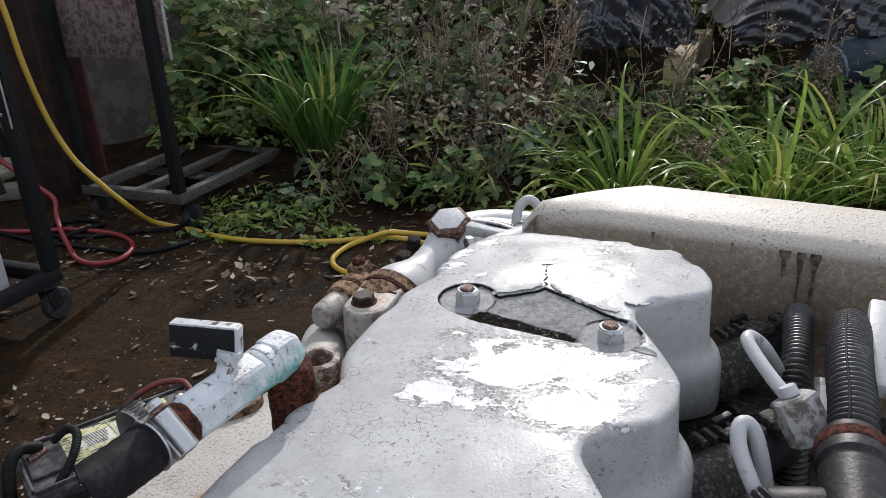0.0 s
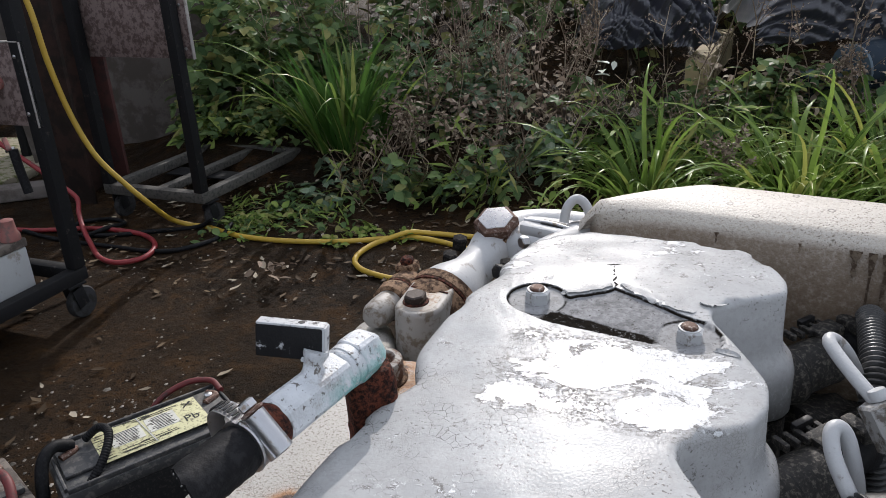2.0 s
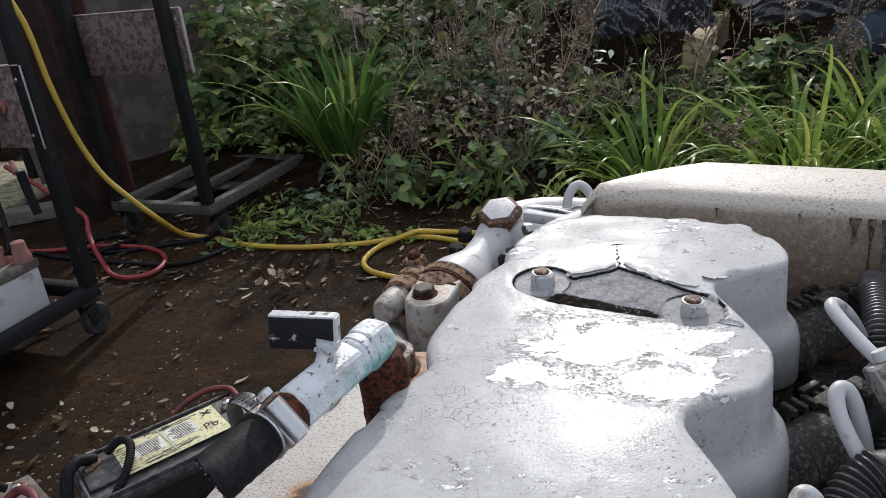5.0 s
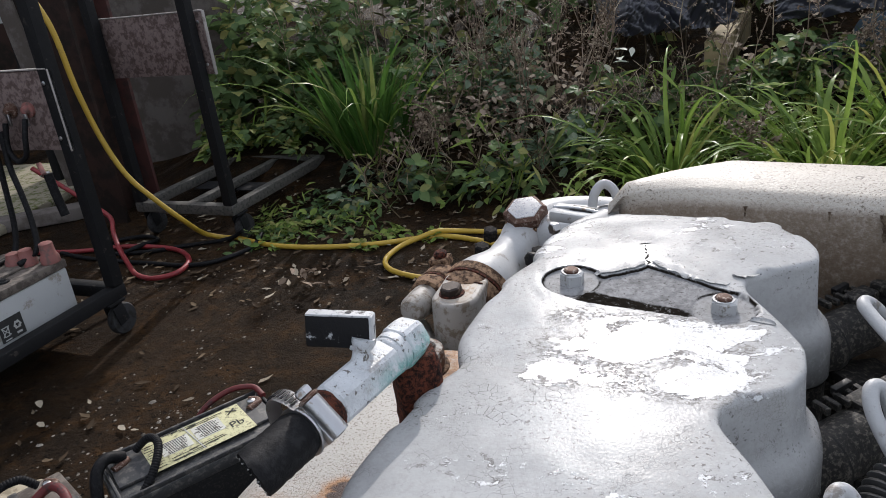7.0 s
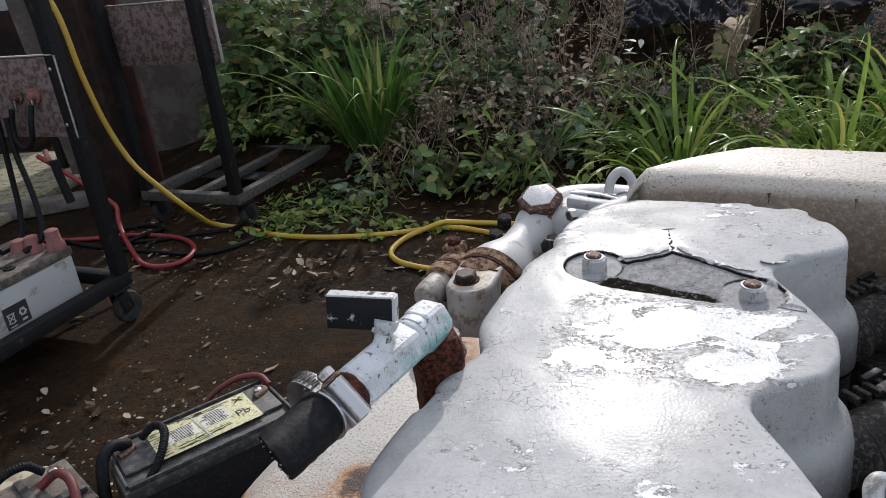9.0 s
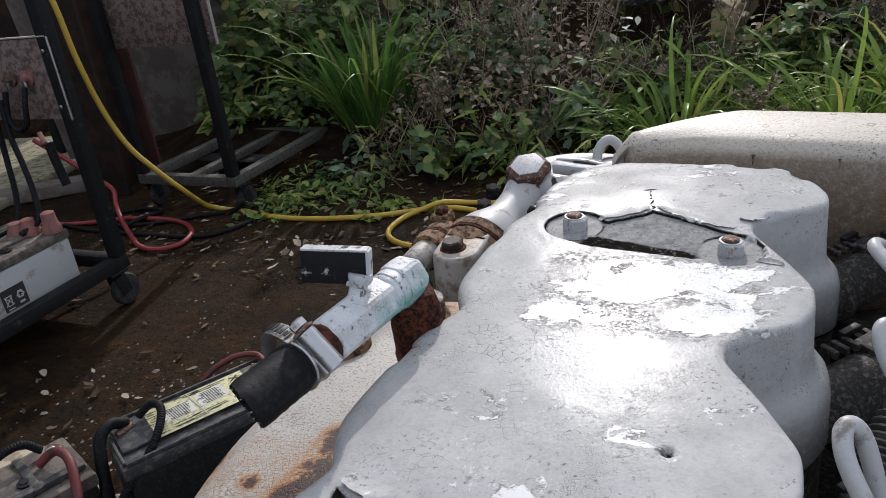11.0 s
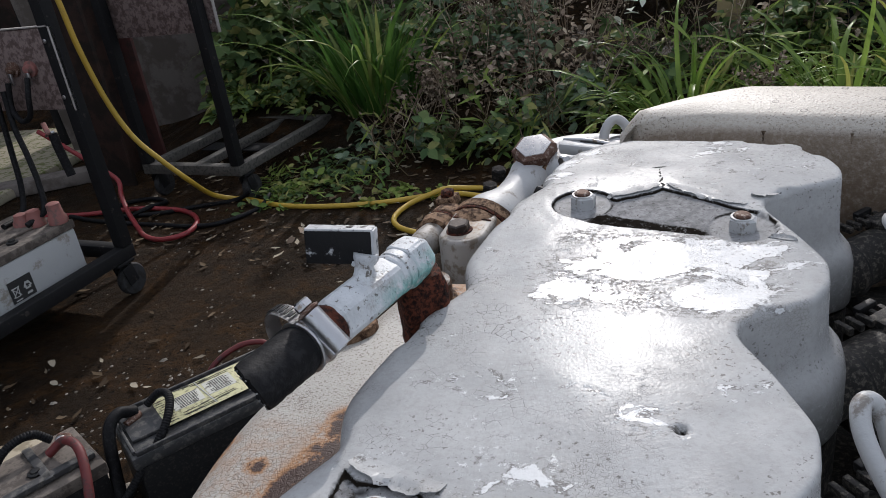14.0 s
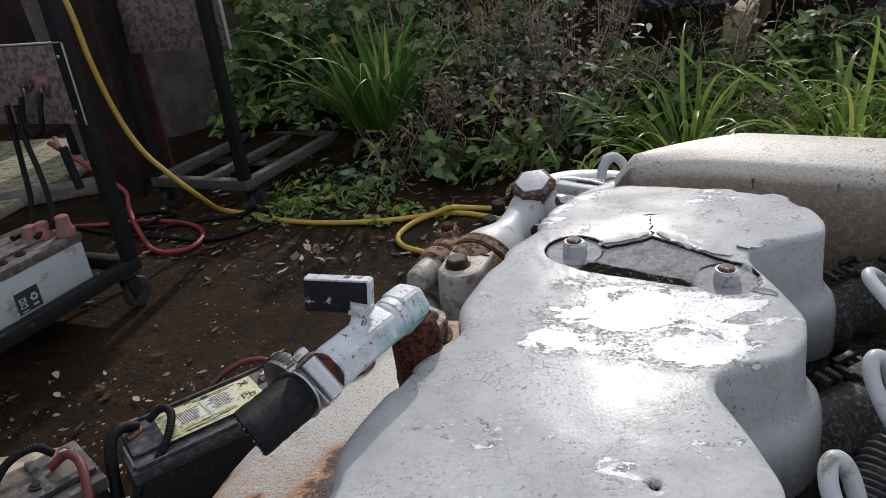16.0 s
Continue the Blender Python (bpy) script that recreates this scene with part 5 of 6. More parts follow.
    return (p.x, p.y, z)


heading = math.degrees(math.atan2(AX.y, AX.x)) - 90
part("cylinder_head", box(0.40, 0.98, 0.09, 0.012, pose(*along(0.02, 0.08, 0.585), 0, 0, heading)), GREASE, engine, "greasy black cylinder head")
part("engine_block", box(0.46, 1.02, 0.36, 0.02, pose(*along(0.02, 0.05, 0.235), 0, 0, heading)), GREASE, engine, "black greasy engine block")
part("sump", box(0.30, 0.95, 0.14, 0.03, pose(*along(0.02, 0.05, 0.10), 0, 0, heading)), GREASE, engine)
for a in (-0.36, 0.40):
    bearer = finish("timber_bearer", box(0.75, 0.14, 0.098, 0.006, pose(*along(a, 0.05, 0.0), 0, 0, heading)), TIMBER)
    tagged(bearer, "rough timber bearer under the engine, dark and wet", "timber", "bearers under the engine")

# ---- ground and walls ----
def bank(x, y):
    """Height of the ground: a flat yard that rises into an overgrown bank."""
    edge = 3.05 + 0.08 * math.sin(x * 2.1) - 0.45 * smooth(-0.3, 0.6, x)
    return 0.20 * smooth(edge, edge + 0.9, y) * smooth(-2.0, -1.2, x) + 0.35 * smooth(4.2, 5.5, y) + 0.008 * noise.noise((x * 3, y * 3, 0)) * smooth(2.4, 3.0, y)


def build_ground():
    xs = [-3000, -300, -40, -12] + list(np.arange(-5, 5.01, 0.1)) + [12, 40, 300, 3000]
    ys = [-3000, -300, -40, -10] + list(np.arange(-3, 7.01, 0.1)) + [14, 40, 300, 3000]
    verts, faces = [], []
    for y in ys:
        for x in xs:
            verts.append((x, y, bank(x, y) if abs(x) < 6 and -4 < y < 8 else 0.0))
    w = len(xs)
    for j in range(len(ys) - 1):
        for i in range(w - 1):
            faces.append((j * w + i, j * w + i + 1, (j + 1) * w + i + 1, (j + 1) * w + i))
    return tagged(raw("ground", verts, faces, GROUND), "dark wet dirt yard with grit and fallen leaves", "ground", kind="structure")


ground = build_ground()


def wall_piece(name, sx, sy, sz, m, material, label):
    return tagged(finish(name, box(sx, sy, sz, 0.01, m), material), label, "wall", kind="structure")


wall_piece("wall_north", 1.05, 0.22, 3.2, pose(-1.90, 4.42, -0.05, 0, 0, -6), CONCRETE, "stained grey concrete yard wall")
tagged(finish("pavement", box(1.9, 1.25, 0.05, 0.015, pose(-3.14, 3.85, 0, 0, 0, -8)), MOSSY), "mossy concrete slab beside the steel column", "pavement", kind="structure")


tagged(finish("kerb", box(0.62, 0.11, 0.062, 0.012, pose(-2.16, 3.40, 0, 0, 0, 18)), CONCRETE), "worn grey concrete kerb stone on the dirt", "kerb", kind="structure")
# Added slab, out of view: bounces light onto faces turned to the camera.
tagged(finish("pavement", box(10.5, 2.6, 0.05, 0.01, pose(0.4, -1.76, -0.02)), BOUNCE_SLAB), "unseen pale concrete slab added behind the engine to bounce light", "pavement", kind="structure")
wall_piece("wall_west", 4.2, 0.2, 3.0, pose(-4.75, 5.3, 0, 0, 0, 0), BROWN_STEEL, "dark sheet-clad workshop wall")
# Added wall, out of view: keeps skylight off the left of the yard.
wall_piece("wall_south", 0.2, 9.0, 3.2, pose(-5.4, 0.8, 0, 0, 0, 0), BROWN_STEEL, "unseen dark wall added on the left to block skylight")


def column():
    """A rolled-steel H column."""
    ob = thing("steel_column", "dark brown painted steel H column standing on the yard", "column", at=(-1.74, 3.42, 0), turn=-18)
    part("flange", box(0.25, 0.018, 3.19, 0.003, pose(0, -0.11, 0)), BROWN_STEEL, ob)
    part("flange", box(0.25, 0.018, 3.19, 0.003, pose(0, 0.11, 0)), RED_STEEL, ob, "faded red-oxide flange")
    part("web", box(0.014, 0.20, 3.19, 0.001, pose(0, 0, 0)), BROWN_STEEL, ob)
    return ob


column()


# ---- trolleys ----
def trolley(W=0.50):
    """A square-tube trolley: x to its right, y away from its posts; posts at y = 0."""
    L, S = 0.68, 0.040
    ob = thing("steel_trolley", "black square-tube steel trolley on castors with a weathered panel", "trolley", "trolleys in the yard")
    z0 = 0.118
    for x in (S / 2, W - S / 2):
        part("side_rail", box(S, L, S, 0.003, pose(-x, L / 2, z0)), DUSTY_STEEL, ob)
        part("upright", box(S, S, 1.15, 0.003, pose(-x, S / 2, z0 + S + 0.001)), BLACK_STEEL, ob)
        for y in (0.05, L - 0.05):
            cz = part("caster", box(0.05, 0.065, 0.008, 0.001, pose(-x, y, 0.1095)), BLACK_STEEL, ob)
            for q in (-1, 1):
                part("fork", box(0.004, 0.040, 0.062, 0.001, pose(-x + q * 0.019, y + 0.012, 0.042, 12)), BLACK_STEEL, cz)
            part("wheel", lathe([(0.012, -0.017), (0.028, -0.016), (0.046, -0.013), (0.050, -0.008), (0.050, 0.008), (0.046, 0.013), (0.028, 0.016), (0.012, 0.017)], 28, Matrix.Translation((-x, y + 0.020, 0.050)) @ Matrix.Rotation(radians(90), 4, "Y")), TYRE, cz, "grey rubber-tyred wheel")
    for y in (S / 2, L - S / 2):
        part("cross_rail", box(W - 2 * S - 0.002, S, S, 0.003, pose(-W / 2, y, z0)), DUSTY_STEEL, ob)
    part("middle_rail", box(S, L - 2 * S - 0.002, S * 0.8, 0.003, pose(-W / 2, L / 2, z0)), DUSTY_STEEL, ob)
    part("floor_strip", box(W - 2 * S - 0.004, 0.10, 0.006, 0.001, pose(-W / 2, L * 0.52, z0 - 0.008)), BLACK_STEEL, ob)
    return ob


def panel_on(ob, y, z, sz, w0, w1):
    """A panel bolted across the uprights."""
    p = part("panel", box(w1 - w0, 0.010, sz, 0.002, pose(-(w0 + w1) / 2, y, z)), PANEL, ob, "brown weathered panel with bare edges")
    part("panel_edge", box(0.004, 0.014, sz + 0.006, 0.001, pose(-w0 + 0.004, y, z - 0.003)), PANEL_EDGE, p)
    part("panel_edge", box(w1 - w0, 0.014, 0.004, 0.001, pose(-(w0 + w1) / 2, y, z + sz + 0.002)), PANEL_EDGE, p)
    for x in (w0 + 0.022, w1 - 0.022):
        for zz in (0.035, sz - 0.035):
            part("bolt", lathe([(0.006, 0), (0.006, 0.003), (0.003, 0.005)], 10, Matrix.Translation((-x, y - 0.005, z + zz)) @ Matrix.Rotation(radians(90), 4, "X")), STEEL, p)
    return p


FAR_TURN = math.degrees(math.atan2(0.938, 0.344)) - 90
far_trolley = trolley()
panel_on(far_trolley, 0.055, 0.655, 0.22, -0.022, 0.50)
far_trolley.matrix_basis = pose(-1.035, 2.915, 0, 0, 0, FAR_TURN)
near_trolley = trolley(0.66)
panel_on(near_trolley, -0.014, 0.592, 0.225, 0.006, 0.66)
near_trolley.matrix_basis = pose(-1.166, 2.262, 0, 0, 0, -19) @ pose(0, -0.68, 0) @ Matrix.Identity(4)
# its uprights stand at the far end
for o in near_trolley.children:
    if o.name.split(".")[0] in ("side_rail", "cross_rail", "middle_rail"):
        o.data.materials[0] = BLACK_STEEL
    if o.name.split(".")[0] in ("upright", "panel"):
        o.location.y += 0.68 - 0.040 if o.name.startswith("upright") else 0.66


# ---- batteries ----
def battery(name_label, L=0.345, W=0.172, H=0.190, case=PLASTIC, lid_mat=BATTERY_LID):
    ob = thing("battery", name_label, "battery", "batteries")
    part("case", box(L - 0.008, W - 0.008, H - 0.028, 0.006), case, ob)
    lid = part("lid", box(L, W, 0.027, 0.005, pose(0, 0, H - 0.028)), lid_mat, ob)
    part("lid_rim", box(L - 0.03, W * 0.62, 0.008, 0.003, pose(0, W * 0.08, H - 0.001)), lid_mat, lid)
    for x in (-1, 1):
        t = part("terminal", lathe([(0.009, 0), (0.0085, 0.016), (0.006, 0.018)], 18, Matrix.Translation((x * (L / 2 - 0.035), W * 0.22, H - 0.001))), STEEL, ob, "lead terminal post")
        part("terminal_clamp", tube([(x * (L / 2 - 0.035) - 0.014, W * 0.22 - 0.018, H + 0.008), (x * (L / 2 - 0.035) + 0.014, W * 0.22 - 0.004, H + 0.008), (x * (L / 2 - 0.035) + 0.002, W * 0.22 + 0.016, H + 0.008)], 0.0075, 10, 5), STUD, ob)
    return ob, lid


bat, lid = battery("black car battery with a torn yellow label, standing on the dirt")
lab = part("label", box(0.205, 0.108, 0.0012, 0.0003, pose(0.010, 0.006, 0.1972)), LABEL, lid, "torn yellow warning label")
part("label_panel", box(0.060, 0.046, 0.0006, 0, pose(-0.035, 0.010, 0.1985)), LABEL_GREY, lab)
part("label_panel", box(0.058, 0.050, 0.0006, 0, pose(0.034, 0.016, 0.1985)), LABEL_GREY, lab)
PRINT = random.Random(21)
for k in range(9):
    part("print_line", box(PRINT.uniform(0.030, 0.052), 0.0014, 0.0005, 0, pose(0.034, 0.036 - 0.0052 * k, 0.1992)), INK, lab)
    part("print_line", box(PRINT.uniform(0.034, 0.054), 0.0013, 0.0005, 0, pose(-0.035, 0.030 - 0.0050 * k, 0.1992)), INK, lab)
for k in range(11):
    part("print_line", box(PRINT.uniform(0.012, 0.028), 0.0015, 0.0005, 0, pose(-0.080 + PRINT.uniform(-0.006, 0.006), 0.046 - 0.0085 * k, 0.1988)), INK, lab)
    part("print_line", box(PRINT.uniform(0.030, 0.075), 0.0013, 0.0005, 0, pose(PRINT.uniform(-0.04, 0.05), -0.026 - 0.0028 * k if k < 6 else 0.046 + 0.003 * (k - 6), 0.1988)), INK, lab)
part("crease", box(0.0022, 0.104, 0.0007, 0, pose(0.001, 0.006, 0.1992, 0, 0, 6)), PALE_PRINT, lab, "pale crease in the label")
for x, y in ((-0.155, 0.0), (0.155, 0.0)):
    part("lid_edge", box(0.006, 0.150, 0.010, 0.002, pose(x * 1.06, y, 0.188)), BATTERY_LID, lid)
for y in (-0.080, 0.080):
    part("lid_edge", box(0.325, 0.006, 0.010, 0.002, pose(0, y, 0.188)), BATTERY_LID, lid)


def letters(text, size, m, material, parent, name="lettering"):
    cu = bpy.data.curves.new(name, "FONT")
    cu.body, cu.size, cu.extrude = text, size, 0.0002
    tmp = bpy.data.objects.new(name, cu)
    scene.collection.objects.link(tmp)
    me = bpy.data.meshes.new_from_object(tmp.evaluated_get(bpy.context.evaluated_depsgraph_get()))
    bpy.data.objects.remove(tmp)
    me.materials.clear()
    me.materials.append(material)
    ob = new(name, me)
    ob.parent = parent
    ob.matrix_basis = m
    return ob


letters("Pb", 0.030, pose(0.070, -0.018, 0.1990, 0, 0, 0), INK, lab)
part("print_cross", box(0.024, 0.003, 0.0005, 0, pose(0.092, 0.040, 0.1990, 0, 0, 40)), INK, lab)
part("print_cross", box(0.024, 0.003, 0.0005, 0, pose(0.092, 0.040, 0.1996, 0, 0, -40)), INK, lab)
BAT_TURN = math.degrees(math.atan2(0.212, 0.252))
bat.matrix_basis = pose(-0.612, 1.395, -0.018, 0, 0, BAT_TURN)

bat2, lid2 = battery("grimy dust-brown battery with red and black leads, beside the other battery", 0.30, 0.172, 0.19, PLASTIC, DUSTY_LID)
bat2.matrix_basis = pose(-0.905, 1.170, -0.02, 0, 0, BAT_TURN + 8)
part("lid_ridge", box(0.285, 0.020, 0.012, 0.003, pose(0, -0.052, 0.191)), BATTERY_LID, lid2)
part("lid_patch", box(0.120, 0.080, 0.0015, 0.0005, pose(-0.070, 0.030, 0.1975)), BOARD, lid2, "patch of pale dried dirt")
part("lid_strip", box(0.016, 0.130, 0.010, 0.002, pose(0.060, 0.0, 0.193)), BATTERY_LID, lid2)
for k in range(3):
    part("vent_plug", lathe([(0.014, 0), (0.014, 0.004), (0.009, 0.005), (0.008, 0.008), (0.003, 0.009)], 16, pose(-0.10 + 0.075 * k, -0.02, 0.1965)), PLASTIC, lid2)


board = tagged(finish("timber_board", box(0.30, 0.24, 0.022, 0.003, pose(-1.17, 1.36, 0.0, 0, 0, 12)), BOARD), "pale weathered board lying on the dirt", "board")
bat3, lid3 = battery("large pale grey battery with red terminal caps, on a trolley", 0.345, 0.26, 0.185, GREY_BATTERY, DUSTY_LID)
bat3.matrix_basis = pose(-1.166, 2.262, 0, 0, 0, -19) @ pose(-0.185, -0.30, 0.111, 0, 0, 90)


def cable(name, pts, r, material, label, category="cable", group=""):
    return tagged(finish(name, tube(pts, r, 12, 10), material), label, category, group)


YEL = [(-1.62, 2.72, 1.5), (-1.50, 2.74, 1.08), (-1.439, 2.75, 0.898), (-1.415, 2.75, 0.689), (-1.378, 2.75, 0.506), (-1.324, 2.75, 0.366), (-1.250, 2.76, 0.262), (-1.185, 2.80, 0.160), (-1.175, 2.92, 0.060), (-1.12, 2.97, 0.016), (-1.05, 2.955, 0.011), (-0.892, 2.85, 0.011), (-0.705, 2.789, 0.011), (-0.491, 2.768, 0.011), (-0.286, 2.792, 0.011), (-0.20, 2.78, 0.011), (-0.097, 2.72, 0.011), (0.03, 2.62, 0.011)]
cable("air_hose", YEL, 0.0098, YELLOW_HOSE, "yellow rubber air hose hanging down and trailing over the dirt", "hose")
cable("air_hose", [(0.06, 2.76, 0.011), (-0.08, 2.80, 0.011), (-0.17, 2.805, 0.020), (-0.24, 2.795, 0.030), (-0.306, 2.770, 0.022), (-0.381, 2.715, 0.012), (-0.416, 2.613, 0.011), (-0.389, 2.528, 0.011), (-0.318, 2.466, 0.011), (-0.24, 2.43, 0.011), (-0.12, 2.42, 0.011)], 0.0096, YELLOW_HOSE, "loop of yellow air hose on the dirt", "hose")
cable("red_hose", [(-1.90, 3.10, 0.34), (-1.78, 3.08, 0.255), (-1.68, 3.06, 0.180), (-1.60, 3.04, 0.12), (-1.57, 2.98, 0.075), (-1.52, 2.90, 0.035), (-1.44, 2.79, 0.012), (-1.35, 2.67, 0.011), (-1.264, 2.623, 0.011), (-1.19, 2.66, 0.011), (-1.185, 2.76, 0.011), (-1.25, 2.86, 0.012), (-1.36, 2.925, 0.013), (-1.53, 2.962, 0.016), (-1.74, 2.97, 0.011), (-1.95, 3.0, 0.011)], 0.0095, RED_RUBBER, "red rubber hose looped on the dirt", "hose")
cable("black_cable", [(-0.972, 3.016, 0.012), (-0.955, 2.92, 0.02), (-0.975, 2.835, 0.010), (-1.086, 2.735, 0.009), (-1.20, 2.73, 0.009), (-1.327, 2.771, 0.009), (-1.518, 2.834, 0.009), (-1.68, 2.9, 0.009), (-1.85, 3.0, 0.009)], 0.0085, RUBBER, "black cable lying on the dirt")
cable("black_cable", [(-1.02, 2.93, 0.05), (-1.10, 2.955, 0.012), (-1.261, 2.93, 0.009), (-1.42, 2.90, 0.009), (-1.60, 2.93, 0.009), (-1.62, 3.05, 0.009), (-1.51, 3.085, 0.009), (-1.42, 3.03, 0.009), (-1.45, 2.93, 0.026), (-1.52, 2.88, 0.009)], 0.0085, RUBBER, "black cable coiled on the dirt")

# Leads of the batteries.
cable("battery_lead", [(-0.735, 1.345, 0.205), (-0.752, 1.315, 0.222), (-0.757, 1.280, 0.205), (-0.745, 1.240, 0.14), (-0.735, 1.21, 0.05), (-0.73, 1.19, 0.012), (-0.70, 1.10, 0.012)], 0.0115, RUBBER, "thick black battery lead dropping from the terminal", "cable", "battery leads").location.z = -0.018
tagged(finish("battery_lead", ribbed_hose([(-0.718, 1.362, 0.206), (-0.690, 1.372, 0.226), (-0.658, 1.345, 0.228), (-0.655, 1.290, 0.200), (-0.690, 1.230, 0.150), (-0.730, 1.180, 0.10), (-0.76, 1.12, 0.08), (-0.80, 1.07, 0.05)], 0.0082, 0.0050, 0.0009, 16), RUBBER), "black ribbed battery lead", "cable", "battery leads").location.z = -0.018
cable("battery_lead", [(-0.512, 1.535, 0.200), (-0.545, 1.565, 0.205), (-0.600, 1.560, 0.200), (-0.655, 1.525, 0.170), (-0.690, 1.48, 0.09), (-0.715, 1.45, 0.012), (-0.74, 1.40, 0.012)], 0.0062, DARK_RED, "faded red battery lead", "cable", "battery leads").location.z = -0.018
cable("battery_lead", [(-0.852, 1.235, 0.185), (-0.820, 1.245, 0.205), (-0.775, 1.215, 0.205), (-0.745, 1.160, 0.16), (-0.735, 1.10, 0.08), (-0.74, 1.05, 0.012)], 0.0085, DARK_RED, "red battery lead clamped to a grimy battery", "cable", "battery leads")
tagged(finish("battery_lead", ribbed_hose([(-0.865, 1.270, 0.190), (-0.890, 1.255, 0.215), (-0.925, 1.215, 0.205), (-0.945, 1.16, 0.15), (-0.95, 1.10, 0.05)], 0.0082, 0.0050, 0.0009, 16), RUBBER), "black ribbed battery lead", "cable", "battery leads")


def on_trolley(x, y, z):
    """A point in the near trolley's own frame, in the world."""
    return tuple(near_trolley.matrix_basis @ Vector((x, y, z)))


# Sockets and leads on the near trolley's panel.
panel = [o for o in near_trolley.children if o.name.startswith("panel")][0]
for x, mat, name in ((-0.115, RED_CAP, "red_socket"), (-0.185, STUD, "socket")):
    sock = part(name, lathe([(0.022, 0), (0.022, 0.008), (0.013, 0.010), (0.011, 0.022), (0.006, 0.024)], 20, Matrix.Translation((x, -0.020, 0.712)) @ Matrix.Rotation(radians(90), 4, "X")), mat, panel, "round cable socket")
    part("lug", box(0.012, 0.008, 0.035, 0.002, pose(x, -0.040, 0.670)), STEEL, sock)
cable("trolley_lead", [on_trolley(-0.115, 0.615, 0.690), on_trolley(-0.112, 0.595, 0.640), on_trolley(-0.125, 0.590, 0.590), on_trolley(-0.165, 0.590, 0.575), on_trolley(-0.20, 0.60, 0.61), on_trolley(-0.195, 0.612, 0.68)], 0.0080, RUBBER, "black lead looped between two sockets on a panel", "cable", "trolley leads")
cable("trolley_lead", [on_trolley(-0.21, 0.60, 0.66), on_trolley(-0.20, 0.585, 0.56), on_trolley(-0.17, 0.57, 0.48), on_trolley(-0.14, 0.55, 0.40), on_trolley(-0.12, 0.52, 0.33), on_trolley(-0.13, 0.46, 0.31)], 0.0085, RUBBER, "black lead hanging from a panel to a battery", "cable", "trolley leads")
cable("trolley_lead", [on_trolley(-0.25, 0.60, 0.66), on_trolley(-0.25, 0.585, 0.50), on_trolley(-0.235, 0.56, 0.38), on_trolley(-0.22, 0.52, 0.315), on_trolley(-0.20, 0.44, 0.312)], 0.0085, RUBBER, "black lead hanging from a panel to a battery", "cable", "trolley leads")
clamp_lead = thing("crocodile_clip", "red crocodile clip hanging from a black lead", "clip")
part("jaw", box(0.014, 0.050, 0.010, 0.003, pose(*on_trolley(-0.095, 0.60, 0.545), 30, 0, 40)), RED_CAP, clamp_lead)
part("jaw", box(0.012, 0.044, 0.008, 0.003, pose(*on_trolley(-0.085, 0.60, 0.530), -20, 0, 60)), STEEL, clamp_lead)
part("grip", tube([on_trolley(-0.075, 0.60, 0.535), on_trolley(-0.070, 0.60, 0.48), on_trolley(-0.058, 0.60, 0.41)], 0.013, 12, 4), RUBBER, clamp_lead)
for x, y, h in ((-0.075, -0.160, 0.045), (-0.135, -0.185, 0.035), (-0.17, -0.20, 0.03)):
    cap = part("terminal_cap", lathe([(0.027, 0), (0.027, 0.016), (0.021, 0.026), (0.019, h * 1.3), (0.014, h * 1.36)], 14, pose(*on_trolley(x, 0.68 + y, 0.296))), RED_CAP, None)
    tagged(cap, "dusty red rubber terminal cap on a battery", "cap", "terminal caps")
for x, y in ((-0.10, -0.30), (-0.10, -0.36), (-0.11, -0.43), (-0.20, -0.36)):
    vent = part("vent_cap", lathe([(0.016, 0), (0.016, 0.004), (0.010, 0.005), (0.009, 0.010), (0.004, 0.011)], 18, pose(*on_trolley(x, 0.68 + y, 0.296))), PLASTIC, None)
    tagged(vent, "black vent cap on a grey battery", "cap", "vent caps")
sticker = part("sticker", box(0.075, 0.001, 0.062, 0, pose(-0.052, -0.1285, 0.045)), INK, bat3, "black recycling sticker")
def mark(x, z, w, h, turn=0.0):
    part("print_mark", move(box(w, 0.001, h, 0, Matrix.Translation((0, 0, -h / 2))), Matrix.Translation((x, -0.1296, z)) @ Matrix.Rotation(radians(turn), 4, "Y")), PALE_PRINT, sticker)


# a crossed-out bin
for x, z, w, h, turn in ((-0.071, 0.086, 0.022, 0.0025, 0), (-0.079, 0.072, 0.0022, 0.026, -6), (-0.063, 0.072, 0.0022, 0.026, 6), (-0.071, 0.060, 0.014, 0.0022, 0), (-0.071, 0.074, 0.036, 0.0024, 48), (-0.071, 0.074, 0.036, 0.0024, -48), (-0.071, 0.050, 0.020, 0.0030, 0)):
    mark(x, z, w, h, turn)
# a triangle of three arrows
for k in range(3):
    a = radians(90 + 120 * k)
    cx, cz = -0.034 + 0.0080 * math.cos(a + math.pi), 0.078 + 0.0080 * math.sin(a + math.pi)
    mark(cx, cz, 0.0170, 0.0044, -120 * k)
    mark(cx + 0.009 * math.cos(a + 0.9), cz + 0.009 * math.sin(a + 0.9), 0.0065, 0.0065, 45 - 120 * k)
mark(-0.034, 0.056, 0.016, 0.0060)



# Odds and ends behind the near trolley.
plank = finish("leaning_plank", box(0.075, 0.03, 1.35, 0.005, pose(-2.20, 3.86, 0.0, 0, -4, 10)), CONCRETE)
tagged(plank, "weathered grey plank leaning behind a trolley", "plank")
barrier = thing("warning_board", "orange and white striped warning board behind the trolley", "sign")
part("post", box(0.04, 0.04, 0.95, 0.004, pose(-2.36, 3.99, 0.0)), BLACK_STEEL, barrier)
part("orange_face", box(0.12, 0.012, 0.06, 0.002, pose(-2.36, 3.96, 0.93)), ORANGE, barrier, "orange band")
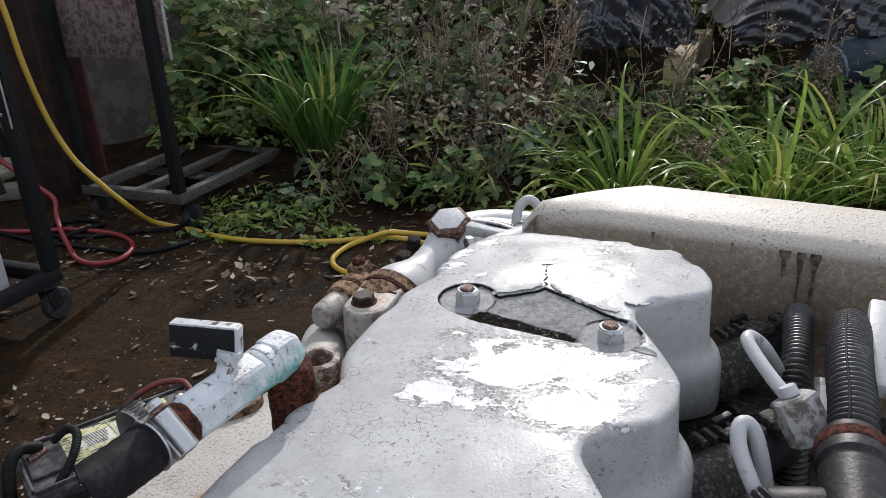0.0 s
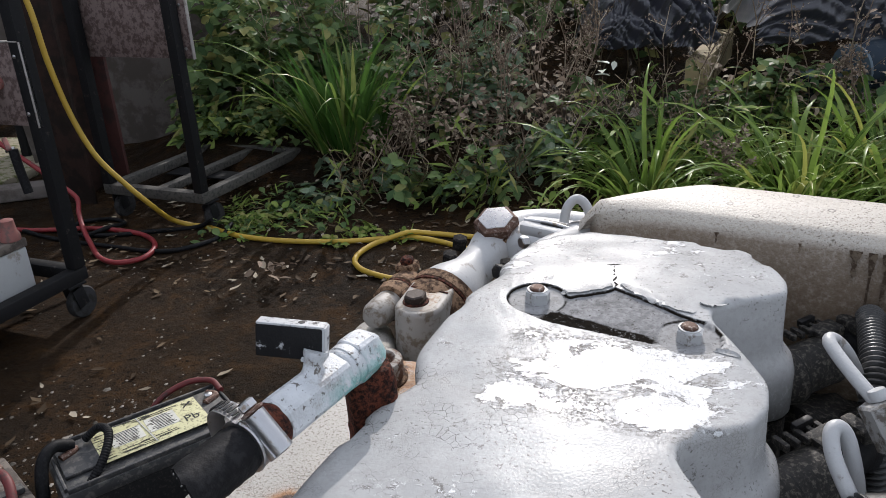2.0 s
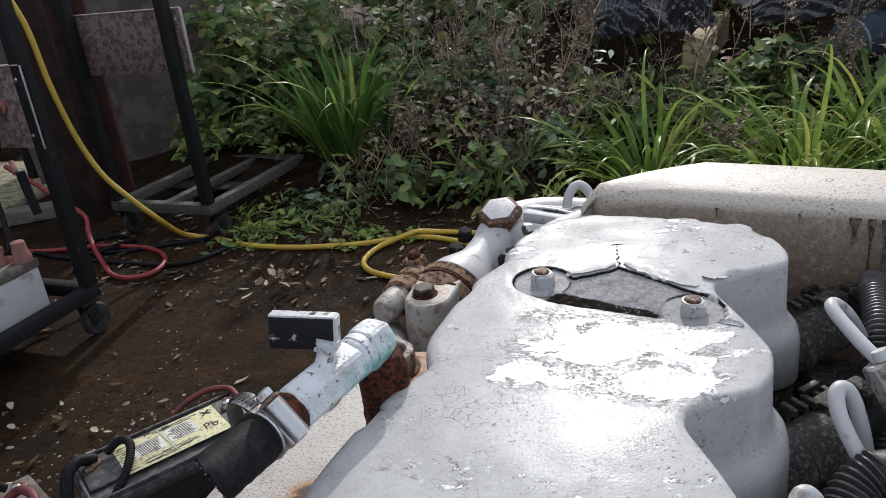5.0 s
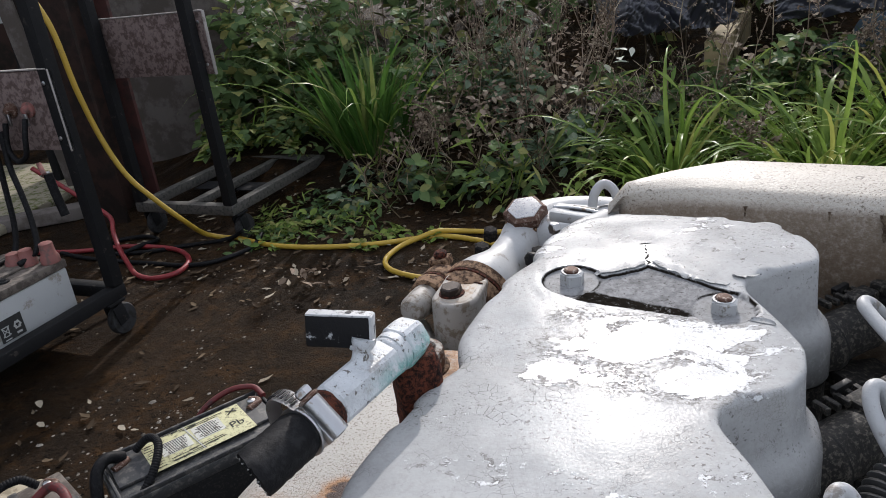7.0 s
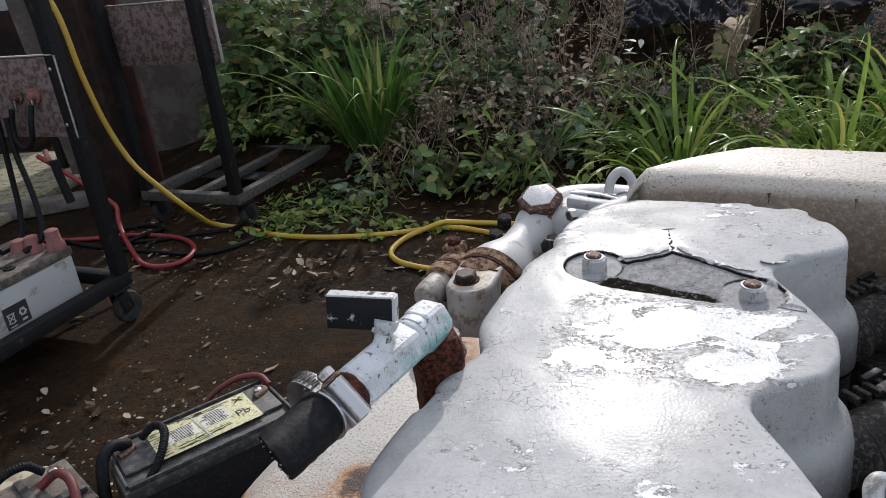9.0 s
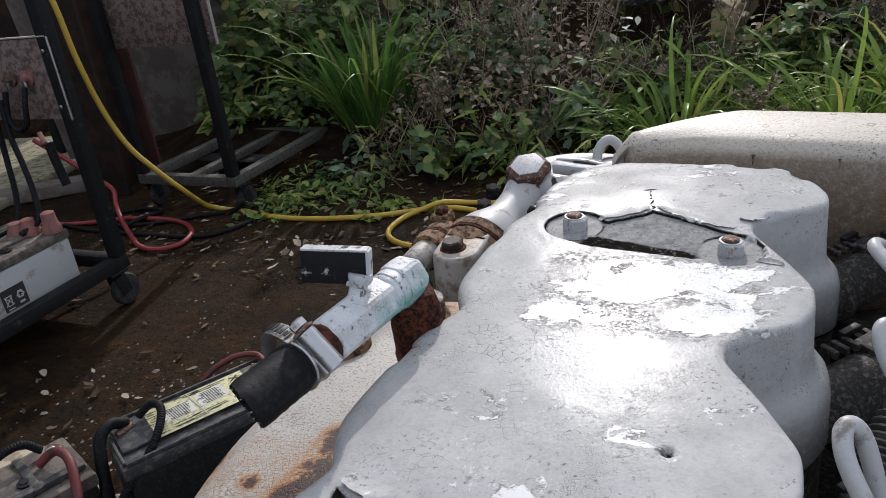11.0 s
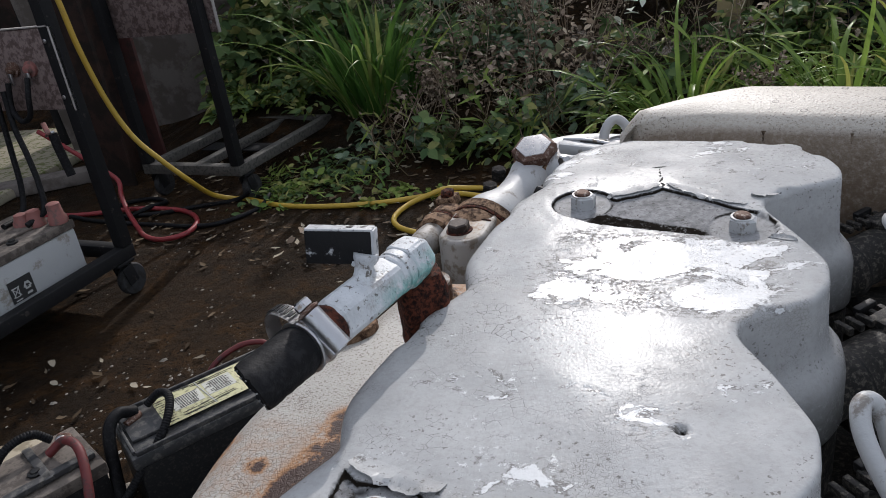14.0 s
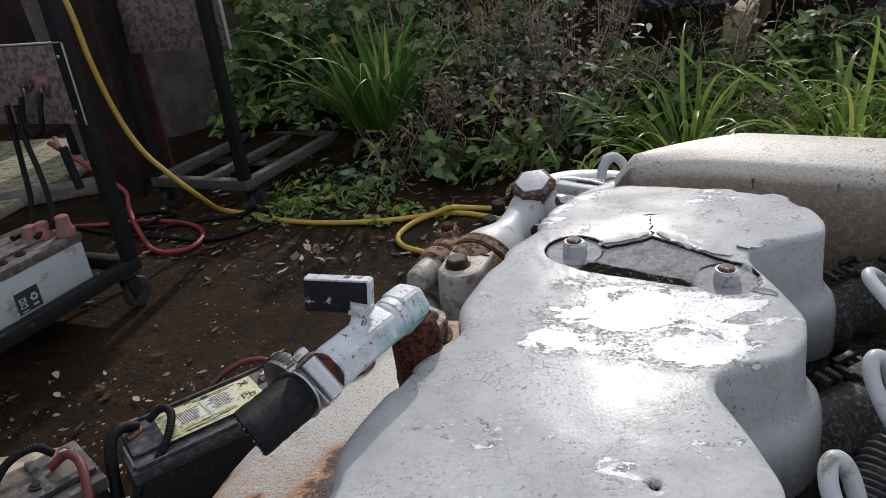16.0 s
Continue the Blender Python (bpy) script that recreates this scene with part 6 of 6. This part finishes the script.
part("white_face", box(0.12, 0.012, 0.06, 0.002, pose(-2.36, 3.96, 0.868)), WHITE_PLAIN, barrier, "white band")
# ---- plants ----
RND = random.Random(11)


def blade_mesh(name, L, w, curl, tilt, fold, material, seg=10):
    """A strap leaf: rises and arches over; a shallow V across it."""
    verts, faces = [], []
    x = z = 0.0
    ang = radians(tilt)
    for i in range(seg + 1):
        t = i / seg
        half = w * (0.60 + 0.40 * math.sin(math.pi * min(1, t * 1.15 + 0.18))) * (1 - smooth(0.60, 1.0, t) * 0.97) / 2
        up = fold * half
        verts += [(x - math.sin(ang) * up, -half, z + math.cos(ang) * up), (x, 0, z), (x - math.sin(ang) * up, half, z + math.cos(ang) * up)]
        ang -= radians(curl) * (0.15 + 1.7 * t * t + 0.3 * t) / seg
        x += math.cos(ang) * L / seg
        z += math.sin(ang) * L / seg
    for i in range(seg):
        a, b = 3 * i, 3 * (i + 1)
        faces += [(a, a + 1, b + 1, b), (a + 1, a + 2, b + 2, b + 1)]
    me = bpy.data.meshes.new(name)
    me.from_pydata(verts, [], faces)
    me.materials.append(material)
    me.polygons.foreach_set("use_smooth", [True] * len(me.polygons))
    return me


def blade_set(material, curl, width, length=(0.44, 0.72), count=18):
    return [blade_mesh("leaf", RND.uniform(*length), RND.uniform(*width), RND.uniform(*curl), RND.uniform(82, 90), RND.uniform(0.15, 0.55), material) for _ in range(count)]


SETS = {
    "bright": (blade_set(BLADE, (60, 185), (0.017, 0.027)), blade_set(BLADE, (130, 210), (0.017, 0.024), (0.55, 0.82), 8)),
    "dark": (blade_set(BLADE_DARK, (15, 85), (0.019, 0.029)), blade_set(BLADE, (130, 200), (0.014, 0.020), (0.62, 0.86), 8)),
}


def strap_clump(x, y, n, size, kind, label, spread=0.11, seed=0, fan=34, arching=0.14):
    """Leaves that fan out from a base: upright within, leaning outwards round it, a few long ones arching over."""
    r = random.Random(seed)
    ob = thing("strap_leaf_clump", label, "plant", "clumps of strap leaves", at=(x, y, bank(x, y) - 0.02))
    for k in range(n):
        far = r.random() < arching
        leaf = new("leaf", r.choice(SETS[kind][1 if far else 0]))
        leaf.parent = ob
        a, q = r.uniform(0, 360), math.sqrt(r.random())
        s = size * (r.uniform(0.80, 1.10) if far else r.uniform(0.55, 1.12) * (1.05 - 0.25 * q))
        lean = fan * q + r.gauss(0, 6)
        leaf.matrix_basis = pose(spread * q * math.cos(radians(a)), spread * q * math.sin(radians(a)), 0, 0, 0, a + r.gauss(0, 18)) @ pose(0, 0, 0, r.gauss(0, 7), lean, 0) @ pose(0, 0, 0, 0, 0, r.gauss(0, 25)) @ Matrix.Diagonal((s, s * r.uniform(0.85, 1.15), s, 1))
    return ob


strap_clump(-0.585, 3.62, 160, 1.02, "dark", "large clump of dark green strap leaves on the bank", 0.17, 1, 25, 0.12)
strap_clump(0.63, 2.98, 130, 0.94, "bright", "clump of sunlit arching strap leaves", 0.10, 2, 46, 0.25)
strap_clump(1.17, 2.90, 190, 1.02, "bright", "tall clump of sunlit bright green strap leaves", 0.16, 3, 40, 0.16)
strap_clump(1.52, 2.98, 130, 0.95, "bright", "clump of bright green strap leaves", 0.15, 4, 42, 0.2)
strap_clump(0.90, 3.14, 34, 0.74, "bright", "thin clump of strap leaves between the larger ones", 0.10, 7, 46, 0.3)
strap_clump(0.05, 3.16, 15, 0.42, "bright", "small tuft of fresh green strap leaves", 0.04, 5, 30, 0.1)
strap_clump(-1.22, 3.80, 22, 0.52, "bright", "small clump of pale strap leaves behind the trolley", 0.09, 6, 55, 0.3)


def leaflet(ox, oy, turn, L, w):
    """One pointed leaflet as (points, faces), its edges raised a little."""
    c, s = math.cos(turn), math.sin(turn)
    pts = [(0, 0, 0), (0.22, -w * 0.8, 0.05), (0.50, -w, 0.07), (0.78, -w * 0.55, 0.02), (1, 0, -0.10), (0.78, w * 0.55, 0.02), (0.50, w, 0.07), (0.22, w * 0.8, 0.05), (0.5, 0, -0.02)]
    return [(ox + L * (x * c - y * s), oy + L * (x * s + y * c), L * z) for x, y, z in pts], [(k, (k + 1) % 8, 8) for k in range(8)]


def leaf_shape(shape):
    if shape == "narrow":
        return np.array([(0, 0, 0), (0.4, -0.07, 0.02), (1, 0, -0.14), (0.4, 0.07, 0.02)]), [(0, 1, 2, 3)]
    if shape == "ovate":
        pts, fs = leaflet(0, 0, 0, 1, 0.27)
    else:
        pts, fs = [], []
        for ox, turn, L in ((0.38, 0, 0.68), (0.32, 1.15, 0.56), (0.32, -1.15, 0.56)):
            p, f = leaflet(ox, 0, turn, L, 0.33)
            fs += [tuple(len(pts) + k for k in q) for q in f]
            pts += p
        fs.append((len(pts), len(pts) + 1, len(pts) + 2))
        pts += [(0, -0.012, 0), (0, 0.012, 0), (0.38, 0, 0)]
    return np.array(pts), fs


def leaf_cloud(name, label, material, spots, seed, shape="ovate", kind="stuff", category="undergrowth"):
    """Many small folded leaves. spots: (x, y, z, leaf length) for each."""
    r = np.random.RandomState(seed)
    n = len(spots)
    s = np.array(spots)
    base, fs = leaf_shape(shape)
    yaw = r.uniform(0, 2 * np.pi, n)
    pitch = r.normal(0.25, 0.40, n)
    roll = r.normal(0, 0.45, n)
    cy, sy, cp, sp, cr, sr = np.cos(yaw), np.sin(yaw), np.cos(pitch), np.sin(pitch), np.cos(roll), np.sin(roll)
    R = np.empty((n, 3, 3))
    R[:, 0, 0], R[:, 0, 1], R[:, 0, 2] = cy * cp, cy * sp * sr - sy * cr, cy * sp * cr + sy * sr
    R[:, 1, 0], R[:, 1, 1], R[:, 1, 2] = sy * cp, sy * sp * sr + cy * cr, sy * sp * cr - cy * sr
    R[:, 2, 0], R[:, 2, 1], R[:, 2, 2] = -sp, cp * sr, cp * cr
    v = np.einsum("nij,kj->nki", R, base) * s[:, 3][:, None, None] + s[:, None, :3]
    k = len(base)
    faces = [tuple(i * k + j for j in f) for i in range(n) for f in fs]
    ob = raw(name, v.reshape(-1, 3).tolist(), faces, material)
    return tagged(ob, label, category, kind=kind)


def mounds(centres, count, size, seed, low=0.0):
    """Places for leaves over a set of mounds (x, y, radius, height)."""
    r = np.random.RandomState(seed)
    out = []
    weights = np.array([c[2] * c[2] + 0.02 for c in centres])
    for i in r.choice(len(centres), count, p=weights / weights.sum()):
        x, y, rad, h = centres[i]
        a, d = r.uniform(0, 2 * np.pi), rad * math.sqrt(r.uniform())
        px, py = x + d * math.cos(a), y + d * math.sin(a)
        top = h * (1 - 0.6 * (d / rad) ** 2) * (0.75 + 0.5 * noise.noise((px * 6, py * 6, seed)))
        pz = bank(px, py) + low + max(0.01, top) * (1 - r.uniform() ** 2 * 0.75)
        out.append((px, py, pz, size * r.uniform(0.55, 1.25)))
    return out


def patch_line(x0, x1, y0, y1, n, rad, h, seed):
    r = np.random.RandomState(seed)
    return [(r.uniform(x0, x1), r.uniform(y0, y1), rad * r.uniform(0.7, 1.3), h * r.uniform(0.6, 1.3)) for _ in range(n)]


leaf_cloud("bramble_thicket", "dark green bramble and ivy leaves in the shade", BROAD, mounds(patch_line(-1.42, -0.70, 3.95, 4.5, 16, 0.20, 0.75, 21), 1000, 0.105, 31), 41, "trefoil")
leaf_cloud("bramble_thicket", "mixed bramble leaves over the bank", BROAD, mounds(patch_line(-0.5, 0.15, 3.6, 4.3, 14, 0.20, 0.56, 22) + patch_line(0.5, 1.9, 3.3, 3.6, 14, 0.16, 0.26, 29), 620, 0.090, 32), 42, "trefoil")
leaf_cloud("nettle_patch", "dull bluish green nettle leaves", BLUISH, mounds(patch_line(-0.40, 0.15, 3.5, 4.1, 10, 0.15, 0.58, 23), 420, 0.060, 33), 43)
leaf_cloud("fern_patch", "pale bluish green ferny leaves", BLUISH, mounds([(0.24, 3.36, 0.12, 0.16), (0.33, 3.34, 0.11, 0.15), (0.30, 3.26, 0.10, 0.12)], 300, 0.062, 63), 53)
leaf_cloud("grass", "thin pale grass blades in the weeds", FRESH, mounds(patch_line(-0.6, 1.6, 3.1, 3.5, 22, 0.18, 0.30, 20), 420, 0.13, 30), 40, "narrow")
leaf_cloud("dead_leaves", "withered brown leaves hanging in the weeds", DRY, mounds(patch_line(-0.42, 0.35, 3.35, 3.8, 16, 0.16, 0.40, 19), 1200, 0.034, 29), 39, "ovate")
leaf_cloud("ground_weeds", "fresh green weeds along the edge of the yard", FRESH, mounds(patch_line(-0.35, 1.7, 3.06, 3.30, 26, 0.12, 0.17, 24) + patch_line(0.15, 1.8, 2.65, 3.05, 18, 0.12, 0.16, 25), 1500, 0.042, 34), 44)
leaf_cloud("ground_weeds", "low weeds beside the trolley", FRESH, mounds([(-0.93, 3.06, 0.11, 0.09), (-0.82, 3.02, 0.10, 0.06), (-0.90, 2.88, 0.07, 0.03), (-0.42, 2.86, 0.07, 0.03), (-0.26, 2.80, 0.06, 0.03), (-0.52, 2.77, 0.05, 0.02)], 260, 0.040, 35), 45)
leaf_cloud("ground_weeds", "mixed low weeds spread over the dirt", BROAD, mounds(patch_line(-0.98, -0.52, 2.88, 3.26, 22, 0.12, 0.06, 91), 300, 0.044, 92), 93)
leaf_cloud("grass", "thin grass in the low weeds", FRESH, mounds(patch_line(-0.95, -0.55, 2.92, 3.25, 10, 0.10, 0.08, 94), 120, 0.075, 95), 96, "narrow")
leaf_cloud("grass", "tuft of short bright grass beside the trolley castor", FRESH, mounds([(-0.98, 3.10, 0.08, 0.06), (-0.90, 3.02, 0.08, 0.05)], 130, 0.085, 66), 66, "narrow")
leaf_cloud("ground_weeds", "weeds and ivy in the shade behind the trolley", BROAD, mounds(patch_line(-1.40, -0.80, 3.66, 3.98, 14, 0.14, 0.24, 61), 330, 0.062, 37), 50)
leaf_cloud("ground_weeds", "low leaves on the dirt behind the trolley", FRESH, mounds(patch_line(-1.40, -0.80, 3.74, 3.95, 16, 0.12, 0.10, 72), 300, 0.070, 73), 74)
leaf_cloud("dock_leaves", "long pale dock leaves behind the trolley", FRESH, mounds(patch_line(-1.35, -1.05, 3.72, 3.85, 4, 0.08, 0.16, 75), 16, 0.24, 76), 77, "narrow")
leaf_cloud("bramble_leaves", "larger bluish green leaves low on the bank", BLUISH, mounds(patch_line(-0.88, 0.1, 3.06, 3.42, 18, 0.11, 0.09, 26), 95, 0.098, 36), 46, "trefoil")
leaf_cloud("bramble_thicket", "bramble leaves against the heap of rubbish", BROAD, mounds(patch_line(1.05, 2.1, 3.45, 3.72, 12, 0.14, 0.36, 81), 330, 0.080, 82), 83, "trefoil")
leaf_cloud("dead_leaves", "withered leaves against the heap of rubbish", DRY, mounds(patch_line(0.95, 2.0, 3.45, 3.70, 10, 0.12, 0.42, 84), 360, 0.045, 85), 86, "ovate")
leaf_cloud("bramble_leaves", "dark bramble leaves at the foot of the weeds", BROAD, mounds(patch_line(-0.45, 1.0, 3.10, 3.45, 16, 0.12, 0.22, 66), 190, 0.080, 67), 68, "trefoil")
leaf_cloud("pale_leaves", "pale whitish leaves on dark stems", PALE_LEAF, [(0.44, 3.28, 0.480, 0.05), (0.47, 3.27, 0.485, 0.06), (0.50, 3.28, 0.500, 0.065), (0.53, 3.30, 0.520, 0.07), (0.55, 3.30, 0.530, 0.045), (0.30, 3.30, 0.30, 0.035), (0.33, 3.32, 0.29, 0.03)], 47)
leaf_cloud("hedge", "dense dark hedge behind the bank", BROAD, mounds(patch_line(-1.4, 0.7, 4.7, 5.4, 22, 0.40, 1.4, 27) + patch_line(0.7, 3.4, 4.9, 5.5, 18, 0.40, 0.7, 77), 4200, 0.12, 38), 48)
# Added hedge, out of view: darkens the low sky that the cover reflects.
leaf_cloud("hedge", "unseen tall hedge added beyond the yard to block the low sky", BROAD, mounds(patch_line(-12.0, 14.0, 13.0, 15.5, 110, 1.4, 5.4, 28), 15000, 0.50, 39), 49)


def dry_weeds(label, spots, seed, height, heads=44, head_size=0.0075, material=DRY, name="dry_weeds", thick=1.0):
    """Thin dead stalks with branching seed heads."""
    r = random.Random(seed)
    verts, faces = [], []

    def stick(a, b, r0, r1):
        d = (b - a).normalized()
        s = d.orthogonal().normalized()
        u = d.cross(s)
        i = len(verts)
        for p, rr in ((a, r0), (b, r1)):
            for k in range(3):
                q = p + (s * math.cos(2.0944 * k) + u * math.sin(2.0944 * k)) * rr * thick
                verts.append(tuple(q))
        for k in range(3):
            faces.append((i + k, i + (k + 1) % 3, i + 3 + (k + 1) % 3, i + 3 + k))

    def bud(p, s):
        i = len(verts)
        q = [Vector((r.gauss(0, 1), r.gauss(0, 1), r.gauss(0, 1))).normalized() * s * r.uniform(0.5, 1.2) for _ in range(4)]
        for w in q:
            verts.append(tuple(p + w))
        faces.extend([(i, i + 1, i + 2), (i, i + 2, i + 3), (i, i + 3, i + 1), (i + 1, i + 3, i + 2)])

    for x, y in spots:
        base = Vector((x, y, bank(x, y)))
        h = height * r.uniform(0.65, 1.2)
        lean = Vector((r.uniform(-0.25, 0.25), r.uniform(-0.2, 0.2), 1)) * h
        pts = [base + lean * t + Vector((0.03 * math.sin(t * 5 + x * 9), 0.02 * math.cos(t * 4 + y * 7), 0)) for t in (0, 0.25, 0.5, 0.75, 1.0)]
        for a, b in zip(pts, pts[1:]):
            stick(a, b, 0.0028, 0.0018)
        for k in range(r.randint(4, 8)):
            t = r.uniform(0.45, 1.0)
            a = pts[min(3, int(t * 4))].lerp(pts[min(4, int(t * 4) + 1)], t * 4 % 1)
            b = a + Vector((r.uniform(-1, 1), r.uniform(-1, 1), r.uniform(0.2, 1.2))).normalized() * r.uniform(0.05, 0.14)
            stick(a, b, 0.0014, 0.0008)
            for q in range(heads // 4):
                bud(a.lerp(b, r.uniform(0.4, 1.1)) + Vector((r.gauss(0, 0.010), r.gauss(0, 0.010), r.gauss(0, 0.010))), head_size)
    return tagged(raw(name, verts, faces, material, False), label, "dead plants", kind="stuff")


def scatter(n, x0, x1, y0, y1, seed):
    r = random.Random(seed)
    return [(r.uniform(x0, x1), r.uniform(y0, y1)) for _ in range(n)]


dry_weeds("brown dead weeds with feathery seed heads", scatter(38, -0.22, 0.45, 3.35, 3.9, 51), 61, 0.56, 40)
dry_weeds("tall dead stalks in the brambles", scatter(26, -1.0, 0.1, 3.9, 4.3, 55), 67, 0.85, 12)
dry_weeds("brown dead weeds at the foot of the bank", scatter(30, -0.55, 0.9, 3.15, 3.45, 52), 62, 0.24, 12, 0.008)
dry_weeds("dark fallen twigs at the edge of the yard", scatter(16, -0.55, 0.3, 3.05, 3.4, 58), 69, 0.18, 0, 0.0, STALK, "fallen_twigs", 1.1)
dry_weeds("dead weeds between the strap leaves", scatter(14, 0.55, 1.9, 3.25, 3.5, 53), 63, 0.52, 36)
dry_weeds("pale dried flower heads", [(-0.30, 3.36), (-0.27, 3.33), (-0.33, 3.38), (1.50, 3.46), (1.53, 3.44), (1.52, 3.48), (0.90, 2.94)], 64, 0.30, 130, 0.012)
dry_weeds("dark bare twigs in the shaded hollow", scatter(20, 0.05, 1.2, 3.75, 4.3, 56), 68, 0.62, 0, 0.0, STALK, "bare_twigs", 1.5)

# Fallen leaves and grit on the yard.
r_lit = np.random.RandomState(71)
spots = []
for _ in range(2100):
    x, y = r_lit.uniform(-1.6, 1.2), r_lit.uniform(1.2, 3.4)
    w = smooth(2.0, 3.0, y) * 0.85 + 0.05 + 0.35 * smooth(-0.75, -1.0, x) * smooth(2.0, 1.7, y)
    if r_lit.uniform() < w:
        spots.append((x, y, bank(x, y) + r_lit.uniform(0.004, 0.012), r_lit.uniform(0.014, 0.046)))


def litter():
    s = np.array(spots)
    n = len(s)
    base = np.array([(0, 0, 0), (0.3, -0.20, 0.10), (0.7, -0.15, 0.04), (1.15, 0, 0.12), (0.7, 0.17, 0.02), (0.3, 0.21, 0.12), (0.5, 0, -0.02)])
    yaw = r_lit.uniform(0, 2 * np.pi, n)
    v = np.empty((n, 7, 3))
    for k in range(7):
        v[:, k, 0] = s[:, 0] + s[:, 3] * (base[k, 0] * np.cos(yaw) - base[k, 1] * np.sin(yaw))
        v[:, k, 1] = s[:, 1] + s[:, 3] * (base[k, 0] * np.sin(yaw) + base[k, 1] * np.cos(yaw))
        v[:, k, 2] = s[:, 2] + s[:, 3] * base[k, 2] * r_lit.uniform(0.1, 1.2, n)
    fs = [(0, 1, 6), (1, 2, 6), (2, 3, 6), (3, 4, 6), (4, 5, 6), (5, 0, 6)]
    faces = [tuple(i * 7 + j for j in f) for i in range(n) for f in fs]
    return tagged(raw("fallen_leaves", v.reshape(-1, 3).tolist(), faces, LITTER), "curled brown fallen leaves scattered on the dirt", "leaves", kind="stuff")


litter()


seed_spots = [(-0.66 + 0.035 * math.cos(k * 2.4) * (k % 4), 2.44 + 0.03 * math.sin(k * 2.4) * (k % 3), 0.035 + 0.012 * (k % 5), 0.034 + 0.006 * (k % 3)) for k in range(14)]
leaf_cloud("withered_seedling", "small withered plant with pale curled leaves on the dirt", DRY, seed_spots, 81, "ovate", "stuff", "dead plant")


def grit():
    r = np.random.RandomState(72)
    verts, faces = [], []
    for n in range(4700):
        x, y = r.uniform(-1.7, 0.8), r.uniform(1.0, 3.3)
        if n >= 4400:
            x, y = r.normal(-0.86, 0.14), r.normal(1.55, 0.16)
        if n < 4400 and noise.noise((x * 2.2, y * 2.2, 5.0)) < r.uniform(-0.5, 0.35):
            continue
        s = (0.0021 if n < 4400 else 0.0034) * r.lognormal(0, 0.55)
        z = bank(x, y)
        i = len(verts)
        for k in range(5):
            a = 2 * math.pi * k / 5
            verts.append((x + s * math.cos(a) * r.uniform(0.7, 1.3), y + s * math.sin(a) * r.uniform(0.7, 1.3), z))
        verts.append((x, y, z + s * r.uniform(0.25, 0.7)))
        faces += [(i + k, i + (k + 1) % 5, i + 5) for k in range(5)]
    return tagged(raw("grit", verts, faces, GRIT, False), "pale grit and small stones on the dirt", "stones", kind="stuff")


grit()

# ---- rubbish on the bank ----
def sheet(name, x0, x1, y, z0, z1, depth, seed, label, turn=0.0):
    """A draped, creased plastic sheet over a heap."""
    verts, faces = [], []
    nx, ny = 90, 60
    for j in range(ny + 1):
        for i in range(nx + 1):
            u, v = i / nx, j / ny
            x = x0 + (x1 - x0) * u
            ridge = 1 - abs(2 * u - 1) ** 3 * 0.35
            crease = noise.noise((u * 9 + v * 3, v * 2.2, seed)) * 0.05 + abs(noise.noise((u * 11 + v * 9, v * 1.6, seed + 2))) * 0.13 + abs(noise.noise((u * 25 - v * 8, v * 2.5, seed + 6))) * 0.04
            if v < 0.62:
                t = v / 0.62
                z = z0 + (z1 * ridge - z0) * t
                yy = y - 0.05 * math.sin(t * 3.1) + 0.22 * t
                verts.append((x + crease * 0.4, yy - crease, z + crease * 0.5))
            else:
                t = (v - 0.62) / 0.38
                verts.append((x, y + 0.22 + depth * t, z1 * ridge + crease - 0.15 * t * t))
    w = nx + 1
    for j in range(ny):
        for i in range(nx):
            faces.append((j * w + i, j * w + i + 1, (j + 1) * w + i + 1, (j + 1) * w + i))
    ob = raw(name, verts, faces, BAG)
    return tagged(ob, label, "plastic sheet")


sheet("plastic_sheet", 0.52, 1.06, 3.75, 0.50, 0.86, 0.5, 3, "creased black plastic sheet draped over a heap")
sheet("plastic_sheet", 1.22, 2.35, 3.72, 0.50, 0.88, 0.6, 8, "creased black plastic sheet draped over a frame")
beam = thing("timber_beam", "weathered yellow-brown timber beam lying on the heap", "timber")
part("beam", box(0.095, 1.05, 0.15, 0.006, pose(1.17, 4.20, 0.30, 0, 0, -22)), TIMBER, beam)
part("prop", box(0.11, 0.09, 0.30, 0.008, pose(1.02, 3.86, 0.02, 0, 0, -10)), TIMBER, beam, "short dark timber prop")
drum = thing("blue_drum", "dark blue plastic drum lying among the weeds", "drum")
part("barrel", lathe([(0.095, 0), (0.105, 0.012), (0.105, 0.16), (0.099, 0.17), (0.105, 0.18), (0.105, 0.34), (0.095, 0.36)], 32, aim((1.60, 3.62, 0.40), (0.90, 0.40, 0.06))), BLUE, drum)
# Lit edge of the dark drum, put in as a paler blue ring.
part("rim", lathe([(0.098, -0.006), (0.107, -0.004), (0.107, 0.010), (0.098, 0.012)], 32, aim((1.60, 3.62, 0.40), (0.90, 0.40, 0.06))), BLUE_PALE, drum)
crate = thing("blue_crate", "faded blue plastic crate half hidden by leaves", "crate")
part("shell", box(0.13, 0.12, 0.15, 0.02, pose(1.45, 3.60, 0.24, 0, 0, 12)), BLUE, crate)
part("rim", box(0.15, 0.14, 0.014, 0.004, pose(1.45, 3.60, 0.385, 0, 0, 12)), BLUE_PALE, crate)
